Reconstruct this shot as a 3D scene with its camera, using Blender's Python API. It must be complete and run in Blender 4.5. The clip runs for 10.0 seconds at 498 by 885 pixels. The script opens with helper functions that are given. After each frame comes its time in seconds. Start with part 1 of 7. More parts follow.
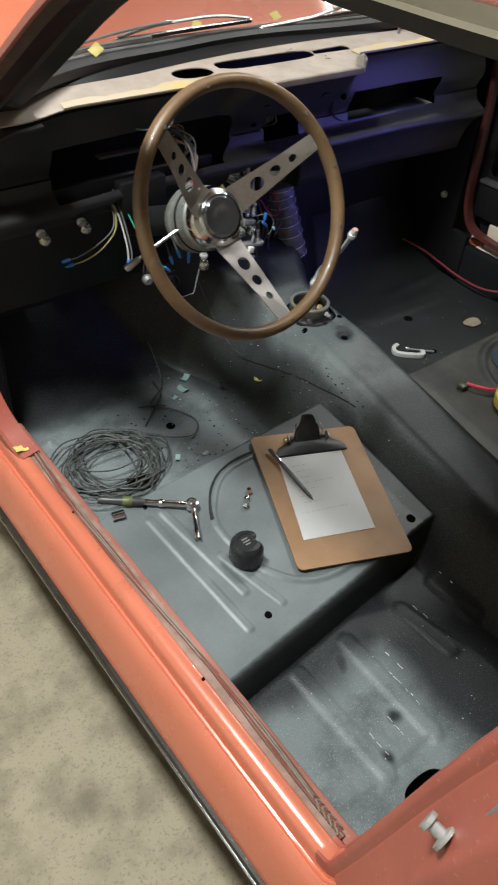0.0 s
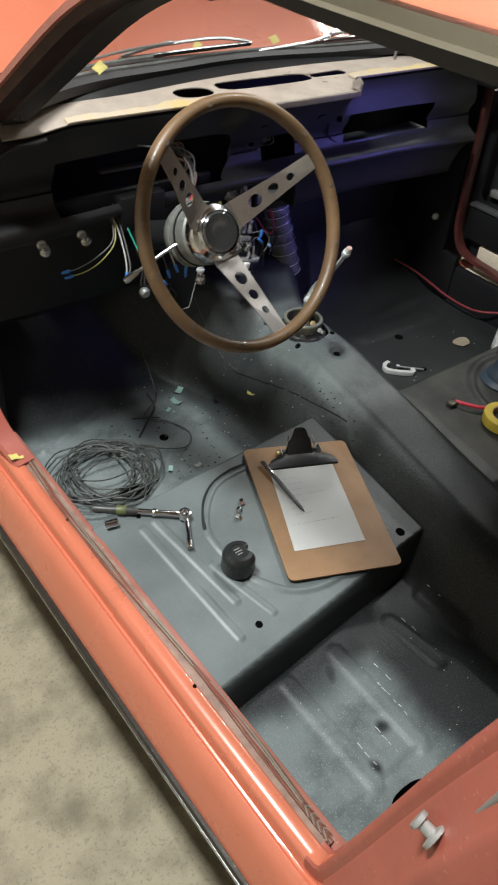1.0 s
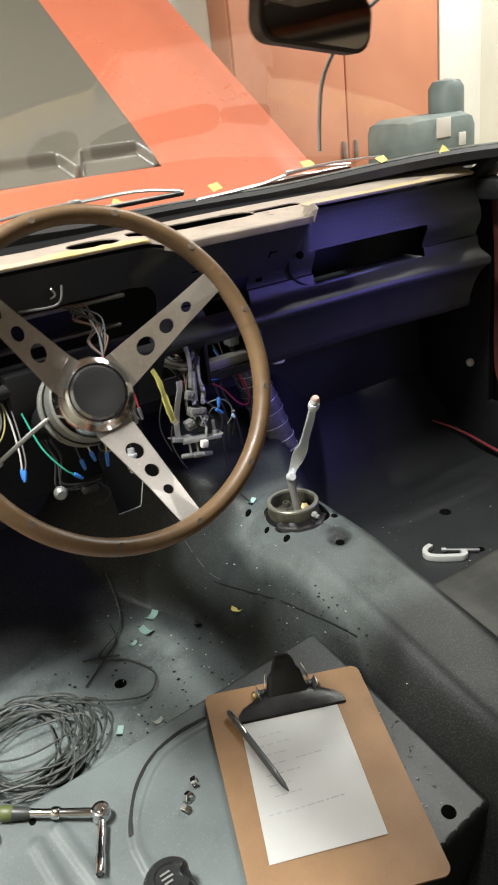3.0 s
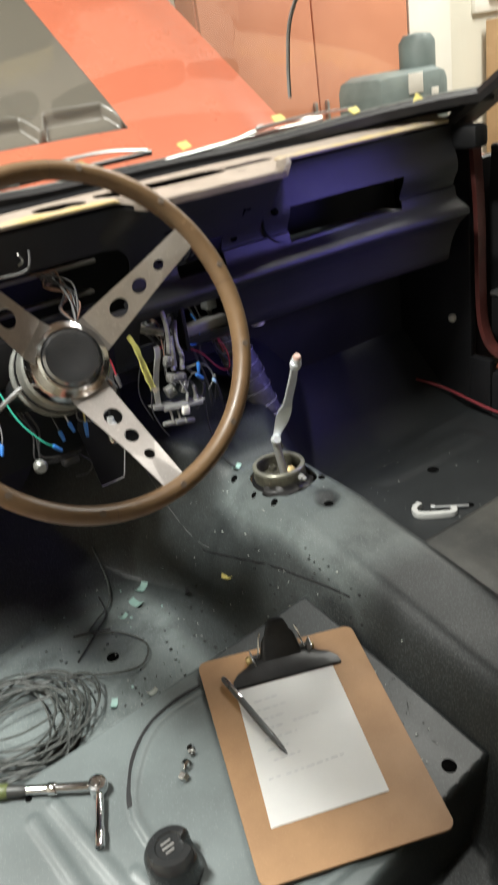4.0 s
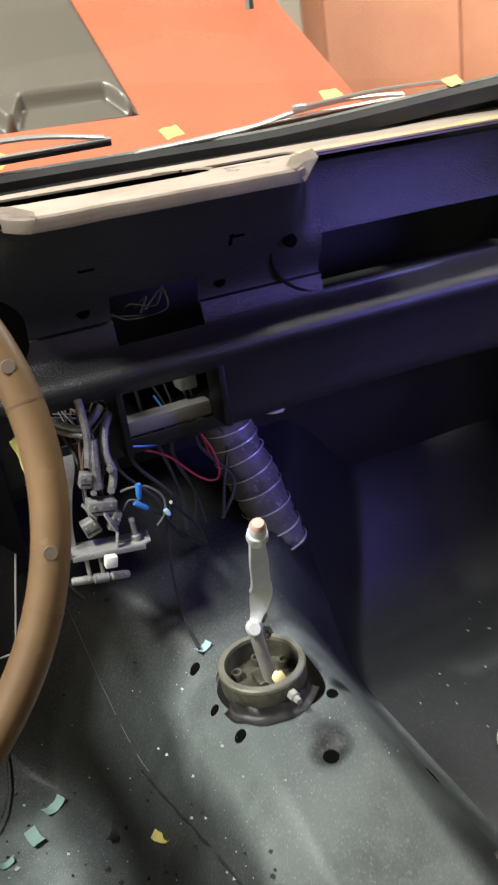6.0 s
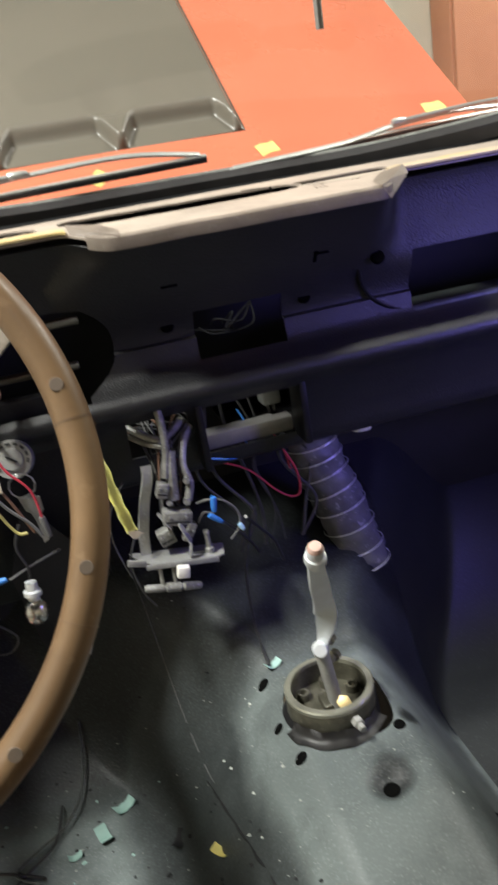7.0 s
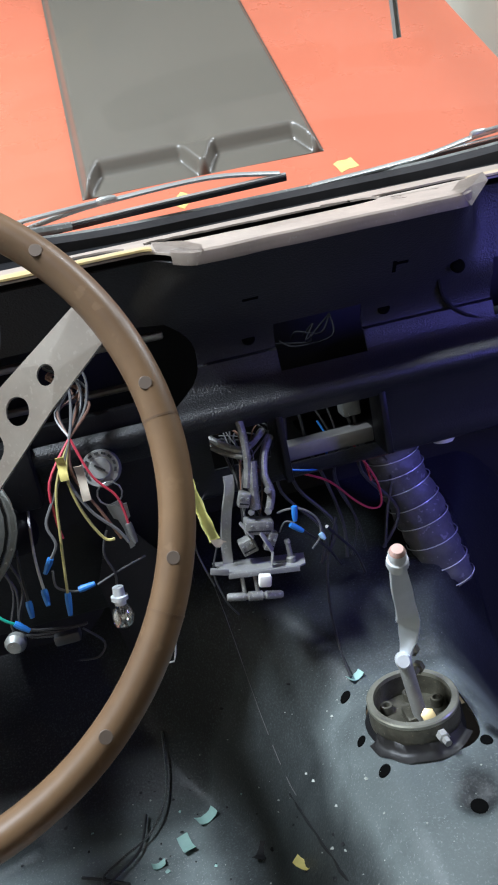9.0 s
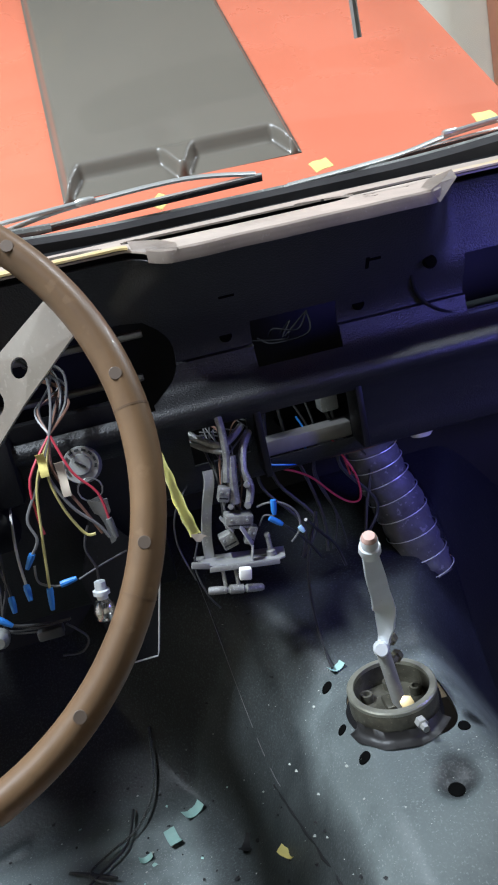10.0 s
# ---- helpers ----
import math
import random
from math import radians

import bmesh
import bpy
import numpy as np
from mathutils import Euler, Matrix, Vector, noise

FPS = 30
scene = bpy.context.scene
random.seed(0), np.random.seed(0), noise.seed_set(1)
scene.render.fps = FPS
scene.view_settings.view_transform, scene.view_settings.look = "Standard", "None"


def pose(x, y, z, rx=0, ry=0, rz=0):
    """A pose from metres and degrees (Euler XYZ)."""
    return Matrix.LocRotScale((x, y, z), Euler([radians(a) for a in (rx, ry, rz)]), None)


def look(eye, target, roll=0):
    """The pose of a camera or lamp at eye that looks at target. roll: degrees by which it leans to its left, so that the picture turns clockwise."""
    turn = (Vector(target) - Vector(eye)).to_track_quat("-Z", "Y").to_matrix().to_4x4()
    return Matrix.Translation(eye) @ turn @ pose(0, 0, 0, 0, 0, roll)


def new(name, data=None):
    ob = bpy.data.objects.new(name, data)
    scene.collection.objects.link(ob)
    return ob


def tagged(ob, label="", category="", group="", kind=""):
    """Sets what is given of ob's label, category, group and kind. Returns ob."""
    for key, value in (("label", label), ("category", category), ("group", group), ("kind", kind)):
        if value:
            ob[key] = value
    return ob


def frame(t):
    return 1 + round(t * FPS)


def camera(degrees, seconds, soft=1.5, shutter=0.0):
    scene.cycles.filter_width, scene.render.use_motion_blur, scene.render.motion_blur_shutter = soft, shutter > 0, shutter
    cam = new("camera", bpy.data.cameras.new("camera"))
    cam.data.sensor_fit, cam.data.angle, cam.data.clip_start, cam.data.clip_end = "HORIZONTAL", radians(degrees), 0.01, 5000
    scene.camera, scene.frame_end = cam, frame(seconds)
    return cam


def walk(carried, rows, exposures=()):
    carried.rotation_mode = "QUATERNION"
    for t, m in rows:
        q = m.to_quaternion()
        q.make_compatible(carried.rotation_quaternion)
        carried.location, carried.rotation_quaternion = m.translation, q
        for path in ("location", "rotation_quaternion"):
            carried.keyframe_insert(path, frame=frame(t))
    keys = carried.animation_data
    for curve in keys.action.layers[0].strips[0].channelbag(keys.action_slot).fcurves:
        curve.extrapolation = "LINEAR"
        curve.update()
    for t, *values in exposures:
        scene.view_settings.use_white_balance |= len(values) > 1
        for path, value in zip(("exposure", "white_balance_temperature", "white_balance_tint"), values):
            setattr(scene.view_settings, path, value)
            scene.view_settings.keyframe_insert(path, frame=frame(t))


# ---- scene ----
cam = camera(36.2, 10.0, 2.0, 0.6)
PATH = [
    (0, (-1.087, -0.168, 1.37), (-0.113, 0.985, 0.058), 4.2),
    (0.5, (-1.108, -0.159, 1.375), (-0.14, 1.008, 0.07), 5.2),
    (1, (-1.111, -0.179, 1.373), (-0.093, 0.979, 0.1), 5.9),
    (1.5, (-1.06, -0.203, 1.368), (0.028, 0.941, 0.142), 1.4),
    (2, (-0.879, -0.173, 1.309), (0.271, 0.949, 0.118), -3.3),
    (2.3, (-0.788, -0.083, 1.228), (0.377, 1.145, 0.161), -1.3),
    (2.5, (-0.724, -0.075, 1.182), (0.384, 1.329, 0.287), -2.0),
    (2.6, (-0.706, -0.061, 1.168), (0.391, 1.392, 0.341), -1.9),
    (2.8, (-0.698, -0.054, 1.146), (0.312, 1.479, 0.352), -3.9),
    (3, (-0.676, -0.06, 1.122), (0.261, 1.513, 0.318), -6.7),
    (3.2, (-0.66, -0.076, 1.121), (0.299, 1.501, 0.351), -8.8),
    (4.3, (-0.668, -0.025, 1.076), (0.268, 1.435, 0.079), -8.5),
    (4.4, (-0.663, -0.011, 1.063), (0.299, 1.375, -0.012), -9.0),
    (4.5, (-0.649, 0.029, 1.031), (0.314, 1.385, -0.079), -11.1),
    (5, (-0.463, 0.197, 0.971), (0.503, 1.53, -0.166), -13.0),
    (5.3, (-0.383, 0.261, 0.966), (0.554, 1.695, -0.066), -10.1),
    (5.5, (-0.321, 0.309, 0.973), (0.544, 1.856, 0.045), -9.6),
    (5.7, (-0.273, 0.325, 0.999), (0.509, 1.961, 0.157), -9.2),
    (6.8, (-0.18, 0.321, 0.996), (0.244, 2.124, 0.242), -9.3),
    (7, (-0.183, 0.317, 0.999), (0.2, 2.141, 0.275), -9.6),
    (7.1, (-0.183, 0.316, 1.001), (0.175, 2.153, 0.296), -10.1),
    (7.5, (-0.189, 0.312, 1.0), (0.088, 2.179, 0.338), -10.6),
    (8, (-0.192, 0.313, 0.991), (0.027, 2.195, 0.348), -11.4),
    (8.5, (-0.193, 0.31, 0.991), (0.008, 2.197, 0.359), -11.7),
    (9, (-0.19, 0.303, 0.987), (0.01, 2.193, 0.363), -11.8),
    (9.5, (-0.184, 0.294, 0.982), (0.028, 2.183, 0.362), -12.2),
    (10, (-0.181, 0.286, 0.979), (0.044, 2.175, 0.362), -12.4),
]
LOOK = [(0.0, -0.35, 6150, 6), (1.5, -0.32, 6150, 6), (2.5, 0.1, 6300, 6), (3.2, 0.2, 6450, 6), (4.5, 0.2, 6480, 6), (5.0, 0.35, 6500, 6), (5.7, 0.4, 6500, 6), (7.0, 0.28, 6500, 5), (7.5, 0.2, 5600, 7), (10.0, 0.2, 5450, 7)]
walk(cam, [(t, look(eye, target, roll)) for t, eye, target, roll in PATH], LOOK)

# ---- world and lights ----
world = bpy.data.worlds.new("garage_world")
scene.world = world
world.use_nodes = True
world.node_tree.nodes["Background"].inputs[0].default_value = (0.75, 0.85, 1.0, 1)
world.node_tree.nodes["Background"].inputs[1].default_value = 0.004
GROUND = -0.12


def lamp(name, eye, target, size, size_y, power, color):
    data = bpy.data.lights.new(name, "AREA")
    data.shape, data.size, data.size_y, data.energy, data.color = "RECTANGLE", size, size_y, power, color
    ob = new(name, data)
    ob.matrix_world = look(eye, target)
    return ob


# ceiling tubes over the garage, and the violet work light on the passenger side
lamp("tube_light_side", (-1.26, 0.71, 2.90), (-1.26, 0.71, 0.0), 0.26, 0.8, 146, (1.0, 0.98, 0.93))
lamp("tube_light_front", (1.40, 1.15, 2.90), (1.40, 1.15, 0.0), 0.9, 0.14, 42, (1.0, 0.97, 0.91))
lamp("tube_light_far", (3.5, 2.3, 2.90), (3.5, 2.3, 0.0), 0.14, 1.2, 105, (1.0, 0.96, 0.89))
violet = lamp("violet_work_light", (0.46, 0.70, 0.84), (0.20, 1.12, 0.69), 0.12, 0.12, 0.62, (0.25, 0.21, 1.0))
violet.data.spread = radians(92)


# ---- materials ----
def material(name, base, rough=0.5, metal=0.0, second=None, scale=8.0, amount=0.5, fine=None, fine_scale=220.0, bump=0.0, bump_scale=150.0,
             rough_var=0.1, coat=0.0, contrast=(0.35, 0.65), island=0.0, spec=0.5):
    """A surface with two scales of colour change, gloss change and fine relief, in metres."""
    m = bpy.data.materials.new(name)
    m.use_nodes = True
    nt = m.node_tree
    p = nt.nodes["Principled BSDF"]
    link = nt.links.new
    tc = nt.nodes.new("ShaderNodeTexCoord")

    def node(kind, **values):
        n = nt.nodes.new(kind)
        for k, v in values.items():
            n.inputs[k.replace("_", " ")].default_value = v
        return n

    def mixed(fac, a, b):
        n = nt.nodes.new("ShaderNodeMix")
        n.data_type = "RGBA"
        for s, v in ((0, fac), (6, a), (7, b)):
            if hasattr(v, "is_output"):
                link(v, n.inputs[s])
            else:
                n.inputs[s].default_value = v
        return n.outputs[2]

    second = second or tuple(c * 0.6 for c in base)
    big = node("ShaderNodeTexNoise", Scale=scale, Detail=6.0, Roughness=0.62)
    link(tc.outputs["Object"], big.inputs["Vector"])
    ramp = nt.nodes.new("ShaderNodeMapRange")
    ramp.inputs[1].default_value, ramp.inputs[2].default_value, ramp.inputs[4].default_value = contrast[0], contrast[1], amount
    link(big.outputs["Fac"], ramp.inputs[0])
    col = mixed(ramp.outputs[0], (*base, 1), (*second, 1))
    tiny = node("ShaderNodeTexNoise", Scale=fine_scale, Detail=3.0)
    link(tc.outputs["Object"], tiny.inputs["Vector"])
    if fine:
        spot = nt.nodes.new("ShaderNodeMapRange")
        spot.inputs[1].default_value, spot.inputs[2].default_value = fine[1], fine[1] + 0.06
        spot.inputs[4].default_value = fine[2]
        link(tiny.outputs["Fac"], spot.inputs[0])
        col = mixed(spot.outputs[0], col, (*fine[0], 1))
    if island:
        info = nt.nodes.new("ShaderNodeObjectInfo")
        hsv = nt.nodes.new("ShaderNodeHueSaturation")
        val = nt.nodes.new("ShaderNodeMapRange")
        val.inputs[3].default_value, val.inputs[4].default_value = 1 - island, 1 + island
        link(info.outputs["Random"], val.inputs[0])
        link(val.outputs[0], hsv.inputs["Value"])
        link(col, hsv.inputs["Color"])
        col = hsv.outputs[0]
    link(col, p.inputs["Base Color"])
    gloss = nt.nodes.new("ShaderNodeMapRange")
    gloss.inputs[3].default_value, gloss.inputs[4].default_value = max(0.02, rough - rough_var), min(1.0, rough + rough_var)
    link(big.outputs["Fac"], gloss.inputs[0])
    link(gloss.outputs[0], p.inputs["Roughness"])
    p.inputs["Metallic"].default_value = metal
    p.inputs["Coat Weight"].default_value = coat
    p.inputs["Specular IOR Level"].default_value = spec
    if bump:
        rel = node("ShaderNodeTexNoise", Scale=bump_scale, Detail=4.0)
        link(tc.outputs["Object"], rel.inputs["Vector"])
        b = node("ShaderNodeBump", Strength=bump, Distance=0.002)
        link(rel.outputs["Fac"], b.inputs["Height"])
        link(b.outputs[0], p.inputs["Normal"])
    return m



def sprayed_and_shaded(m, black, zones, spots=()):
    """Lays black overspray and painted-in shade with uneven edges over a paint: each zone is a list of (axis, from, to)
    in metres, rising from bare to covered, and perhaps a thinness; spots are sooty patches of (x, y, inner, outer
    radius).
    """
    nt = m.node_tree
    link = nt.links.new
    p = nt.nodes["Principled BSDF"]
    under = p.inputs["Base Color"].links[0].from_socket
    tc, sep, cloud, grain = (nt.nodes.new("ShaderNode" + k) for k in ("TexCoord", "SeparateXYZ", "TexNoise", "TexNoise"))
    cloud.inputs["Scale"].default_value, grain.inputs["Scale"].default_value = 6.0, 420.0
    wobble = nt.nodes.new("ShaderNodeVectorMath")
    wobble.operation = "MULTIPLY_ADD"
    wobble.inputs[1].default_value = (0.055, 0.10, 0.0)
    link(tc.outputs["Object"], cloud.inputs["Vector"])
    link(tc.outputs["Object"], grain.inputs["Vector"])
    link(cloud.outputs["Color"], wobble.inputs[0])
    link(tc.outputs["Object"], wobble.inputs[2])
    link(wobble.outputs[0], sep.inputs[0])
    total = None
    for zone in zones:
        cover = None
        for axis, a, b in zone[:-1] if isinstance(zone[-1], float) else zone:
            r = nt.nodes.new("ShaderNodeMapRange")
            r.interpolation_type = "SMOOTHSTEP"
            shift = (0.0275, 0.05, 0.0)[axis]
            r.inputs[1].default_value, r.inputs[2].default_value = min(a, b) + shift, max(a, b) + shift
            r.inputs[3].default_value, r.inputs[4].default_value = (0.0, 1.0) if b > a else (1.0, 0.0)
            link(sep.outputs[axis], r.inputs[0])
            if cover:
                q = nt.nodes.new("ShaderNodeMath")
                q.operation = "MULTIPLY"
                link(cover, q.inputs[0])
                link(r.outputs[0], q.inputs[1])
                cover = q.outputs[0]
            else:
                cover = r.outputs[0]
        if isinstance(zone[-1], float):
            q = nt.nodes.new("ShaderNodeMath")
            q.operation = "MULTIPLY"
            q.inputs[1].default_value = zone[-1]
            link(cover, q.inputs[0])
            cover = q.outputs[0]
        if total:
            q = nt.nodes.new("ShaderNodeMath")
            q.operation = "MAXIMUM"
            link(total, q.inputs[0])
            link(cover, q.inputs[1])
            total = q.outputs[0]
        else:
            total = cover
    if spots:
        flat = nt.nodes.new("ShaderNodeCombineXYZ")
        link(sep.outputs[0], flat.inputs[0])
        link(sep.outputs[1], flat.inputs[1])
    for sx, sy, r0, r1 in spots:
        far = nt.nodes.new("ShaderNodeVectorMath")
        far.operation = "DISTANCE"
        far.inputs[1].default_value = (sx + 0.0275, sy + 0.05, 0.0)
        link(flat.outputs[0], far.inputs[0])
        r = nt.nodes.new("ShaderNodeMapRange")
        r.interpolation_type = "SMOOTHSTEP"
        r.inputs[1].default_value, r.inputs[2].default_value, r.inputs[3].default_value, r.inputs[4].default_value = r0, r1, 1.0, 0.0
        link(far.outputs["Value"], r.inputs[0])
        q = nt.nodes.new("ShaderNodeMath")
        q.operation = "MAXIMUM"
        link(total, q.inputs[0])
        link(r.outputs[0], q.inputs[1])
        total = q.outputs[0]
    speck = nt.nodes.new("ShaderNodeMapRange")
    speck.inputs[1].default_value, speck.inputs[2].default_value, speck.inputs[3].default_value, speck.inputs[4].default_value = 0.50, 0.68, 0.99, 0.80
    link(grain.outputs["Fac"], speck.inputs[0])
    q = nt.nodes.new("ShaderNodeMath")
    q.operation = "MULTIPLY"
    link(total, q.inputs[0])
    link(speck.outputs[0], q.inputs[1])
    mix = nt.nodes.new("ShaderNodeMix")
    mix.data_type = "RGBA"
    link(q.outputs[0], mix.inputs[0])
    link(under, mix.inputs[6])
    mix.inputs[7].default_value = (*black, 1)
    link(mix.outputs[2], p.inputs["Base Color"])


ORANGE = material("copper_orange_paint", (0.56, 0.168, 0.096), 0.28, 0.05, (0.51, 0.145, 0.080), 5, 0.7, ((0.64, 0.190, 0.105), 0.66, 0.2), 500, 0.05, 300, 0.06, 0.5)
JAMB = material("faded_jamb_paint", (0.36, 0.135, 0.100), 0.45, 0.0, (0.27, 0.105, 0.08), 9, 0.8, ((0.75, 0.4, 0.3), 0.66, 0.35), 160, 0.10, 120, 0.1)
JAMBORANGE = material("faded_copper_jamb_paint", (0.36, 0.096, 0.066), 0.40, 0.0, (0.28, 0.072, 0.052), 8, 0.8, ((0.62, 0.3, 0.22), 0.66, 0.3), 140, 0.08, 120, 0.08)
SEALER = material("sill_sealer", (0.33, 0.22, 0.175), 0.5, 0.0, (0.19, 0.115, 0.09), 24, 0.9, ((0.44, 0.36, 0.30), 0.64, 0.35), 320, 0.35, 90, 0.12)
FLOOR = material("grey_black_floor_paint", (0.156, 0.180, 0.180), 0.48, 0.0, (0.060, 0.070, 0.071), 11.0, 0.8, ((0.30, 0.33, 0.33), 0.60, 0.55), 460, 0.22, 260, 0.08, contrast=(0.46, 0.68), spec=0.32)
# zones: overspray plus shade painted in by the tunnel, riser and toe board
sprayed_and_shaded(FLOOR, (0.011, 0.0125, 0.0135), [[(0, -0.285, -0.235), (0, -0.085, -0.115), (1, 0.55, 0.70), 0.84], [(0, -0.43, -0.31), (0, -0.085, -0.12), (1, 0.82, 0.68)], [(0, -0.20, -0.15), (1, 0.75, 0.60)], [(0, 0.0, 0.085), (1, 0.84, 0.70)],
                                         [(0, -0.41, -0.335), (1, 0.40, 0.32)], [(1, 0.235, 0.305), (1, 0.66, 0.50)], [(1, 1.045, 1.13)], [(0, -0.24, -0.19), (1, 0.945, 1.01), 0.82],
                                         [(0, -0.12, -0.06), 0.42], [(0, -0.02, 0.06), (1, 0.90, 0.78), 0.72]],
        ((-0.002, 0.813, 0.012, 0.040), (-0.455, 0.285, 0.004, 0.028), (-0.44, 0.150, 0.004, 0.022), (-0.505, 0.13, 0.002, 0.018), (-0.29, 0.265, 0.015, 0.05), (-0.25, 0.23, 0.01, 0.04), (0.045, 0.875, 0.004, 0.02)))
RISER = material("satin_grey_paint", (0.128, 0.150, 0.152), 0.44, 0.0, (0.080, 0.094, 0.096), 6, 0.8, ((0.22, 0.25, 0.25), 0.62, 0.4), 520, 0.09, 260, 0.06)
# roof-rail shade painted on the inner side, riser's own shade low at the back
sprayed_and_shaded(RISER, (0.016, 0.018, 0.019), [[(0, -0.40, -0.26)], [(2, 0.290, 0.262), (1, 0.52, 0.45)]])
BLACK = material("satin_black_paint", (0.011, 0.011, 0.012), 0.46, 0.0, (0.006, 0.006, 0.007), 7, 0.8, ((0.05, 0.05, 0.055), 0.66, 0.4), 420, 0.22, 420, 0.1, spec=0.24)
FARFLOOR = material("dark_passenger_floor_paint", (0.021, 0.023, 0.024), 0.42, 0.0, (0.012, 0.013, 0.014), 5, 0.9, ((0.12, 0.13, 0.13), 0.63, 0.4), 480, 0.16, 300, 0.08)
TUNNEL = material("dusty_black_tunnel_paint", (0.060, 0.058, 0.052), 0.46, 0.0, (0.020, 0.021, 0.021), 6, 0.9, ((0.18, 0.18, 0.17), 0.65, 0.4), 420, 0.14, 240, 0.08, contrast=(0.44, 0.64))
SOOT = material("black_overspray", (0.012, 0.012, 0.013), 0.6, 0.0, (0.022, 0.022, 0.024), 12, 0.6, None, 400, 0.1, 260, spec=0.25)
TAN = material("bare_tan_dash_metal", (0.375, 0.315, 0.268), 0.5, 0.0, (0.27, 0.225, 0.19), 14, 0.9, ((0.58, 0.52, 0.48), 0.64, 0.22), 260, 0.1, 140)
YELLOWED = material("yellowed_primer", (0.47, 0.36, 0.155), 0.5, 0.0, (0.42, 0.35, 0.275), 22, 1.0, ((0.45, 0.27, 0.09), 0.66, 0.3), 160, 0.1, 140, contrast=(0.40, 0.60))
RUBBER = material("black_rubber", (0.016, 0.015, 0.016), 0.5, 0.0, (0.032, 0.030, 0.031), 18, 0.7, None, 300, 0.15, 200, spec=0.3)
CHROME = material("worn_chrome", (0.78, 0.79, 0.80), 0.14, 1.0, (0.62, 0.62, 0.62), 30, 0.6, ((0.35, 0.32, 0.3), 0.68, 0.4), 260, 0.03, 300, 0.08)
ZINC = material("bright_zinc_steel", (0.74, 0.77, 0.80), 0.36, 0.3, (0.60, 0.62, 0.63), 25, 0.7, ((0.3, 0.28, 0.25), 0.68, 0.4), 260, 0.06, 260, 0.08)
DARKRED = material("dark_red_primer", (0.105, 0.026, 0.022), 0.5, 0.0, (0.055, 0.017, 0.015), 16, 0.8, ((0.35, 0.2, 0.16), 0.68, 0.4), 160, 0.1, 120)
DULLZINC = material("dull_zinc_plate", (0.40, 0.40, 0.385), 0.42, 0.4, (0.28, 0.28, 0.27), 30, 0.8, ((0.55, 0.55, 0.53), 0.62, 0.5), 300, 0.1, 240, 0.1)
STEEL = material("dull_steel", (0.50, 0.51, 0.52), 0.34, 0.9, (0.34, 0.34, 0.34), 25, 0.8, ((0.2, 0.17, 0.14), 0.66, 0.5), 260, 0.08, 260, 0.1)
GALV = material("grey_cast_metal", (0.27, 0.28, 0.265), 0.5, 0.5, (0.14, 0.14, 0.13), 22, 0.9, ((0.55, 0.55, 0.52), 0.63, 0.5), 300, 0.2, 200, 0.1)
RUSTY = material("oily_brown_metal", (0.135, 0.130, 0.100), 0.36, 0.5, (0.055, 0.050, 0.038), 40, 0.9, ((0.32, 0.28, 0.2), 0.64, 0.4), 300, 0.25, 260, 0.12)
BRASS = material("brass_fitting", (0.48, 0.38, 0.18), 0.42, 0.9, (0.5, 0.38, 0.2), 40, 0.7)
RIM = material("faux_wood_rim", (0.165, 0.100, 0.050), 0.42, 0.0, (0.105, 0.062, 0.032), 14, 0.85, ((0.24, 0.155, 0.085), 0.62, 0.3), 90, 0.06, 120, 0.08, 0.06)
SPOKE = material("brushed_spoke_steel", (0.52, 0.49, 0.47), 0.36, 0.85, (0.40, 0.36, 0.34), 20, 0.8, ((0.62, 0.6, 0.58), 0.6, 0.4), 300, 0.05, 300, 0.08)
BOARD = material("brown_hardboard", (0.285, 0.158, 0.070), 0.55, 0.0, (0.225, 0.122, 0.054), 16, 0.8, ((0.36, 0.21, 0.11), 0.62, 0.5), 700, 0.08, 600, 0.08)
PAPER = material("white_paper", (0.90, 0.91, 0.91), 0.75, 0.0, (0.82, 0.83, 0.84), 10, 0.5, None, 300, 0.04, 60)
INK = material("faint_blue_ink", (0.68, 0.69, 0.73), 0.8)
CONCRETE = material("stained_concrete", (0.335, 0.290, 0.200), 0.70, 0.0, (0.165, 0.140, 0.095), 9.0, 0.9, ((0.15, 0.128, 0.095), 0.57, 0.42), 170, 0.5, 240, 0.14, contrast=(0.43, 0.70))
CEILING = material("unpainted_ceiling_board", (0.26, 0.245, 0.215), 0.8, 0.0, (0.20, 0.185, 0.16), 2.5, 0.7, None, 200, 0.1, 90)
WALLPAINT = material("cream_wall_paint", (0.74, 0.72, 0.63), 0.7, 0.0, (0.68, 0.65, 0.56), 2.5, 0.7, None, 200, 0.08, 90)
COPPER = material("copper_brown_door_paint", (0.62, 0.27, 0.16), 0.5, 0.0, (0.52, 0.21, 0.12), 2.2, 0.8, ((0.58, 0.3, 0.2), 0.64, 0.3), 90, 0.06, 90, 0.08)
WHITE = material("white_enamel", (0.80, 0.78, 0.72), 0.4, 0.0, (0.7, 0.67, 0.6), 6, 0.6, None, 200, 0.04, 120)
CARD = material("brown_cardboard", (0.48, 0.31, 0.17), 0.75, 0.0, (0.40, 0.25, 0.13), 8, 0.7, None, 200, 0.1, 120)
TEAL = material("grey_green_machine_paint", (0.22, 0.27, 0.26), 0.5, 0.0, (0.14, 0.17, 0.17), 8, 0.7, None, 200, 0.1, 120)
STRIPE = material("satin_black_hood_stripe", (0.125, 0.114, 0.092), 0.34, 0.0, (0.114, 0.105, 0.086), 3, 0.8, ((0.135, 0.13, 0.115), 0.66, 0.2), 300, 0.0, 200, 0.04, 0.15)
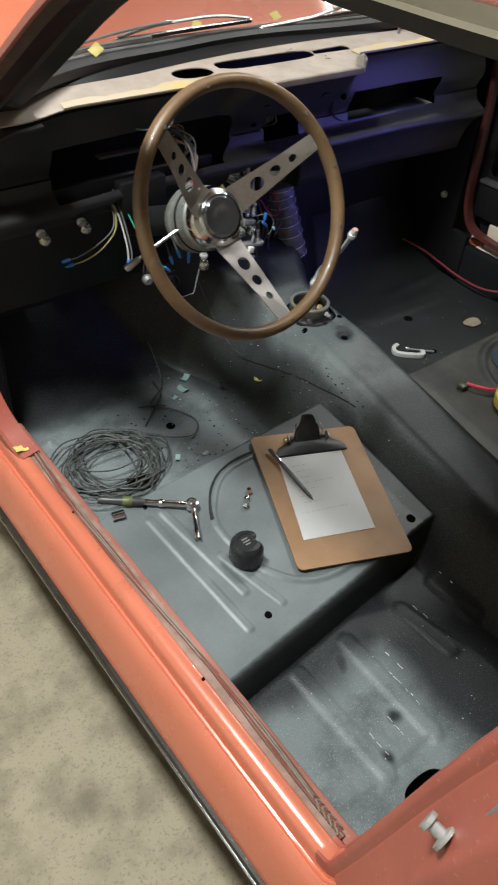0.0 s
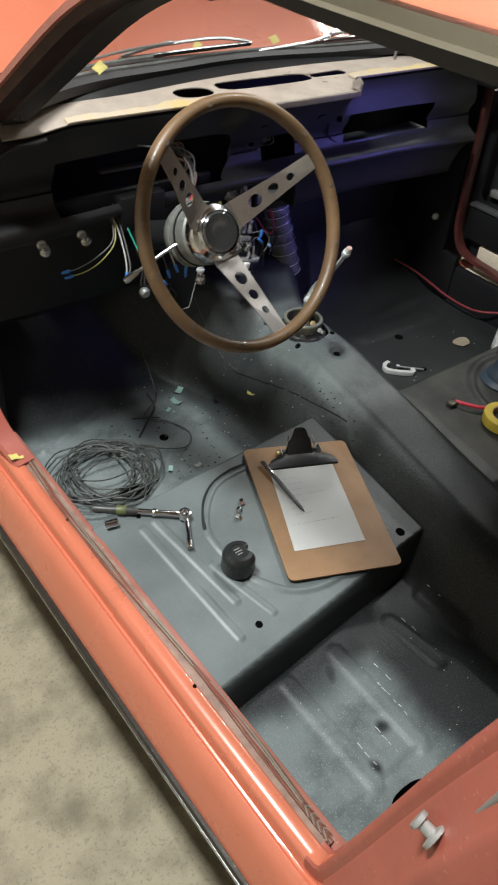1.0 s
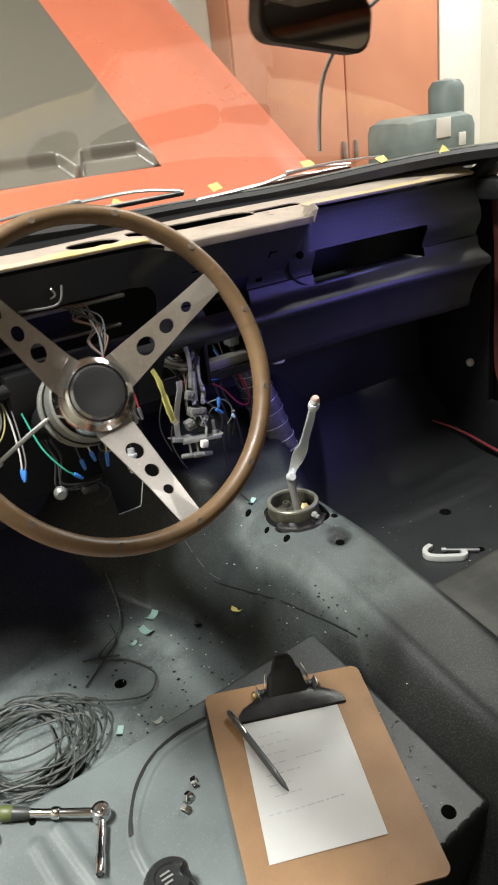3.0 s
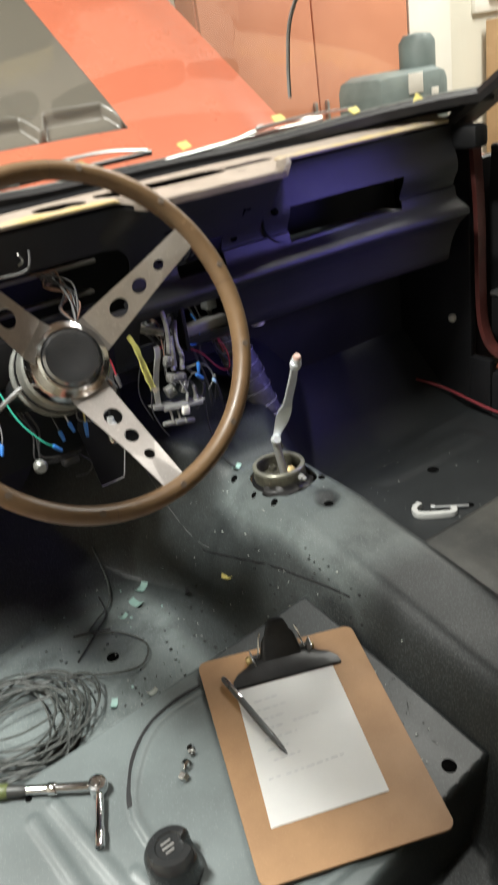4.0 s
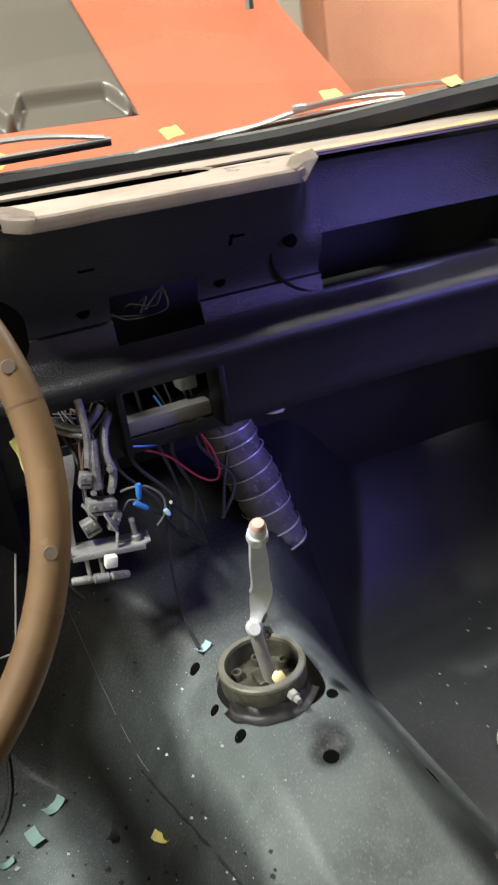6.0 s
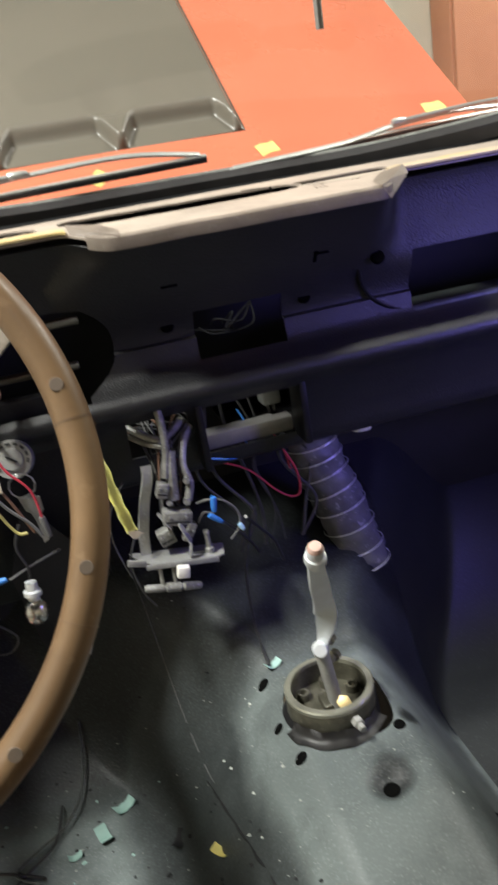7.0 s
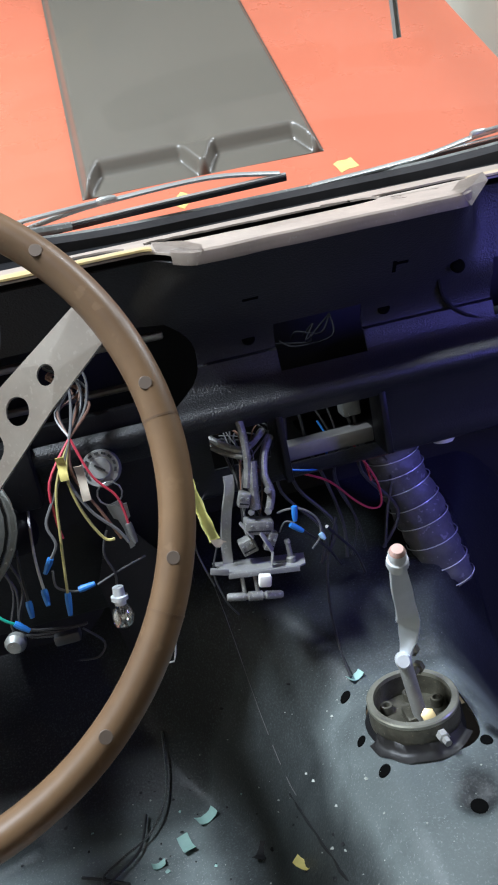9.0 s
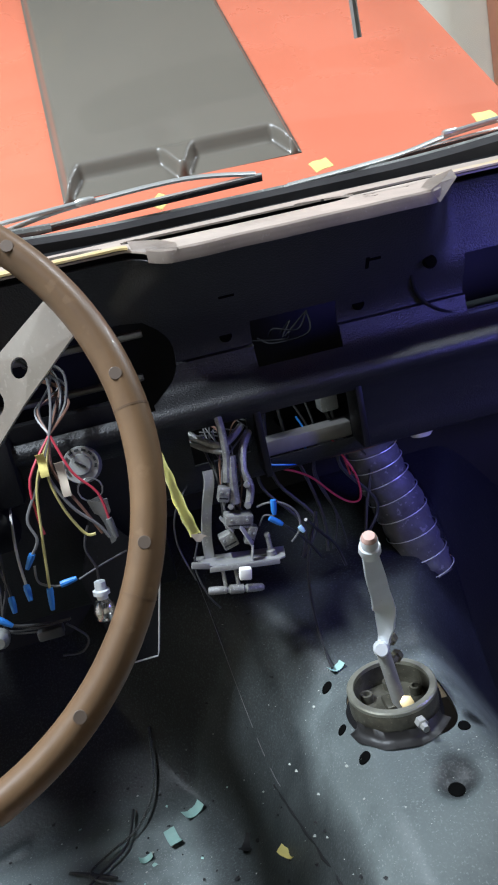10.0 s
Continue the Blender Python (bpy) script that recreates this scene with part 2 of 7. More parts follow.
TAPE = material("yellow_masking_tape", (0.66, 0.56, 0.16), 0.65, 0.0, (0.5, 0.44, 0.14), 40, 0.8, None, 300, 0.2, 160)
CREAM = material("cream_primer", (0.66, 0.58, 0.46), 0.55, 0.0, (0.46, 0.38, 0.30), 12, 0.9, ((0.25, 0.2, 0.16), 0.66, 0.5), 120, 0.15, 120)
DOORMECH = material("cream_plate", (0.52, 0.53, 0.47), 0.55, 0.0, (0.30, 0.30, 0.27), 14, 0.9, ((0.12, 0.11, 0.1), 0.66, 0.5), 120, 0.15, 120)
RAG = material("white_cotton_rag", (0.78, 0.78, 0.78), 0.9, 0.0, (0.66, 0.66, 0.66), 24, 0.7, None, 300, 0.4, 420)
PLASTIC = material("black_plastic", (0.020, 0.020, 0.021), 0.32, 0.0, (0.05, 0.05, 0.052), 30, 0.6, ((0.10, 0.10, 0.10), 0.66, 0.4), 500, 0.1, 400)
DULLRUBBER = material("dull_grey_rubber", (0.085, 0.082, 0.08), 0.75, 0.0, (0.05, 0.048, 0.046), 20, 0.8, None, 300, 0.2, 160)
GREYTIN = material("grey_spray_tin", (0.26, 0.255, 0.25), 0.4, 0.3, (0.16, 0.15, 0.14), 20, 0.7, None, 300, 0.05, 200)
FOIL = material("crinkled_grey_duct_paper", (0.13, 0.13, 0.14), 0.55, 0.0, (0.07, 0.07, 0.075), 30, 0.9, ((0.34, 0.34, 0.36), 0.62, 0.5), 160, 0.6, 120, 0.1)


def plain(name, c, rough=0.5, metal=0.0):
    return material(name, c, rough, metal, tuple(v * 0.75 for v in c), 40, 0.6)


RED, PINK, BLUE, YELLOW = plain("red_plastic", (0.42, 0.03, 0.045)), plain("hot_red_cable", (0.70, 0.05, 0.08)), plain("blue_crimp", (0.04, 0.20, 0.62)), plain("yellow_wire", (0.42, 0.37, 0.13))
WHITEWIRE, GREYWIRE, BLACKWIRE, GREENWIRE = plain("white_wire", (0.50, 0.50, 0.48)), plain("grey_wire", (0.13, 0.13, 0.13)), plain("black_wire", (0.035, 0.035, 0.037), 0.4), plain("green_wire", (0.03, 0.34, 0.24))
BROWNWIRE, CABLE, TAPEYEL, GREEN = plain("brown_wire", (0.17, 0.09, 0.06)), material("braided_grey_cable", (0.062, 0.068, 0.064), 0.42, 0.0, (0.035, 0.037, 0.035), 120, 0.9, ((0.34, 0.36, 0.35), 0.60, 0.6), 900, 0.4, 700), plain("bright_yellow_tape", (0.72, 0.54, 0.07)), plain("pale_green_chip", (0.30, 0.46, 0.42))
CHIP, OLIVE, MIRRORBACK, HOLE = plain("pale_chip", (0.33, 0.35, 0.32)), plain("olive_grip", (0.10, 0.12, 0.04), 0.45), plain("brown_mirror_shell", (0.05, 0.035, 0.03)), material("dark_opening", (0.004, 0.004, 0.004), 0.9, spec=0.0)
DICE, SALMON = plain("white_dice", (0.72, 0.69, 0.65), 0.8), plain("faded_pink_sponge", (0.62, 0.12, 0.13), 0.9)


def see_through(name, tint=(1, 1, 1), gloss=0.02, amount=0.05):
    m = bpy.data.materials.new(name)
    m.use_nodes = True
    nt = m.node_tree
    nt.nodes.remove(nt.nodes["Principled BSDF"])
    out = nt.nodes["Material Output"]
    a, b, mix = (nt.nodes.new("ShaderNode" + k) for k in ("BsdfTransparent", "BsdfGlossy", "MixShader"))
    a.inputs[0].default_value, b.inputs["Roughness"].default_value, mix.inputs[0].default_value = (*tint, 1), gloss, amount
    nt.links.new(a.outputs[0], mix.inputs[1])
    nt.links.new(b.outputs[0], mix.inputs[2])
    nt.links.new(mix.outputs[0], out.inputs[0])
    return m


GLASS = see_through("clear_glass")
# the windscreen mirrors more the flatter the look along it
nt = GLASS.node_tree
facing, power, gain = nt.nodes.new("ShaderNodeLayerWeight"), nt.nodes.new("ShaderNodeMath"), nt.nodes.new("ShaderNodeMath")
facing.inputs["Blend"].default_value = 0.5
power.operation, gain.operation, gain.use_clamp = "POWER", "MULTIPLY_ADD", True
power.inputs[1].default_value, gain.inputs[1].default_value, gain.inputs[2].default_value = 5.0, 0.8, 0.006
nt.links.new(facing.outputs["Facing"], power.inputs[0])
nt.links.new(power.outputs[0], gain.inputs[0])
nt.links.new(gain.outputs[0], nt.nodes["Mix Shader"].inputs[0])
BULB = see_through("bulb_glass", (0.95, 0.95, 0.95), 0.04, 0.45)
MIRROR = material("dark_mirror_glass", (0.32, 0.28, 0.26), 0.05, 1.0, (0.30, 0.26, 0.24), 5, 0.3, rough_var=0.02)


# ---- mesh helpers ----
def part(name, bm, mat, parent, label="", smooth=True, angle=35):
    """Links a bmesh as one mesh object under a thing or a part."""
    bmesh.ops.recalc_face_normals(bm, faces=bm.faces[:])
    if smooth:
        for f in bm.faces:
            f.smooth = True
        for e in bm.edges:
            if len(e.link_faces) == 2 and e.calc_face_angle(0) > radians(angle):
                e.smooth = False
    me = bpy.data.meshes.new(name)
    bm.to_mesh(me)
    bm.free()
    me.materials.append(mat)
    ob = new(name, me)
    if parent is not None:
        ob.parent = parent
        if parent.type == "EMPTY":
            ob.matrix_parent_inverse = parent.matrix_basis.inverted()
    return tagged(ob, label)


def thing(name, at, label, category, group="", kind=""):
    ob = new(name)
    ob.empty_display_size = 0.05
    ob.matrix_basis = Matrix.Translation(at)
    return tagged(ob, label, category, group, kind)


def solid(name, bm, mat, label, category, group="", kind="", **more):
    return tagged(part(name, bm, mat, None, "", **more), label, category, group, kind)


def box(bm, x0, x1, y0, y1, z0, z1, bevel=0.0, m=None):
    r = bmesh.ops.create_cube(bm, size=1)
    vs = r["verts"]
    bmesh.ops.scale(bm, vec=(x1 - x0, y1 - y0, z1 - z0), verts=vs)
    bmesh.ops.translate(bm, vec=((x0 + x1) / 2, (y0 + y1) / 2, (z0 + z1) / 2), verts=vs)
    if bevel:
        es = list({e for v in vs for e in v.link_edges})
        r = bmesh.ops.bevel(bm, geom=es, offset=bevel, segments=2, affect="EDGES", profile=0.5)
        vs = list({v for f in r["faces"] for v in f.verts} | {v for v in vs if v.is_valid})
    if m is not None:
        bmesh.ops.transform(bm, matrix=m, verts=[v for v in vs if v.is_valid])
    return bm


def boxed(*a, **k):
    return box(bmesh.new(), *a, **k)


def smooth_path(pts, n=6, closed=False):
    """A Catmull-Rom line through the points."""
    p = [Vector(q) for q in pts]
    out = []
    count = len(p) if closed else len(p) - 1
    for i in range(count):
        if closed:
            a, b, c, d = p[i - 1], p[i], p[(i + 1) % len(p)], p[(i + 2) % len(p)]
        else:
            a, b, c, d = p[max(i - 1, 0)], p[i], p[i + 1], p[min(i + 2, len(p) - 1)]
        for k in range(n):
            t = k / n
            out.append(0.5 * ((2 * b) + (c - a) * t + (2 * a - 5 * b + 4 * c - d) * t * t + (3 * b - a - 3 * c + d) * t ** 3))
    if not closed:
        out.append(p[-1])
    return out


def sweep(bm, pts, prof, closed=False, up=None, caps=True, side=None):
    """Sweeps a closed 2D profile along a line; up fixes the profile's second axis, otherwise it is carried along."""
    pts = [Vector(p) for p in pts]
    n = len(pts)
    rings, side = [], Vector(side) if side else None
    for i, p in enumerate(pts):
        a = pts[i - 1] if (i or closed) else p
        b = pts[(i + 1) % n] if (i < n - 1 or closed) else p
        t = (b - a).normalized()
        if up is not None:
            side = t.cross(Vector(up)).normalized()
        elif side is None:
            side = t.orthogonal().normalized()
        else:
            side = (side - t * side.dot(t)).normalized()
        over = side.cross(t).normalized()
        rings.append([bm.verts.new(p + side * u + over * v) for u, v in prof])
    m = len(prof)
    for i in range(n if closed else n - 1):
        a, b = rings[i], rings[(i + 1) % n]
        for j in range(m):
            bm.faces.new((a[j], a[(j + 1) % m], b[(j + 1) % m], b[j]))
    if caps and not closed:
        bm.faces.new(rings[0])
        bm.faces.new(rings[-1][::-1])
    return bm


def circle(r, n=8):
    return [(r * math.cos(2 * math.pi * i / n), r * math.sin(2 * math.pi * i / n)) for i in range(n)]


def tube(pts, r, n=8, bm=None, closed=False, smooth=0):
    bm = bm or bmesh.new()
    return sweep(bm, smooth_path(pts, smooth, closed) if smooth else pts, circle(r, n), closed)


def lathe(profile, n=24, m=None, bm=None):
    """Turns (radius, height) points round z; m places it."""
    bm = bm or bmesh.new()
    m = m or Matrix()
    rings = []
    for r, z in profile:
        if r < 1e-6:
            rings.append([bm.verts.new(m @ Vector((0, 0, z)))])
        else:
            rings.append([bm.verts.new(m @ Vector((r * math.cos(2 * math.pi * i / n), r * math.sin(2 * math.pi * i / n), z))) for i in range(n)])
    for a, b in zip(rings, rings[1:]):
        for i in range(n):
            j = (i + 1) % n
            q = [a[i % len(a)], a[j % len(a)], b[j % len(b)], b[i % len(b)]]
            q = [v for k, v in enumerate(q) if v not in q[:k]]
            if len(q) > 2:
                bm.faces.new(q)
    return bm


def along(a, b):
    """A pose at a whose z axis points to b."""
    a, b = Vector(a), Vector(b)
    return Matrix.Translation(a) @ (b - a).to_track_quat("Z", "Y").to_matrix().to_4x4()


def rod(a, b, r, n=12, r2=None, bm=None):
    h = (Vector(b) - Vector(a)).length
    return lathe([(0, 0), (r, 0), (r2 or r, h), (0, h)], n, along(a, b), bm)


def plate(outer, holes, thick, m=None, bm=None):
    """A flat plate with holes, from 2D outlines, of the given thickness upwards."""
    out = bmesh.new()
    edges = []
    for loop in [outer] + list(holes):
        vs = [out.verts.new((x, y, 0)) for x, y in loop]
        edges += [out.edges.new((vs[i], vs[(i + 1) % len(vs)])) for i in range(len(vs))]
    bmesh.ops.triangle_fill(out, use_beauty=True, use_dissolve=False, edges=edges, normal=(0, 0, 1))
    r = bmesh.ops.extrude_face_region(out, geom=out.faces[:])
    bmesh.ops.translate(out, vec=(0, 0, thick), verts=[g for g in r["geom"] if isinstance(g, bmesh.types.BMVert)])
    bmesh.ops.transform(out, matrix=m or Matrix(), verts=out.verts[:])
    if bm is None:
        return out
    me = bpy.data.meshes.new("joined")
    out.to_mesh(me)
    out.free()
    bm.from_mesh(me)
    bpy.data.meshes.remove(me)
    return bm


def ring2d(cx, cy, r, n=16):
    return [(cx + r * math.cos(2 * math.pi * i / n), cy + r * math.sin(2 * math.pi * i / n)) for i in range(n)]


def rounded(w, h, r, n=5, cx=0.0, cy=0.0):
    out = []
    for sx, sy, a0 in ((1, 1, 0), (-1, 1, 90), (-1, -1, 180), (1, -1, 270)):
        for k in range(n + 1):
            a = radians(a0 + 90 * k / n)
            out.append((cx + sx * (w / 2 - r) + r * math.cos(a), cy + sy * (h / 2 - r) + r * math.sin(a)))
    return out


def trim(bm, holes, place):
    """Moves the stepped border of each hole onto its rounded outline: holes of (x, y, half width, half depth, power)."""
    for v in [v for v in bm.verts if any(len(e.link_faces) == 1 for e in v.link_edges)]:
        for cx, cy, rx, ry, p in holes:
            k = (abs((v.co.x - cx) / rx) ** p + abs((v.co.y - cy) / ry) ** p) ** (1 / p)
            if 0.5 < k < 1.7:
                v.co = place(cx + (v.co.x - cx) / k, cy + (v.co.y - cy) / k, v.co.z)
                break


def field(xs, ys, height, thick=0.004, skip=None, holes=()):
    """A sheet of pressed metal: z = height(x, y), with a lower face."""
    bm = bmesh.new()
    grid = [[bm.verts.new((x, y, height(x, y))) for x in xs] for y in ys]
    for j in range(len(ys) - 1):
        for i in range(len(xs) - 1):
            mx, my = (xs[i] + xs[i + 1]) / 2, (ys[j] + ys[j + 1]) / 2
            if (skip and skip(mx, my)) or any(abs((mx - h[0]) / h[2]) ** h[4] + abs((my - h[1]) / h[3]) ** h[4] < 1 for h in holes):
                continue
            bm.faces.new((grid[j][i], grid[j][i + 1], grid[j + 1][i + 1], grid[j + 1][i]))
    bmesh.ops.delete(bm, geom=[v for v in bm.verts if not v.link_faces], context="VERTS")
    trim(bm, holes, lambda x, y, z: Vector((x, y, height(x, y))))
    if thick:
        rim = bmesh.ops.extrude_face_region(bm, geom=bm.faces[:])
        bmesh.ops.translate(bm, vec=(0, 0, -thick), verts=[g for g in rim["geom"] if isinstance(g, bmesh.types.BMVert)])
    return bm


def steps(a, b, n):
    return [a + (b - a) * i / n for i in range(n + 1)]


def ramp(t, a, b):
    t = min(1.0, max(0.0, (t - a) / (b - a)))
    return t * t * (3 - 2 * t)


def bead(x, y, ax, ay, bx, by, half, h):
    """The height of a pressed bead from a to b."""
    dx, dy = bx - ax, by - ay
    t = min(1.0, max(0.0, ((x - ax) * dx + (y - ay) * dy) / (dx * dx + dy * dy)))
    d = math.hypot(x - ax - t * dx, y - ay - t * dy) / half
    return h * (1 - ramp(d, 0.25, 1.0))


def flat_bead(x, y, ax, ay, bx, by, half, h):
    """The height of a wide pressed bead with a flat top and steep shoulders."""
    dx, dy = bx - ax, by - ay
    t = min(1.0, max(0.0, ((x - ax) * dx + (y - ay) * dy) / (dx * dx + dy * dy)))
    d = math.hypot(x - ax - t * dx, y - ay - t * dy) / half
    return h * (1 - ramp(d, 0.52, 1.0)) - 0.22 * h * (ramp(d, 0.9, 1.05) - ramp(d, 1.1, 1.5))


# ---- the garage ----
gm = boxed(-3.2, 6.2, -3.6, 5.2, GROUND - 0.1, GROUND)
solid("ground", gm, CONCRETE, "stained bare concrete garage floor", "floor", kind="structure", smooth=False)
for nm, b in (("wall_west", (-3.3, -3.2, -3.6, 5.2)), ("wall_east", (6.2, 6.3, -3.6, 5.2)), ("wall_south", (-3.3, 6.3, -3.7, -3.6)), ("wall_north", (-3.3, 6.3, 3.9, 4.0))):
    solid(nm, boxed(*b, GROUND - 0.1, 2.96), WALLPAINT, "plain cream-painted garage wall", "wall", kind="structure", smooth=False)
solid("ceiling", boxed(-3.3, 6.3, -3.7, 5.3, 2.96, 3.06), CEILING, "bare greyish board garage ceiling", "ceiling", kind="structure", smooth=False)

# ---- the car ----
CAR = thing("car", (0, 0.3, GROUND), "copper-orange coupe with stripped black interior and raised hood", "car")


def tunnel_top(y):
    y = max(y, 0.25)
    return 0.447 + 0.10 * (y - 0.82) + 0.25 * max(0.0, y - 1.0) - 0.10 * max(0.0, 0.80 - y)


def pan_height(x, y):
    floor_z = 0.212 + 0.054 * ramp(y, 0.36, 0.74) + (0.022 * ramp(y, 0.5, 0.8) if x > 0 else 0) + 0.22 * ramp(y, 1.08, 1.40)
    wide = 0.18 * ramp(y, 0.98, 1.35)
    left, right = ramp(x, -0.185 - 0.02 * ramp(y, 0.7, 0.85) - wide, -0.050 - wide), 1 - ramp(x, 0.035 + wide, 0.155 + wide)
    z = floor_z + (tunnel_top(y) - floor_z) * min(left, right) ** 0.8 if floor_z < tunnel_top(y) else floor_z
    if y < 0.45 and x < 0:
        for a in ((-0.525, 0.320, -0.524, 0.105), (-0.412, 0.320, -0.414, 0.108), (-0.277, 0.312, -0.268, 0.20), (-0.182, 0.32, -0.180, 0.22)):
            z += flat_bead(x, y, *a, 0.019, 0.0040)
        z -= bead(x, y, -0.508, 0.098, -0.430, 0.102, 0.010, 0.0045) + bead(x, y, -0.60, 0.098, -0.556, 0.094, 0.010, 0.004)
    if x < 0 and y > 0.75:
        z += bead(x, y, -0.63, 1.04, -0.47, 1.10, 0.010, 0.004) + bead(x, y, -0.63, 1.04, -0.60, 0.97, 0.010, 0.004)
    if x > 0.2 and y > 0.75:
        z += bead(x, y, 0.30, 1.00, 0.55, 0.99, 0.045, 0.004)
    z -= 0.008 * (1 - ramp(math.hypot(x + 0.002, y - 0.813), 0.004, 0.026))
    z += bead(x, y, -0.175, 1.20, -0.150, 0.80, 0.004, 0.0025) + bead(x, y, -0.150, 0.80, -0.135, 0.70, 0.004, 0.0025)
    z += 0.0020 * noise.noise((x * 9, y * 9, 0.3)) * ramp(y, 0.0, 0.1)
    return z


PAN_HOLES = ((-0.492, 0.047, 0.042, 0.026, 2.6), (-0.528, 0.828, 0.036, 0.025, 2), (-0.012, 0.919, 0.051, 0.050, 3.5))
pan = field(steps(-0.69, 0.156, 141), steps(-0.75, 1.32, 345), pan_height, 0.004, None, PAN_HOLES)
floor_pan = part("floor_pan", pan, FLOOR, CAR, "grey and black spray-painted pressed steel floor pan with painted-in shade", angle=60)
part("floor_pan", field(steps(0.156, 0.69, 89), steps(-0.75, 1.32, 345), pan_height, 0.004), FARFLOOR, CAR, "dark dusty passenger floor pan", angle=60)
part("underbody", boxed(-0.66, 0.66, -0.75, 1.3, 0.13, 0.135), SOOT, CAR, "dark underbody")


def drill(x, y, z, r, over=None):
    """A drilled hole in a panel: a dark disc with a thin burr, laid on the sheet over(x, y) or at height z."""
    bm = lathe([(0, 0.0012), (r * 0.6, 0.0012), (r, 0.0012), (r * 1.04, 0.0006), (r * 1.04, -0.002)], 22, Matrix.Translation((x, y, z)))
    if over:
        for v in bm.verts:
            v.co.z += over(v.co.x, v.co.y)
    return bm


for hx, hy, r in ((-0.380, 0.945, 0.010), (-0.067, 0.875, 0.0058), (-0.072, 0.985, 0.0058), (-0.075, 0.923, 0.0045), (0.035, 0.872, 0.0058), (-0.002, 0.813, 0.0075), (0.389, 0.948, 0.012), (-0.535, 0.035, 0.004),
                  (0.10, 0.80, 0.006), (0.33, 0.80, 0.007)):
    part("drilled_hole", drill(hx, hy, 0.0, r, pan_height), HOLE, CAR)


# seat risers
def riser_top(y):
    return 0.304 + 0.155 * (y - 0.397)


RISER_LINE = [(p.x, p.y) for p in smooth_path([(x, y, 0) for x, y in ((-0.30, 0.690), (-0.35, 0.692), (-0.425, 0.684), (-0.476, 0.645), (-0.508, 0.589), (-0.50, 0.50), (-0.478, 0.455), (-0.441, 0.417), (-0.376, 0.398), (-0.27, 0.405))], 3)]


def riser_height(x, y):
    yr, yf = 0.335 + (x + 0.665) * 0.108, 0.712 + (x + 0.665) * 0.06
    top = riser_top(y)
    k = min(ramp(y, yr - 0.012, yr + 0.004), 1 - ramp(y, yf - 0.004, yf + 0.022))
    k = min(k, 1 - ramp(x, -0.125, -0.085) * 0.85)
    z = 0.206 + (0.262 - 0.206) * ramp(y, 0.4, 0.7)
    z += (top - z) * k
    z += bead(x, y, -0.606, 0.66, -0.581, 0.395, 0.012, 0.0024) + bead(x, y, -0.577, 0.665, -0.546, 0.455, 0.012, 0.0024) + bead(x, y, -0.539, 0.535, -0.502, 0.405, 0.011, 0.0021)
    b = max(bead(x, y, *p, *q, 0.0085, 0.0030) for p, q in zip(RISER_LINE, RISER_LINE[1:]))
    return z + b + 0.001 * noise.noise((x * 12, y * 12, 2.0))


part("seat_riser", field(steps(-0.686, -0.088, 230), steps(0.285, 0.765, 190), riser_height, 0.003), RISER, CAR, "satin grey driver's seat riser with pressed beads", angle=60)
# thin black strip stands in for the bead's shaded far side and its soot
arc = smooth_path([(x, y, 0) for x, y in ((-0.345, 0.7015), (-0.385, 0.7015), (-0.432, 0.690), (-0.470, 0.664), (-0.497, 0.626), (-0.508, 0.604))], 8)
part("bead_soot", sweep(bmesh.new(), [(p.x, p.y, riser_height(p.x, p.y) + 0.0003) for p in arc], [(-0.0038, -0.002), (0.0038, -0.002), (0.0028, 0.0003), (0.0, 0.0006), (-0.0028, 0.0003)], up=(0, 0, 1)), SOOT, CAR, "dark line of painted shade and soot beside the round bead")
for hx, hy, r in ((-0.539, 0.397, 0.0065), (-0.172, 0.413, 0.009), (-0.30, 0.655, 0.005), (-0.60, 0.69, 0.004)):
    part("drilled_hole", drill(hx, hy, 0.0, r, riser_height), HOLE, CAR)


def far_riser_height(x, y):
    k = min(ramp(y, 0.335, 0.385), 1 - ramp(y, 0.705, 0.735), ramp(x, 0.01, 0.06))
    z = 0.206 + 0.08 * ramp(y, 0.4, 0.7) + (0.30 - 0.206) * (1 - ramp(x, 0.08, 0.2)) * 0.3
    z += (0.352 + 0.06 * (y - 0.55) - z) * k
    d = math.hypot(x - 0.41, (y - 0.535) * 1.05)
    return z + 0.006 * (1 - ramp(abs(d - 0.155) / 0.014, 0.25, 1))


part("seat_riser", field(steps(0.025, 0.686, 120), steps(0.325, 0.745, 90), far_riser_height, 0.003), TUNNEL, CAR, "dusty dark passenger seat riser with a round bead", angle=60)

TARNISH = material("tarnished_trim", (0.075, 0.072, 0.066), 0.32, 0.7, (0.04, 0.038, 0.034), 14, 0.9, ((0.3, 0.3, 0.28), 0.66, 0.4), 240, 0.1, 160)
# sills: inner wall, sealed seam strip, painted rocker and bright trim


# the sill runs back and turns up into the rear door jamb
TURN_UP = [(0, 0.10, 0.350), (0, 0.052, 0.3505), (0, 0.036, 0.354), (0, 0.028, 0.364), (0, 0.023, 0.385), (0, 0.013, 0.43), (0, -0.006, 0.52), (0, -0.034, 0.66), (0, -0.058, 0.77), (0, -0.080, 0.862)]
INNER = [(0.676, -0.16), (0.678, -0.012), (0.682, -0.003), (0.690, 0.001), (0.699, 0.001), (0.704, -0.002), (0.704, -0.16)]
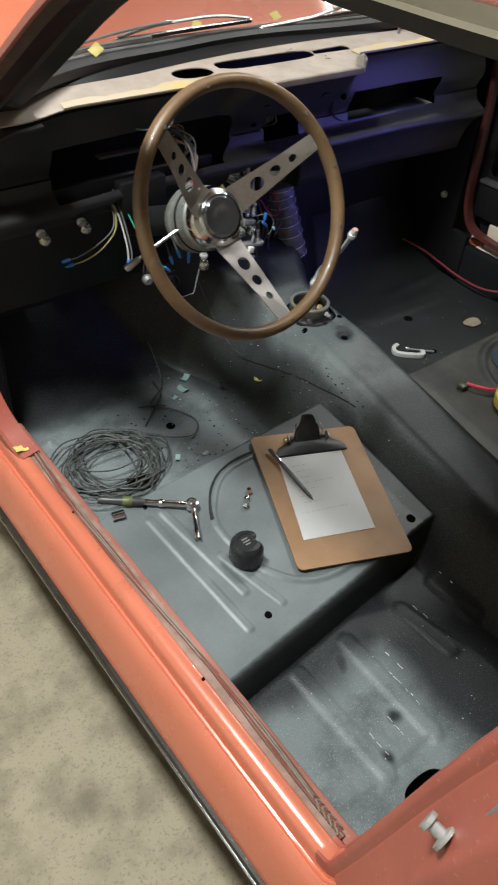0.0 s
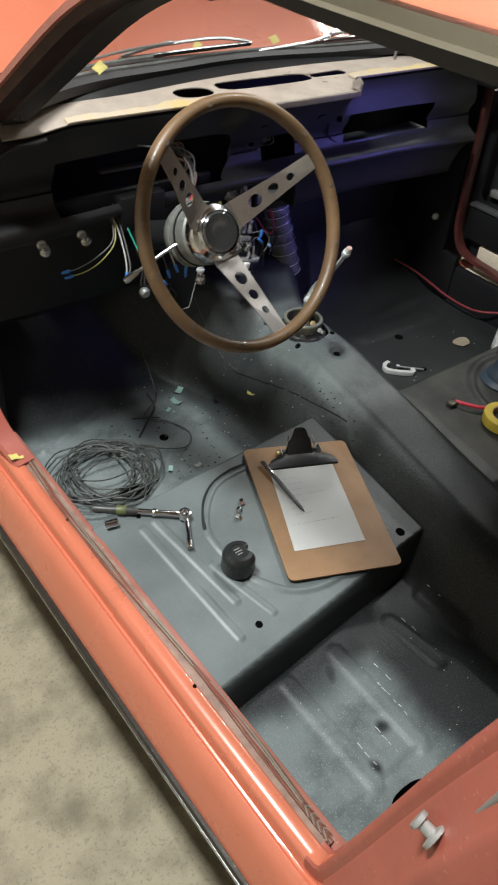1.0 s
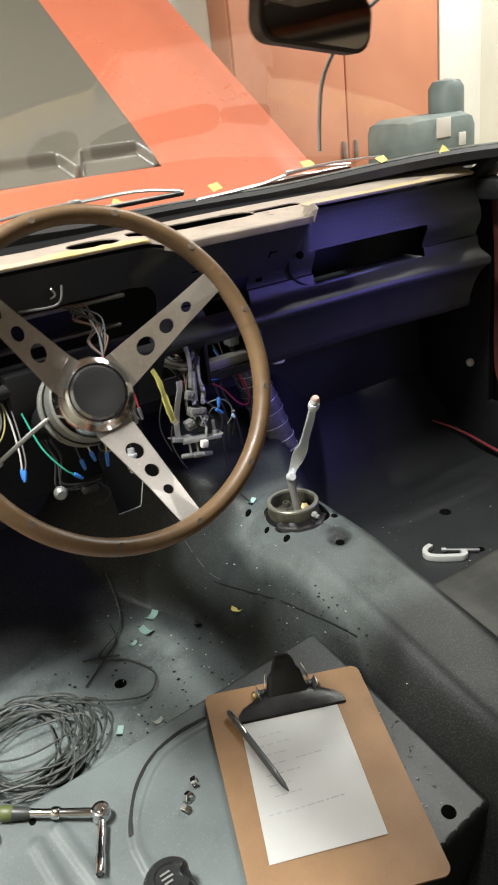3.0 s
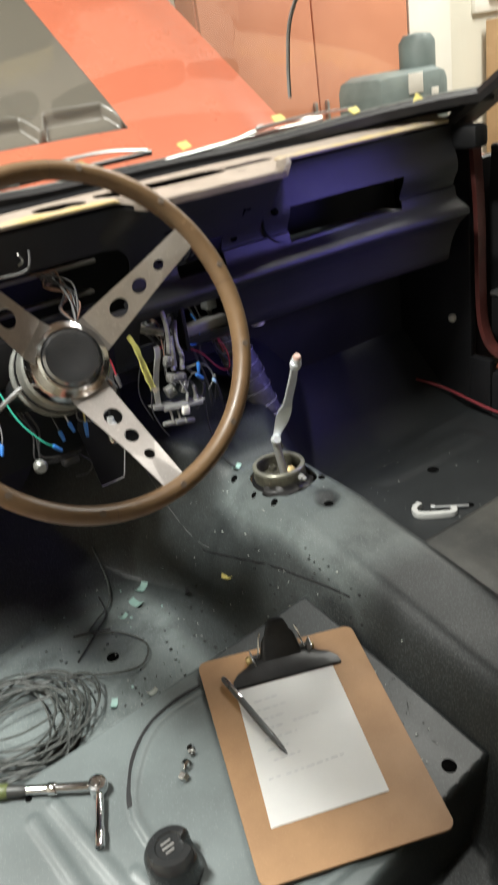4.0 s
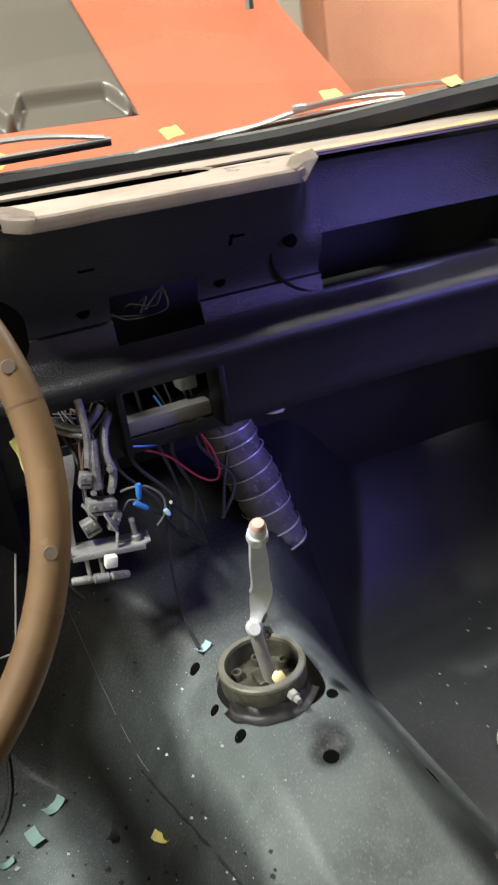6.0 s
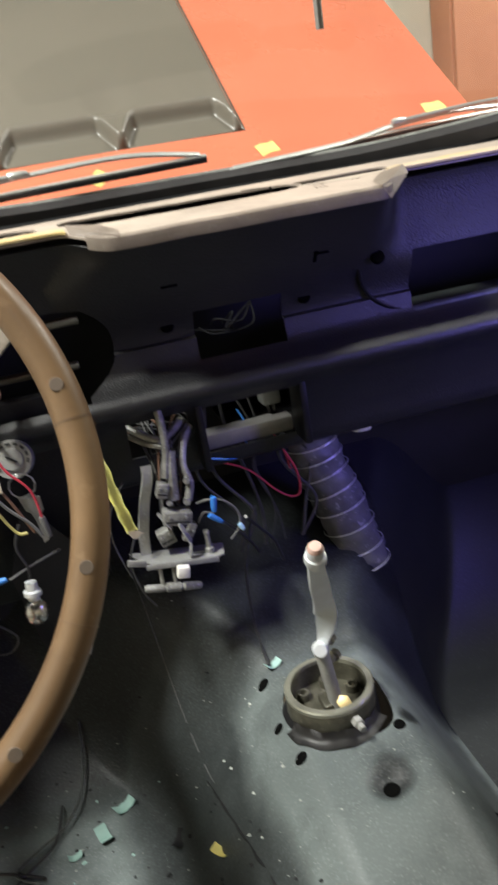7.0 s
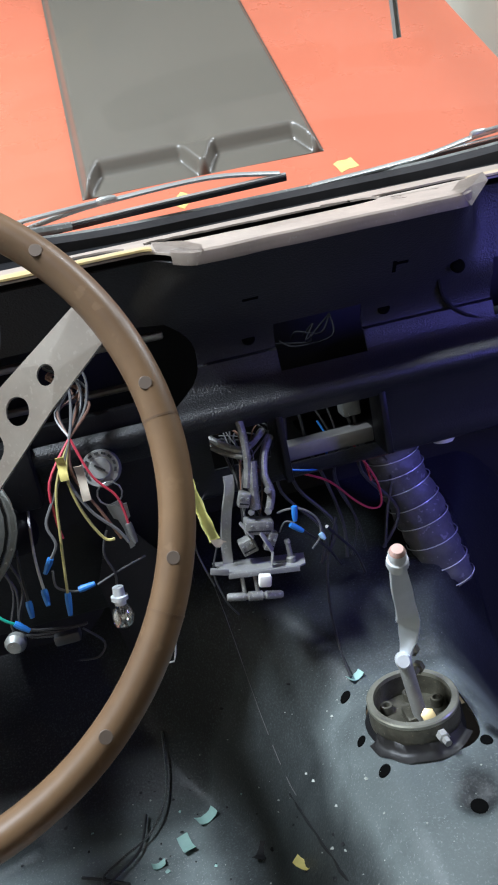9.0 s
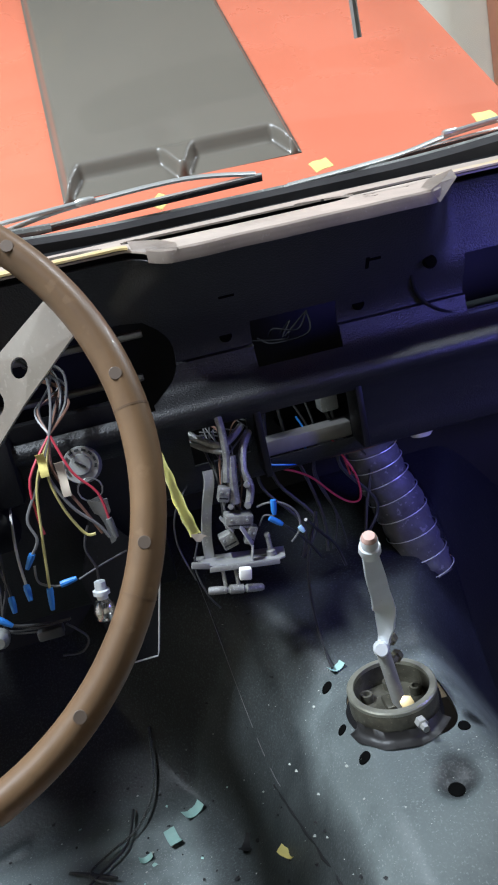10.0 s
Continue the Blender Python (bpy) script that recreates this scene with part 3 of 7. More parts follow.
FLANGE = [(0.706, -0.10), (0.7055, -0.0030), (0.7115, -0.0012), (0.7135, 0.0050), (0.7165, 0.0072), (0.7240, 0.0078), (0.7325, 0.0066), (0.7385, 0.0030), (0.7415, -0.0030), (0.7420, -0.0165), (0.7432, -0.0215), (0.7465, -0.0225), (0.7510, -0.0195), (0.7560, -0.0215), (0.7680, -0.052), (0.7785, -0.088), (0.7835, -0.114), (0.766, -0.13)]

JAMB_PROF = [(0.706, -0.05), (0.7053, 0.0030), (0.7075, 0.0052), (0.7110, 0.0046), (0.7150, 0.0020), (0.7330, 0.0020), (0.7375, 0.0046), (0.7405, 0.0030), (0.7420, -0.0040), (0.7420, -0.05)]


def sill(side, z_up=0.0):
    s0 = (1, 0, 0) if side > 0 else (-1, 0, 0)
    d = 1 if side < 0 else -1
    line = [(0, v, 0.350 + z_up) for v in steps(1.04, 0.10 if side < 0 else -0.2, 30)]
    run = (lambda prof: prof) if side < 0 else (lambda prof: [(-u, v) for u, v in prof])
    sweep_side = (-1, 0, 0)
    whole = line + (TURN_UP[1:] if side < 0 else [])
    part("sill_inner", sweep(bmesh.new(), whole, run(INNER), side=sweep_side), JAMB if side < 0 else BLACK, CAR, "faded red-brown inner sill" if side < 0 else "black inner sill")
    part("rocker_panel", sweep(bmesh.new(), line + (TURN_UP[1:4] if side < 0 else []), run(FLANGE), side=sweep_side), ORANGE, CAR, "glossy copper-orange rocker panel", angle=50)
    if side < 0:
        part("door_jamb", sweep(bmesh.new(), TURN_UP[1:], JAMB_PROF, side=sweep_side), JAMBORANGE, CAR, "copper-orange rear door jamb", angle=50)
        part("lock_pillar", sweep(bmesh.new(), smooth_path(TURN_UP[3:], 2), [(0.7405, -0.010), (0.7450, -0.014), (0.7520, -0.036), (0.7720, -0.050), (0.7780, -0.058), (0.7780, -0.12), (0.7405, -0.12)], side=sweep_side), JAMBORANGE, CAR, "copper-orange lock pillar face", angle=50)
    strip = bmesh.new()
    rows = []
    for v in steps(0.045 if side < 0 else -0.2, 1.0, 90):
        rows.append([strip.verts.new((side * u, v, w + z_up + 0.0016 * noise.noise((u * 90, v * 30, 1)))) for u, w in ((0.692, 0.3520), (0.697, 0.3528), (0.703, 0.3530), (0.709, 0.3530), (0.7140, 0.3540))])
    for a, b in zip(rows, rows[1:]):
        for k in range(4):
            strip.faces.new((a[k], a[k + 1], b[k + 1], b[k]))
    part("seam_strip", strip, SEALER if side < 0 else CREAM, CAR, "grey-brown seam sealer along the sill top")
    trim_prof = [(-u * -side, v + z_up) for u, v in ((-0.7780, 0.2345), (-0.7895, 0.2345), (-0.7922, 0.230), (-0.7912, 0.2195), (-0.784, 0.213), (-0.7780, 0.214))]
    trim_prof = [(abs(u) * side, v) for u, v in trim_prof]
    part("rocker_trim", sweep(bmesh.new(), [(0, v, 0) for v in steps(-0.9, 1.04, 40)], trim_prof, up=(0, 0, 1)), TARNISH, CAR, "dark tarnished metal strip under the rocker", angle=50)
    part("trim_lip", sweep(bmesh.new(), [(0, v, 0) for v in steps(-0.9, 1.04, 40)], [(side * (0.7912 + u), 0.2190 + z_up + v) for u, v in ((-0.001, 0.0015), (0.0016, 0.0015), (0.0022, -0.001), (0.0012, -0.003), (-0.001, -0.003))], up=(0, 0, 1)), CHROME, CAR, "bright lip of the rocker strip", angle=50)


sill(-1)
sill(1, 0.045)
part("lower_rocker", boxed(-0.774, -0.70, -0.9, 1.3, 0.145, 0.215, 0.01), SOOT, CAR, "dark lower rocker edge")
SILLWIRES = [plain("sill_wire_brown", (0.17, 0.085, 0.06), 0.45), plain("sill_wire_red", (0.26, 0.075, 0.055), 0.45), plain("sill_wire_grey", (0.24, 0.21, 0.17), 0.45)]
for i in range(7):
    off = 0.0030 * (i - 3)
    pts = []
    for k in range(30):
        y = 0.045 + k * 0.0315
        spread = 0.55 + 0.45 * math.sin(k * 0.42 + i * 0.9) + 0.5 * ramp(y, 0.6, 0.95)
        drift = 0.004 * math.sin(y * 7.0) - 0.005 * ramp(y, 0.55, 0.75) + 0.006 * ramp(y, 0.80, 0.97)
        pts.append((-0.7005 + off * 0.75 * spread + drift, y, 0.3556 + 0.0012 * math.sin(k * 0.8 + i * 2) + 0.0008 * (i % 3)))
    part("sill_wire", tube(pts, 0.00135, 5, smooth=3), SILLWIRES[i % 3], CAR, "thin old wire lying along the sill")
for k in range(9):
    a, b = 0.045 + 0.006 * k, 0.058 + 0.006 * k
    part("wire_sleeve", tube([(-0.705, a, 0.3575), (-0.699, b, 0.3595), (-0.694, a + 0.008, 0.3575)], 0.0011, 5, smooth=3), SILLWIRES[2 if k % 2 else 0], CAR, "braided sleeve end on the sill wires")
for hx, hy, hz, r in ((-0.7180, 0.334, 0.3582, 0.0028), (-0.7165, 0.745, 0.361, 0.0016), (-0.7175, 0.017, 0.361, 0.0025)):
    part("drilled_hole", drill(hx, hy, hz, r), HOLE, CAR)

# rear door jamb and quarter panel
part("quarter_inner", boxed(-0.675, -0.655, -0.9, -0.085, 0.2, 0.855, 0.004), BLACK, CAR, "black inner quarter panel")
quarter = sweep(bmesh.new(), [(0, v, 0) for v in steps(-0.95, -0.165, 10)], [(-0.775, 0.838), (-0.780, 0.845), (-0.795, 0.828), (-0.812, 0.74), (-0.822, 0.60), (-0.812, 0.42), (-0.79, 0.24), (-0.765, 0.24), (-0.765, 0.7), (-0.770, 0.8)], up=(0, 0, 1))
part("quarter_panel", quarter, ORANGE, CAR, "copper-orange rear quarter panel")
part("quarter_top", sweep(bmesh.new(), [(-0.668, -0.086, 0.868), (-0.674, -0.13, 0.867), (-0.69, -0.20, 0.862), (-0.71, -0.9, 0.850)], [(-0.011, -0.030), (0.011, -0.030), (0.011, 0.0), (0.007, 0.004), (-0.007, 0.004), (-0.011, 0.0)], up=(0, 0, 1)), JAMBORANGE, CAR)
part("quarter_lower", boxed(-0.779, -0.73, -0.9, 0.012, 0.2355, 0.312, 0.012), ORANGE, CAR, "copper-orange lower quarter edge")
part("window_pad", boxed(-0.725, -0.704, -0.130, -0.088, 0.74, 0.80, 0.006), GREYTIN, CAR, "grey-green window stop pad")
part("striker_bolt", lathe([(0, 0), (0.011, 0), (0.011, 0.003), (0.005, 0.004), (0.005, 0.013), (0.008, 0.014), (0.008, 0.018), (0, 0.018)], 16, Matrix.Translation((-0.758, -0.080, 0.692)) @ (along((0, 0, 0), (-0.018, 0.124, 0.025)) @ Matrix.Scale(1.25, 4))), DULLZINC, CAR, "steel door striker bolt")
for rr, off, mm in ((0.0068, 0.0, RUBBER), (0.0050, 0.003, GREYTIN)):
    part("window_gasket", lathe([(0, 0.0), (rr * 0.5, 0.02), (rr, 0.065), (rr, 0.085), (rr * 0.5, 0.13), (0, 0.15)], 12, along((-0.752 - off * 0.6, -0.097 + off, 0.748), (-0.749 - off * 0.6, -0.127 + off, 0.894))), mm, CAR, "dark window slot gasket" if mm is RUBBER else "grey-green felt in the window slot")

DRIPRAIL = material("worn_bright_rail", (0.86, 0.83, 0.77), 0.30, 0.2, (0.74, 0.69, 0.61), 9, 0.8, ((0.85, 0.83, 0.79), 0.62, 0.4), 160, 0.05, 90, 0.08)
PILLAR = material("dark_brown_pillar", (0.036, 0.013, 0.011), 0.45, 0.0, (0.014, 0.008, 0.007), 20, 0.9, ((0.3, 0.2, 0.16), 0.68, 0.3), 200, 0.1, 120, spec=0.3)
# front hinge pillars and kick panels
for s, mat in ((-1, JAMBORANGE), (1, DARKRED)):
    up = 0 if s < 0 else 0.05
    start = [(s * 0.712, 0.93, 0.345)] if s < 0 else [(0.672, -0.1, 0.400), (0.672, 0.5, 0.402), (0.676, 0.80, 0.420)]
    pillar = start + ([(0.684, 0.90, 0.430), (0.688, 0.97, 0.434), (0.688, 1.02, 0.446), (0.688, 1.048, 0.48), (0.686, 1.060, 0.55), (0.684, 1.062, 0.75), (0.665, 1.06, 0.93)] if s > 0 else [(s * 0.716, 0.955, 0.352 + up), (s * 0.722, 1.000, 0.372 + up), (s * 0.730, 1.045, 0.42 + up), (s * 0.736, 1.075, 0.50), (s * 0.738, 1.088, 0.65), (s * 0.735, 1.09, 0.80), (s * 0.715, 1.080, 0.93)])
    part("hinge_pillar", sweep(bmesh.new(), smooth_path(pillar, 4), [(a * (1 if s < 0 else 0.35), b * (1 if s < 0 else 0.7)) for a, b in ((-0.016, -0.02), (0.016, -0.02), (0.016, 0.014), (0.010, 0.02), (-0.010, 0.02), (-0.016, 0.014))], up=(s, 0, 0)), mat, CAR, "copper door hinge pillar edge" if s < 0 else "dusty dark red hinge pillar edge")
    part("kick_panel", boxed(min(s * 0.69, s * 0.672), max(s * 0.69, s * 0.672), 1.10 if s < 0 else 1.08, 1.33, 0.25, 0.95, 0.004), BLACK, CAR, "black kick panel")
    if s > 0:
        part("kick_panel", boxed(0.670, 0.69, 1.025, 1.085, 0.25, 0.425, 0.004), BLACK, CAR, "black kick panel")
    else:
        part("kick_panel", boxed(-0.712, -0.691, 1.065, 1.12, 0.25, 0.86, 0.004), BLACK, CAR, "black kick panel")
    part("fender_inner", boxed(min(s * 0.80, s * 0.70), max(s * 0.80, s * 0.70), 1.115, 1.9, 0.2, 0.86, 0.02), ORANGE, CAR, "copper-orange front fender")
    if s > 0:
        part("pillar_return", boxed(0.695, 0.79, 1.086, 1.112, 0.25, 0.86, 0.003), BLACK, CAR, "black hinge pillar face behind the door")
    # windscreen pillar: rubber channel inside, painted shell outside
    p = ([(-0.622, 1.20, 0.862), (-0.622, 1.075, 0.940)] if s < 0 else [(0.625, 1.075, 0.945)]) + [(s * 0.62, 0.885, 1.060), (s * 0.615, 0.703, 1.176), (s * 0.605, 0.60, 1.228), (s * 0.595, 0.53, 1.25)]
    part("windscreen_pillar", sweep(bmesh.new(), smooth_path(p, 4), [(-0.020, -0.012), (0.018, -0.012), (0.022, 0.0), (0.018, 0.012), (0.008, 0.014), (0.006, 0.006), (-0.006, 0.006), (-0.008, 0.014), (-0.020, 0.012)], up=(0, 0.5, 0.85)), RUBBER, CAR, "dark windscreen pillar with rubber channel")
    q = [(a + s * 0.028, b + 0.004, c + 0.004) for a, b, c in p]
    part("pillar_shell", sweep(bmesh.new(), smooth_path(q, 4), [(-s * u, v) for u, v in ((-0.014, -0.012), (0.030, -0.016), (0.036, -0.004), (0.034, 0.008), (0.022, 0.010), (0.018, 0.003), (0.006, 0.003), (0.002, 0.010), (-0.014, 0.010))], up=(0, 0.5, 0.85)), PILLAR, CAR, "dark brown outer pillar with a rubber channel")
    part("channel_rubber", sweep(bmesh.new(), smooth_path([(a + s * 0.012, b + 0.001, c + 0.006) for a, b, c in q], 4), circle(0.0052, 8), up=(0, 0.5, 0.85)), RUBBER, CAR, "black rubber in the pillar channel")
    part("pillar_trim", sweep(bmesh.new(), smooth_path([(a + s * 0.040, b, c - 0.001) for a, b, c in q], 4), [(-0.0035, -0.005), (0.0035, -0.005), (0.004, 0.003), (0.0, 0.005), (-0.0035, 0.004)], up=(0, 0.5, 0.85)), CREAM if s > 0 else JAMB, CAR, "pale worn pillar drip edge")
    # roof rail: dark weatherstrip, grey drip rail, bright bead
    y0, y1 = -0.95, 0.57
    part("weatherstrip", sweep(bmesh.new(), [(s * (0.617 - 0.03 * ramp(v, 0.2, 0.6)), v, 1.252) for v in steps(y0, y1, 12)], [(-0.014, -0.010), (0.012, -0.010), (0.014, -0.002), (0.012, 0.009), (-0.014, 0.010)], up=(0, 0, 1)), RUBBER, CAR, "black roof-rail weatherstrip")
    part("drip_rail", sweep(bmesh.new(), [(s * (0.643 - 0.03 * ramp(v, 0.2, 0.6)), v, 1.267) for v in steps(y0, y1, 12)], [(-0.013, -0.007), (0.012, -0.007), (0.016, -0.002), (0.016, 0.006), (0.008, 0.004), (-0.013, 0.007)], up=(0, 0, 1)), DRIPRAIL, CAR, "worn bright metal drip rail")
    part("drip_bead", sweep(bmesh.new(), [(s * (0.660 - 0.03 * ramp(v, 0.2, 0.6)), v, 1.273) for v in steps(y0, y1, 12)], [(-0.007, -0.006), (0.004, -0.007), (0.008, -0.002), (0.006, 0.005), (-0.002, 0.008), (-0.009, 0.006)], up=(0, 0, 1)), CHROME, CAR, "bright drip rail bead")


def roof_z(x, y):
    return 1.342 - 0.014 * ramp(abs(x), 0.30, 0.61) - 0.058 * max(0.0, min(1.0, (abs(x) - 0.614) / 0.036)) - 0.062 * ramp(y, 0.15, 0.57) * (1 - 0.85 * ramp(abs(x), 0.40, 0.65))


roof = field(steps(-0.650, 0.650, 180), steps(-0.95, 0.57, 36), roof_z, 0.004)
for v in roof.verts:
    v.co.x *= 1 - 0.046 * ramp(v.co.y, 0.2, 0.6)
part("roof", roof, ORANGE, CAR, "copper-orange steel roof")
part("headliner", field(steps(-0.60, 0.60, 20), steps(-0.95, 0.56, 20), lambda x, y: roof_z(x, y) - 0.035, 0.004), BLACK, CAR, "black bare roof underside")
part("header", sweep(bmesh.new(), [(x, 0.545 + 0.03 * (1 - (x / 0.6) ** 2), 1.236 + 0.006 * (1 - (x / 0.6) ** 2)) for x in steps(-0.60, 0.60, 12)], [(-0.05, -0.012), (0.012, -0.014), (0.016, 0.02), (-0.05, 0.03)], up=(0, 0, 1)), RUBBER, CAR, "dark bare windscreen header")


# cowl, seal and windscreen
def seal_y(x):
    return 1.232 - 0.60 * x * x


def seal_z(x):
    return 0.962 + 0.030 * ramp(abs(x), 0.15, 0.62)


CX = steps(-0.635, 0.635, 48)
part("windscreen_seal", sweep(bmesh.new(), [(x, seal_y(x), seal_z(x)) for x in CX], [(-0.016, -0.012), (0.014, -0.012), (0.016, 0.004), (0.006, 0.011), (-0.006, 0.010), (-0.016, 0.002)], up=(0, 0, 1)), RUBBER, CAR, "black rubber windscreen seal")
part("seal_bead", sweep(bmesh.new(), [(x, seal_y(x) + 0.012, seal_z(x) + 0.011) for x in CX], circle(0.0032, 6), up=(0, 0, 1)), GALV, CAR, "dull metal bead on the seal")


def strip_between(ya, za, yb, zb, xs, rows=6, thick=0.003, holes=()):
    bm = bmesh.new()
    grid = []
    for k in range(rows + 1):
        t = k / rows
        grid.append([bm.verts.new((x, ya(x) * (1 - t) + yb(x) * t, za(x) * (1 - t) + zb(x) * t)) for x in xs])
    for k in range(rows):
        for i in range(len(xs) - 1):
            m = (grid[k][i].co + grid[k + 1][i + 1].co) / 2
            if any(abs((m.x - h[0]) / h[2]) ** h[4] + abs((m.y - h[1]) / h[3]) ** h[4] < 1 for h in holes):
                continue
            bm.faces.new((grid[k][i], grid[k][i + 1], grid[k + 1][i + 1], grid[k + 1][i]))
    bmesh.ops.delete(bm, geom=[v for v in bm.verts if not v.link_faces], context="VERTS")
    trim(bm, holes, lambda x, y, z: Vector((x, y, z)))
    rim = bmesh.ops.extrude_face_region(bm, geom=bm.faces[:])
    bmesh.ops.translate(bm, vec=(0, 0, -thick), verts=[g for g in rim["geom"] if isinstance(g, bmesh.types.BMVert)])
    return bm


def tan_back(x):
    return 1.156 - 0.24 * (x - 0.1) ** 2


def tan_front(x):
    c = ramp(x, -0.175, -0.128) * (1 - ramp(x, 0.124, 0.172))
    return (1.022 + 0.033 * ramp(x, -0.1, 0.15) - 0.03 * ramp(-x, 0.5, 0.62)) * (1 - c) + 0.999 * c


def tan_front_z(x):
    c = ramp(x, -0.175, -0.128) * (1 - ramp(x, 0.124, 0.172))
    return 0.950 * (1 - c) + 0.941 * c


def tan_back_z(x):
    return 0.957 + 0.014 * ramp(abs(x), 0.3, 0.6)


part("windscreen_channel", strip_between(lambda x: tan_back(x) - 0.003, lambda x: tan_back_z(x) - 0.006, seal_y, lambda x: seal_z(x) - 0.004, CX, 4), BLACK, CAR, "black windscreen channel")


VENTS = ((-0.232, 1.083, 0.043, 0.024, 2.4), (-0.045, 1.100, 0.122, 0.021, 4), (0.130, 1.097, 0.046, 0.017, 2.6), (0.060, 1.126, 0.006, 0.006, 2), (0.092, 1.066, 0.005, 0.005, 2))


FX = steps(-0.652, 0.585, 310)
LEFT, RIGHT = [x for x in FX if x < -0.165], [x for x in FX if x > 0.16]


def cut(f, g, t):
    return lambda x: f(x) * (1 - t) + g(x) * t


def stain(x):
    """Share of the dash top's depth that the yellowed primer covers at x."""
    return 0.27 + 0.16 * noise.noise((x * 16, 1.7, 0)) + 0.06 * noise.noise((x * 55, 4.2, 0))


dash_top = part("dash_top", strip_between(tan_front, tan_front_z, tan_back, tan_back_z, FX, 44, 0.002, VENTS), TAN, CAR, "bare tan dash top with defroster slots")
for xs in ([x for x in LEFT if -0.53 < x], RIGHT):
    part("primer_band", strip_between(lambda x: tan_front(x) - 0.002, lambda x: tan_front_z(x) + 0.003, lambda x: cut(tan_front, tan_back, stain(x))(x), lambda x: cut(lambda u: tan_front_z(u) + 0.003, lambda u: tan_back_z(u) + 0.003, stain(x))(x), xs, 4, 0.002), YELLOWED, dash_top, "yellowed primer along the dash edge")
lip = bmesh.new()
lx = steps(-0.150, 0.148, 60)
g = [[lip.verts.new((x, tan_front(x) - d - 0.0006 * noise.noise((x * 40, 0, 0)), tan_front_z(x) - h + 0.0006 * noise.noise((x * 25, 3, 0)))) for x in lx] for d, h in ((0.0, -0.003), (0.004, -0.001), (0.005, 0.005), (0.004, 0.010))]
for a, b in zip(g, g[1:]):
    for i in range(len(lx) - 1):
        lip.faces.new((a[i], a[i + 1], b[i + 1], b[i]))
bmesh.ops.solidify(lip, geom=lip.faces[:], thickness=0.0015)
part("dash_lip", lip, TAN, dash_top, "folded pinkish-tan lip")
for x, s in ((-0.142, -1), (0.142, 1)):
    fold = bmesh.new()
    a = [(x - s * 0.020, 0.9945, 0.944), (x - s * 0.012, 0.9945, 0.931), (x + s * 0.020, 1.022, 0.949), (x + s * 0.022, 1.036, 0.957), (x - s * 0.006, 1.030, 0.953), (x - s * 0.022, 1.012, 0.947)]
    vs = [fold.verts.new(p) for p in a]
    c = fold.verts.new((x - s * 0.002, 1.010, 0.948))
    for i in range(6):
        fold.faces.new((vs[i], vs[(i + 1) % 6], c))
    bmesh.ops.solidify(fold, geom=fold.faces[:], thickness=0.002)
    part("folded_corner", fold, TAN, dash_top, "bent pale corner tab", smooth=False)

# the dash face, with its instrument, radio and glovebox openings
PROF = [(1.004, 0.927), (1.016, 0.915), (1.034, 0.895), (1.050, 0.877), (1.058, 0.868), (1.0655, 0.8595), (1.0705, 0.853), (1.077, 0.843), (1.0805, 0.834), (1.0822, 0.8265), (1.0822, 0.8245), (1.0770, 0.8225), (1.0762, 0.815), (1.0745, 0.807), (1.0710, 0.8000), (1.065, 0.7955), (1.056, 0.790), (1.048, 0.7865), (1.041, 0.782), (1.0395, 0.777), (1.043, 0.771), (1.052, 0.765), (1.064, 0.755), (1.075, 0.740), (1.084, 0.724), (1.091, 0.706), (1.096, 0.690), (1.098, 0.676), (1.105, 0.671)]
DX = sorted(set([round(v, 4) for v in steps(-0.700, 0.60, 162)] + [-0.143, -0.060, 0.035, -0.150, -0.086, -0.072, 0.038, 0.180, 0.455]))


def dash_open(x, z):
    if -0.545 < x < -0.143 and 0.788 < z < 0.880:
        return True
    if -0.060 < x < 0.035 and 0.8000 < z < 0.853:
        return True
    if -0.150 < x < -0.086 and 0.700 < z < 0.757:
        return True
    if -0.072 < x < 0.038 and 0.690 < z < 0.757:
        return True
    if x < -0.20 and z < 0.745:
        return True
    return 0.180 < x < 0.455 and 0.806 < z < 0.866


dash = bmesh.new()
grid = []


def round_end(x, z):
    """Bows the end of the instrument opening, so that its corners are rounded."""
    return -0.034 * min(1.0, abs(z - 0.836) / 0.046) ** 2.6 * (1 - ramp(abs(x + 0.143), 0.004, 0.075)) if 0.77 < z < 0.90 else 0.0


for y, z in PROF:
    k = ramp(z, 0.85, 0.93)
    grid.append([dash.verts.new((x + round_end(x, z), y + (tan_front(x) - 0.999) * k - 0.02 * ramp(abs(x), 0.3, 0.6) * (1 - k) + 0.016 * ramp(-x, 0.635, 0.705) * k, z + (tan_front_z(x) - 0.934) * k - 0.036 * ramp(-x, 0.630, 0.705) * k)) for x in DX])
for j in range(len(PROF) - 1):
    for i in range(len(DX) - 1):
        if not dash_open((DX[i] + DX[i + 1]) / 2, (PROF[j][1] + PROF[j + 1][1]) / 2):
            dash.faces.new((grid[j][i], grid[j][i + 1], grid[j + 1][i + 1], grid[j + 1][i]))
bmesh.ops.delete(dash, geom=[v for v in dash.verts if not v.link_faces], context="VERTS")
bmesh.ops.solidify(dash, geom=dash.faces[:], thickness=0.0022)
VINYL = material("grained_black_dash_vinyl", (0.016, 0.016, 0.018), 0.40, 0.0, (0.010, 0.010, 0.011), 7, 0.8, ((0.05, 0.05, 0.055), 0.66, 0.3), 420, 0.5, 520, 0.08, spec=0.5)
dash_panel = part("dash_panel", dash, VINYL, CAR, "satin black dash panel with empty openings", angle=60)
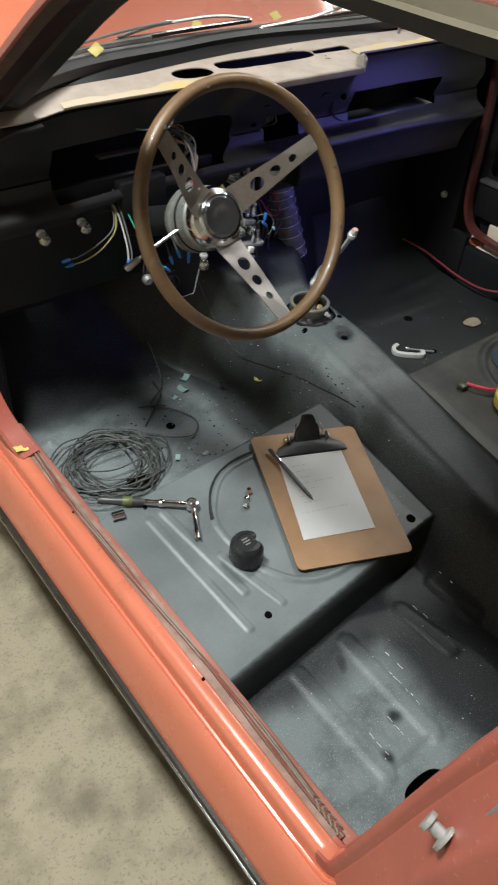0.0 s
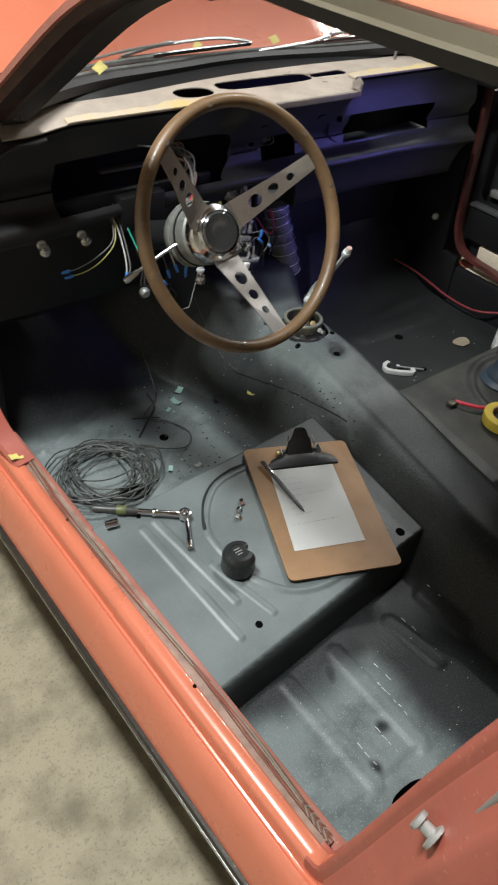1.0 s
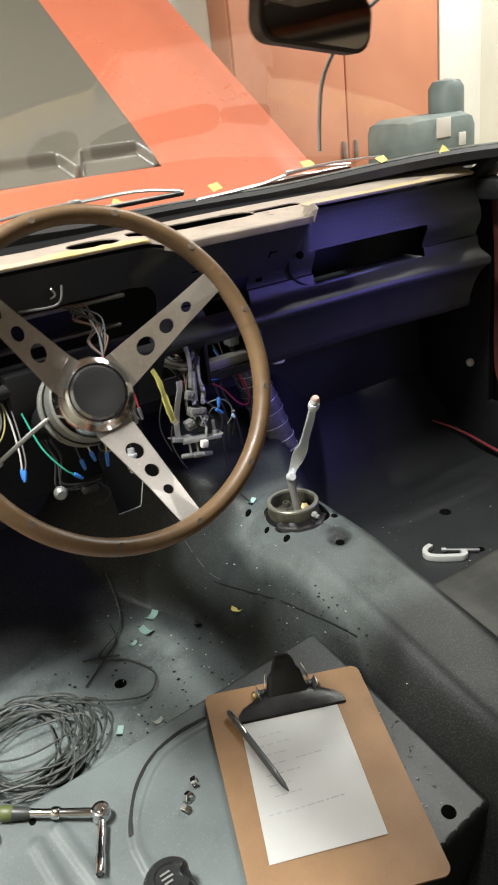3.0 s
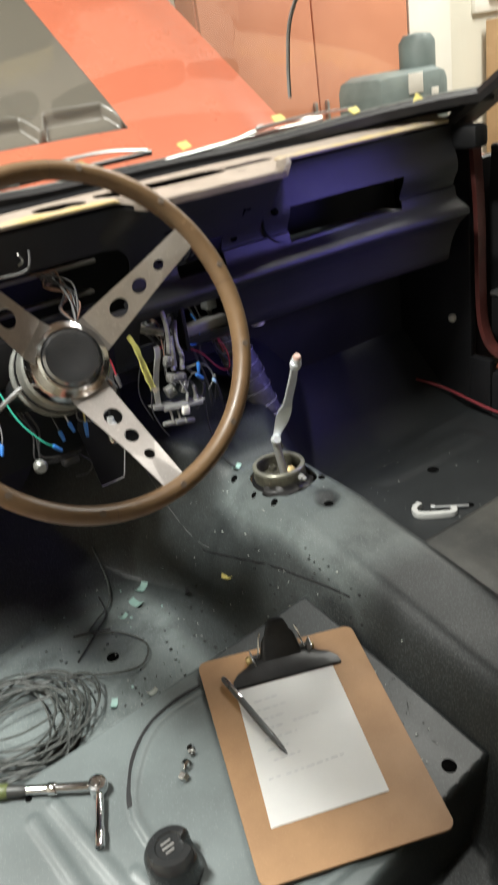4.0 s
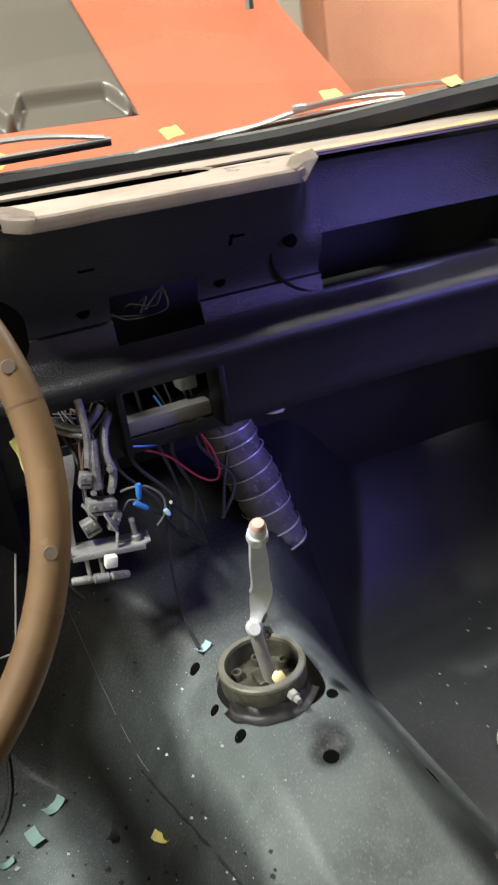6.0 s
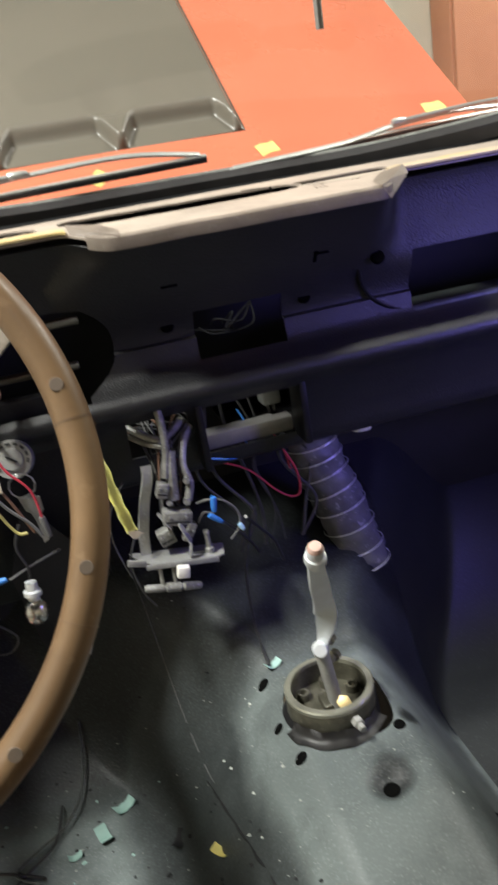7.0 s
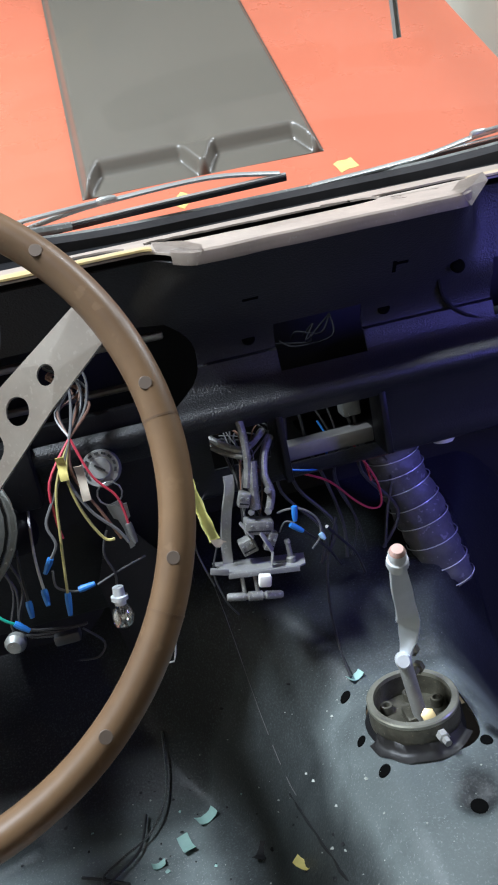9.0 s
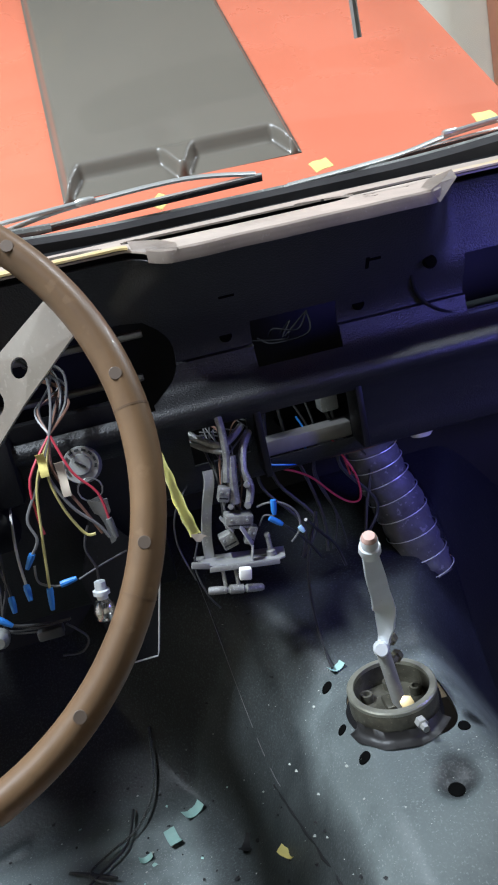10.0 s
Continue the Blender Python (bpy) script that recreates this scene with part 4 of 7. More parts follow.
for x, y, z, r in ((-0.087, 1.0765, 0.8425, 0.0062), (0.060, 1.0765, 0.8425, 0.0062), (0.135, 1.050, 0.872, 0.0065)):
    part("drilled_hole", lathe([(0, 0.001), (r, 0.001), (r * 1.15, 0), (r * 1.15, -0.003)], 14, along((x, y - 0.001, z), (x, y - 0.1, z + 0.055))), HOLE, dash_panel)
# frame round the lower opening and the ashtray rail
part("opening_frame", boxed(-0.078, -0.070, 1.058, 1.098, 0.682, 0.762, 0.002), BLACK, dash_panel)
part("opening_frame", boxed(0.036, 0.044, 1.058, 1.10, 0.686, 0.766, 0.002), BLACK, dash_panel)
part("ashtray_rail", boxed(-0.070, 0.036, 1.10, 1.125, 0.690, 0.708, 0.002), GREYTIN, dash_panel, "grey metal ashtray rail")
part("relay_bracket", boxed(0.008, 0.030, 1.115, 1.14, 0.72, 0.765, 0.003), GALV, dash_panel)
arc = [(0.118 + 0.062 * (1 - math.cos(a)), 0.868 - 0.062 * math.sin(a)) for a in steps(0.0, 1.45, 10)]
part("pressed_edge", tube([(x, 1.0625 + 0.012 * ramp(0.868 - z, 0.0, 0.04), z) for x, z in arc], 0.0022, 6), BLACK, dash_panel, "raised pressing beside the glovebox")
part("glovebox_rail", boxed(0.180, 0.458, 1.07, 1.12, 0.800, 0.807, 0.002), FLOOR, dash_panel)
for x, z, tall in ((-0.082, 0.886, 0.0), (0.066, 0.886, 0.006), (0.072, 0.889, 0.0)):
    c = Vector((x, 1.0445 - 0.9 * (z - 0.884), z))
    part("stamped_slot", boxed(-0.008 + tall, 0.008 - tall, -0.0016 - tall, 0.0016 + tall, 0.0, 0.0012, m=along(c, c + Vector((0, -0.76, -0.65)))), HOLE, dash_panel)
shoulder = field(steps(-0.708, -0.575, 22), steps(0.0, 1.0, 10), lambda x, t: 0.0, 0.003)
for v in shoulder.verts:
    t, drop = v.co.y, 0.036 * ramp(-v.co.x, 0.630, 0.705)
    v.co = (v.co.x, tan_front(v.co.x) - 0.004 + 0.016 * ramp(-v.co.x, 0.635, 0.705) + 0.075 * t, v.co.z + tan_front_z(v.co.x) - 0.0055 - drop - 0.006 * (1 - t) ** 4 + 0.006 * math.sin(math.pi * t))
part("dash_end", shoulder, material("satin_dash_end", (0.028, 0.027, 0.027), 0.30, 0.0, (0.016, 0.016, 0.016), 9, 0.8, ((0.12, 0.12, 0.12), 0.66, 0.3), 300, 0.06, 260), CAR, "rounded satin black dash end", angle=50)
part("dash_end", boxed(0.598, 0.640, 1.00, 1.07, 0.895, 0.940, 0.010), BLACK, CAR, "black dash end bracket")
fw = bmesh.new()
box(fw, -0.69, 0.69, 1.30, 1.32, 0.35, 0.955)
part("firewall", fw, SOOT, CAR, "black firewall", smooth=False)
part("cowl_panel", strip_between(lambda x: seal_y(x) + 0.014, lambda x: seal_z(x) - 0.004, lambda x: 1.36 - 0.25 * x * x, lambda x: 0.945, steps(-0.66, 0.66, 30), 5), ORANGE, CAR, "copper-orange cowl panel")
g = bmesh.new()
vs = []
for t in steps(0, 1, 8):
    vs.append([g.verts.new((x * (1 - 0.06 * t), (seal_y(x) + 0.004) * (1 - t) + (0.575 + 0.03 * (1 - (x / 0.6) ** 2)) * t, (seal_z(x) + 0.006) * (1 - t) + 1.236 * t + 0.02 * math.sin(math.pi * t))) for x in steps(-0.62, 0.62, 20)])
for a, b in zip(vs, vs[1:]):
    for i in range(20):
        g.faces.new((a[i], a[i + 1], b[i + 1], b[i]))
ws = part("windscreen", g, GLASS, CAR, "clear curved windscreen glass")
ws.visible_shadow = False

# raised hood with its dark scooped centre
HOOD = Matrix.Translation((0, 1.40, 0.872)) @ Matrix.Rotation(math.atan(0.72), 4, "X")


def hood_sheet(x0, x1, s0, s1, nx, ns, h, thick):
    bm = field(steps(x0, x1, nx), steps(s0, s1, ns), h, thick)
    bmesh.ops.transform(bm, matrix=HOOD, verts=bm.verts[:])
    return bm


hood = part("hood", hood_sheet(-0.64, 0.575, -0.02, 1.15, 60, 50, lambda x, s: -0.02 * ramp(abs(x + 0.03), 0.45, 0.61) + 0.004 * (1 - ramp(abs(x + 0.03), 0, 0.5)), 0.02), ORANGE, CAR, "raised glossy copper-orange hood")


def scoop(x, s):
    c, s0 = -0.034, 0.250
    e = min(ramp(x, c - 0.199, c - 0.182), 1 - ramp(x, c + 0.182, c + 0.199), ramp(s, s0 - 0.004, s0 + 0.006))
    h = 0.004 + 0.024 * e
    for cx in (c - 0.096, c + 0.096):
        w = 1 - ramp(abs(x - cx) - 0.42 * max(0.0, s0 + 0.055 - s), 0.062, 0.073)
        h -= 0.0235 * w * (1 - ramp(s, s0 + 0.042, s0 + 0.064)) * e
    h -= 0.006 * (1 - ramp(abs(x - c), 0.0, 0.05)) * ramp(s, s0 + 0.05, s0 + 0.07) * (1 - ramp(s, s0 + 0.09, s0 + 0.20))
    return h


part("hood_scoop", hood_sheet(-0.234, 0.166, 0.246, 1.10, 130, 170, scoop, 0.006), STRIPE, hood, "smoky grey-black twin-scoop centre panel", angle=70)


# wipers and masking tape bits on the cowl
def wiper(bow, rubber, clip, root):
    """A chromed arched carrier over a straight rubber blade, with its clip and arm."""
    arm = part("wiper", sweep(bmesh.new(), smooth_path(bow, 5), [(-0.0035, -0.0012), (0.0035, -0.0012), (0.0030, 0.0014), (0.0, 0.0022), (-0.0030, 0.0014)], up=(0, -0.6, 0.8)), WIPERCHROME, CAR, "chromed wiper with arched carrier")
    part("blade", sweep(bmesh.new(), smooth_path(rubber, 6), [(-0.0022, -0.0045), (0.0022, -0.0045), (0.0026, 0.0018), (-0.0026, 0.0018)], up=(0, -0.6, 0.8)), RUBBER, arm, "black rubber blade")
    part("blade_rail", sweep(bmesh.new(), smooth_path([(x, y - 0.001, z + 0.0028) for x, y, z in rubber], 6), [(-0.0020, -0.0010), (0.0020, -0.0010), (0.0020, 0.0012), (-0.0020, 0.0012)], up=(0, -0.6, 0.8)), WIPERCHROME, arm, "bright steel rail on the blade")
    part("arm", tube([clip, ((clip[0] + root[0]) / 2, (clip[1] + root[1]) / 2, (clip[2] + root[2]) / 2 + 0.004), root], 0.0028, 8, smooth=5), WIPERCHROME, arm, "slim chromed arm")
    part("clip", lathe([(0, -0.011), (0.0035, -0.011), (0.0048, -0.007), (0.0042, 0.006), (0.0028, 0.011), (0, 0.011)], 12, along(clip, (clip[0] + 0.1, clip[1], clip[2] + 0.004))), WIPERCHROME, arm)


WIPERCHROME = material("worn_wiper_chrome", (0.55, 0.57, 0.55), 0.34, 0.7, (0.45, 0.46, 0.44), 40, 0.8, ((0.75, 0.76, 0.74), 0.62, 0.4), 300, 0.08, 200)
wiper([(-0.305, 1.226, 0.989), (-0.25, 1.229, 0.998), (-0.195, 1.230, 1.003), (-0.077, 1.230, 1.006), (0.008, 1.229, 0.995)], [(-0.31, 1.226, 0.983), (-0.15, 1.228, 0.987), (0.015, 1.229, 0.990)], (-0.195, 1.228, 1.005), (-0.42, 1.213, 0.985))
wiper([(0.045, 1.231, 0.974), (0.18, 1.232, 0.980), (0.255, 1.232, 0.991), (0.33, 1.230, 0.996), (0.40, 1.215, 0.992)], [(0.040, 1.231, 0.970), (0.22, 1.232, 0.980), (0.40, 1.215, 0.986)], (0.258, 1.230, 0.994), (0.46, 1.19, 0.998))
part("wiper_linkage", tube([(-0.56, 1.09, 0.995), (-0.46, 1.14, 0.995), (-0.36, 1.185, 0.99), (-0.24, 1.215, 0.985)], 0.005, 7, smooth=4), GALV, CAR, "dull wiper linkage rod")
for x, y, z, a in ((0.094, 1.245, 0.990, 0.3), (-0.108, 1.252, 0.988, 0.9), (0.306, 1.235, 1.004, 0.1), (-0.40, 1.135, 1.000, 0.5), (-0.535, 1.06, 1.004, 1.2), (0.42, 1.14, 0.998, 0.2), (0.52, 1.07, 1.0, 0.7)):
    bm = field(steps(-0.013, 0.013, 4), steps(-0.009, 0.009, 3), lambda u, v: 0.004 * noise.noise((u * 60 + x * 9, v * 60, 0)), 0.0006)
    bmesh.ops.transform(bm, matrix=Matrix.Translation((x, y, z)) @ Matrix.Rotation(0.7, 4, "X") @ Matrix.Rotation(a, 4, "Z"), verts=bm.verts[:])
    part("tape_scrap", bm, TAPE, CAR, "scrap of yellow masking tape")


def car_wheel(x, y):
    m = Matrix.Translation((x, y, GROUND + 0.30)) @ Matrix.Rotation(math.pi / 2, 4, "Y")
    w = part("wheel", lathe([(0.19, -0.09), (0.285, -0.095), (0.30, -0.07), (0.30, 0.07), (0.285, 0.095), (0.19, 0.09), (0.19, -0.09)], 40, m), RUBBER, CAR, "black tyre")
    part("rim", lathe([(0, -0.02), (0.06, -0.02), (0.17, 0.02), (0.19, 0.06), (0.19, -0.06), (0, -0.06)], 32, m), STEEL, w)


for wx in (-0.66, 0.66):
    for wy in (1.75, -0.95):
        car_wheel(wx, wy)


# ---- steering wheel and column ----
WC = Vector((-0.380, 0.7118, 0.8628))
tilt = radians(25.2)
WN = Vector((0.0246, -math.cos(tilt), math.sin(tilt))).normalized()
DISH = Vector((-0.0495, -0.882, 0.457))
WU = WN.cross(Vector((0, 0, 1))).normalized()
WV = WU.cross(WN).normalized()
if WV.z < 0:
    WV = -WV


def wp(angle, r, depth):
    a = radians(angle)
    return WC + (WU * math.cos(a) + WV * math.sin(a)) * r + WN * depth


rim = sweep(bmesh.new(), [wp(i * 3, 0.1886, 0) for i in range(120)], [(0.0104 * math.cos(a), 0.0132 * math.sin(a)) for a in steps(0, 2 * math.pi * 15 / 16, 15)], closed=True, up=tuple(WN))
steering = part("steering_wheel", rim, RIM, CAR, "worn wood-look steering wheel rim", angle=80)
for ang in (48, 154.5, -99.5):
    a = radians(ang)
    radial, tang = WU * math.cos(a) + WV * math.sin(a), -WU * math.sin(a) + WV * math.cos(a)
    holes = [ring2d(l, 0, r, 18) for l, r in ((0.083, 0.0108), (0.113, 0.0084), (0.141, 0.0060))]
    sp = plate([(0.022, -0.026), (0.05, -0.0245), (0.09, -0.0205), (0.13, -0.0165), (0.181, -0.0135), (0.181, 0.0135), (0.13, 0.0165), (0.09, 0.0205), (0.05, 0.0245), (0.022, 0.026)], holes, 0.0028)
    for v in sp.verts:
        l, w, t = v.co
        v.co = WC + radial * l + tang * w + DISH * (-0.096 * (1 - min(1, max(0, (l - 0.045) / 0.13))) + t - 0.002)
    part("spoke", sp, SPOKE, steering, "brushed steel spoke with three holes", smooth=False)
M_HUB = Matrix.Translation(WC - DISH * 0.118) @ DISH.to_track_quat("Z", "Y").to_matrix().to_4x4()
hub = part("hub", lathe([(0, 0), (0.050, 0), (0.052, 0.010), (0.047, 0.024), (0.039, 0.029), (0.039, 0.034), (0.0365, 0.036), (0.0365, 0.026)], 36, M_HUB), CHROME, steering, "polished steering hub")
part("horn_cap", lathe([(0.0355, 0.024), (0.0355, 0.034), (0.031, 0.0385), (0.022, 0.0392), (0.015, 0.0375), (0, 0.037)], 36, M_HUB), material("smoked_horn_cap", (0.26, 0.26, 0.27), 0.18, 0.85, (0.18, 0.18, 0.19), 30, 0.6), steering, "smoked metal horn cap")
RIMPLUG = material("dull_rim_plug", (0.15, 0.115, 0.09), 0.5, 0.3)
for k in range(12):
    q = wp(170 + 30 * k, 0.1874, 0.0131)
    part("rim_screw", lathe([(0, 0.0002), (0.0036, 0.0002), (0.0038, 0.0), (0.0038, -0.003)], 14, along(q, q + WN)), RIMPLUG, steering, "flush dull rim plug")
RIMJOINT = material("rim_joint_line", (0.13, 0.078, 0.042), 0.4)
for ang in (176, -151, 100, 40, -20, -75):
    part("rim_joint", sweep(bmesh.new(), [wp(ang - 0.2, 0.1886, 0), wp(ang + 0.2, 0.1886, 0)], [(0.01055 * math.cos(a), 0.01335 * math.sin(a)) for a in steps(0, 2 * math.pi * 15 / 16, 15)], up=tuple(WN)), RIMJOINT, steering)
cb, ce = WC - DISH * 0.115, WC - DISH * 0.115 + Vector((0.0, 0.94, -0.40)) * 0.46
column = part("steering_column", lathe([(0, -0.0), (0.046, 0.0), (0.053, 0.008), (0.055, 0.045), (0.050, 0.075), (0.042, 0.085), (0.026, 0.09), (0.026, 0.46), (0, 0.46)], 28, along(cb, ce)), GALV, CAR, "grey cast column collar and black tube")
part("collar_seam", lathe([(0.0532, 0.0), (0.0562, 0.0), (0.0562, 0.0035), (0.0532, 0.0035)], 28, along(cb + (ce - cb).normalized() * 0.030, ce)), BLACK, column, "dark joint round the collar")
part("collar_rib", lathe([(0.0540, 0.0), (0.0575, 0.001), (0.0575, 0.0075), (0.0540, 0.0085)], 28, along(cb + (ce - cb).normalized() * 0.048, ce)), GALV, column, "raised rib on the collar")
part("column_tube", rod(cb + (ce - cb) * 0.22, ce, 0.0275, 20), BLACK, column)
stalk = part("turn_signal_lever", tube([(-0.405, 0.835, 0.803), (-0.450, 0.845, 0.778), (-0.500, 0.858, 0.745)], 0.0032, 8, smooth=3), STEEL, CAR, "chromed turn signal lever")
part("lever_grip", lathe([(0, 0), (0.0050, 0.002), (0.0066, 0.026), (0.005, 0.031), (0, 0.032)], 12, along((-0.492, 0.856, 0.750), (-0.535, 0.866, 0.722))), STEEL, stalk, "pale lever grip")
part("column_bracket", boxed(-0.425, -0.325, 1.03, 1.06, 0.73, 0.80, 0.006), BLACK, CAR)
part("knee_rail", boxed(-0.708, -0.20, 0.0, 0.012, -0.245, 0.0, 0.005, Matrix.Translation((0, 1.056, 0.805)) @ Matrix.Rotation(radians(12), 4, "X")), BLACK, CAR, "black lower dash rail")


# ---- ignition switch, lamps and wiring under the dash ----
ign = part("ignition_switch", lathe([(0, 0.008), (0.010, 0.008), (0.011, 0.005), (0.018, 0.005), (0.019, 0.0), (0.019, -0.02), (0, -0.02)], 28, along((-0.262, 1.028, 0.758), (-0.262, 0.9, 0.80))), DULLZINC, CAR, "steel ignition switch with an engraved ring")
for k in range(9):
    a = radians(200 - k * 27)
    part("engraved_mark", boxed(-0.0012, 0.0012, -0.0022, 0.0022, 0, 0.0006, m=along((-0.262, 1.0225, 0.760), (-0.262, 0.8945, 0.802)) @ Matrix.Translation((0.0148 * math.cos(a), 0.0148 * math.sin(a), 0.0002)) @ Matrix.Rotation(a, 4, "Z")), BLACKWIRE, ign)
part("key_slot", boxed(-0.001, 0.001, -0.006, 0.006, 0, 0.001, m=along((-0.262, 1.0198, 0.761), (-0.262, 0.89, 0.803)) @ Matrix.Rotation(0.9, 4, "Z")), BLACKWIRE, ign)
keys = part("key_ring", tube([(-0.258 + 0.012 * math.cos(a), 1.006, 0.738 + 0.012 * math.sin(a)) for a in steps(0, 2 * math.pi * 11 / 12, 11)], 0.0009, 6, closed=True), STEEL, CAR, "bunch of keys on a split ring")
for k in range(3):
    part("key", plate([(-0.006, 0), (0.006, 0), (0.006, -0.014), (0.003, -0.017), (0.003, -0.045), (-0.002, -0.047), (-0.003, -0.017), (-0.006, -0.014)], [], 0.0016, Matrix.Translation((-0.258 + 0.004 * k, 1.003 - 0.004 * k, 0.729)) @ Matrix.Rotation(math.pi / 2, 4, "X") @ Matrix.Rotation(0.25 - 0.12 * k, 4, "Z")), STEEL, keys, smooth=False)


def wire(pts, mat, r=0.0013, label="loose hanging wire", end=None, end_len=0.016):
    w = part("wire", tube(pts, r, 6, smooth=5), mat, CAR, label)
    if end:
        a, b = Vector(pts[-1]), Vector(pts[-2])
        d = (a - b).normalized()
        part("crimp", lathe([(0, 0), (0.0030, 0), (0.0034, 0.004), (0.0030, end_len * 0.6), (0.0022, end_len), (0, end_len)], 10, along(a - d * 0.003, a + d)), end, w, "crimped end")
    return w


REDWIRE = plain("faded_red_wire", (0.45, 0.035, 0.06))
J = (-0.280, 1.003, 0.802)
wire([(-0.275, 1.07, 0.86), (-0.272, 1.03, 0.835), J, (-0.303, 0.985, 0.76), (-0.318, 0.975, 0.735), (-0.314, 0.97, 0.715), (-0.324, 0.97, 0.700)], GREYWIRE, 0.0014, end=BLUE)
wire([J, (-0.301, 0.985, 0.765), (-0.309, 0.975, 0.72), (-0.317, 0.968, 0.662)], YELLOW, 0.0014, "pale yellow hanging wire", BLUE, 0.022)
wire([J, (-0.306, 0.985, 0.77), (-0.309, 0.98, 0.735), (-0.308, 0.98, 0.715)], REDWIRE, 0.0014, "red hanging wire")
wire([J, (-0.268, 0.99, 0.765), (-0.250, 0.985, 0.74), (-0.246, 0.982, 0.71)], REDWIRE, 0.0013, "red hanging wire", GREYWIRE, 0.02)
wire([J, (-0.290, 0.99, 0.77), (-0.285, 0.985, 0.735), (-0.272, 0.982, 0.705), (-0.262, 0.98, 0.702)], YELLOW, 0.0015, "yellow hanging wire")
wire([J, (-0.292, 0.992, 0.775), (-0.278, 0.985, 0.735), (-0.258, 0.982, 0.71), (-0.250, 0.98, 0.695)], GREYWIRE, 0.0017)
wire([J, (-0.285, 0.992, 0.77), (-0.268, 0.985, 0.73), (-0.256, 0.982, 0.70)], BROWNWIRE, 0.0015)
wire([(-0.324, 0.97, 0.69), (-0.325, 0.971, 0.672), (-0.310, 0.97, 0.664), (-0.303, 0.97, 0.665)], GREYWIRE, 0.0013, end=BLUE)
wire([(-0.288, 0.97, 0.665), (-0.265, 0.985, 0.667), (-0.24, 1.0, 0.668)], GREYWIRE, 0.001)
wire([(-0.268, 0.985, 0.71), (-0.276, 0.982, 0.69), (-0.271, 0.981, 0.668), (-0.272, 0.981, 0.655)], BLACKWIRE, 0.0013)
for k in range(9):
    r = random.Random(k)
    wire([(-0.30 + 0.012 * k * 0.4, 1.09, 0.868 - 0.003 * k), (-0.285 + r.uniform(-.015, .015), 1.06, 0.86 + r.uniform(-.012, .012)), (-0.262 + r.uniform(-.01, .01), 1.045, 0.842 + r.uniform(-.01, .01)), (-0.270 + r.uniform(-.02, .02), 1.03, 0.822), J],
         (BROWNWIRE, BLACKWIRE, BROWNWIRE, BLACKWIRE, BROWNWIRE, GREYWIRE, BLACKWIRE, BROWNWIRE, BLACKWIRE)[k], 0.0014, "bundled old harness wire")
for dx, mt in ((0.0, TAPE), (0.012, CREAM)):
    ob = part("tape_flag", field(steps(0, 1, 3), steps(0, 1, 6), lambda u, v: 0, 0.0008), mt, CAR, "scrap of wrapping tape on the wires")

    for v in ob.data.vertices:
        u, w, t = v.co
        v.co = (-0.292 + dx * 1.2 + 0.008 * (u - 0.5), 0.988 + t + 0.003 * math.sin(w * 5), 0.790 - dx - (0.022 + dx) * w)


def lamp_bulb(at, to, name="panel_lamp"):
    m = along(at, to)
    base = part(name, lathe([(0, 0), (0.0055, 0), (0.006, 0.008), (0.0085, 0.009), (0.0085, 0.013), (0.006, 0.014), (0.0055, 0.018), (0, 0.018)], 14, m), ZINC, CAR, "small metal lamp holder with a clear bulb")
    part("bulb", lathe([(0.0060, 0.018), (0.0095, 0.022), (0.0115, 0.030), (0.0100, 0.038), (0.005, 0.0425), (0, 0.0435)], 16, m), BULB, base, "clear glass bulb")
    part("filament", tube([m @ Vector(p) for p in ((-0.002, 0, 0.018), (-0.0015, 0, 0.028), (0, 0, 0.030), (0.0015, 0, 0.028), (0.002, 0, 0.018))], 0.0004, 4), WHITEWIRE, base)


lamp_bulb((-0.272, 0.981, 0.652), (-0.276, 0.975, 0.60))
lamp_bulb((-0.580, 1.058, 0.738), (-0.590, 1.0, 0.732), "dash_lamp")
lamp_bulb((-0.499, 1.058, 0.741), (-0.509, 1.0, 0.735), "dash_lamp")
wire([(-0.455, 1.08, 0.79), (-0.440, 1.05, 0.765), (-0.450, 1.02, 0.73), (-0.49, 1.01, 0.708), (-0.535, 1.0, 0.700), (-0.556, 1.0, 0.699)], GREYWIRE, 0.0013, end=BLUE)
wire([(-0.450, 1.08, 0.79), (-0.434, 1.05, 0.76), (-0.446, 1.02, 0.725), (-0.48, 1.01, 0.699), (-0.52, 1.0, 0.690), (-0.550, 1.0, 0.688)], YELLOW, 0.0013, "pale yellow hanging wire", BLUE)
wire([(-0.445, 1.08, 0.79), (-0.432, 1.04, 0.75), (-0.436, 1.0, 0.70), (-0.442, 0.985, 0.672)], WHITEWIRE, 0.0014, end=BLUE)
wire([(-0.415, 1.07, 0.775), (-0.412, 1.03, 0.74), (-0.405, 0.99, 0.695), (-0.385, 0.97, 0.66), (-0.37, 0.97, 0.645)], GREENWIRE, 0.0014, "green hanging wire", BLUE)
wire([(-0.425, 1.07, 0.79), (-0.425, 1.03, 0.74), (-0.432, 0.99, 0.69), (-0.44, 0.98, 0.67)], GREYWIRE, 0.0013, end=BLUE)
wire([(-0.36, 1.06, 0.74), (-0.358, 1.0, 0.70), (-0.355, 0.975, 0.66)], BLACKWIRE, 0.0014, end=BLUE)
wire([(-0.345, 1.06, 0.74), (-0.342, 1.0, 0.70), (-0.338, 0.975, 0.668)], WHITEWIRE, 0.0014, end=BLUE)
wire([(-0.33, 1.08, 0.885), (-0.325, 1.03, 0.90), (-0.335, 1.01, 0.915)], WHITEWIRE, 0.0015)
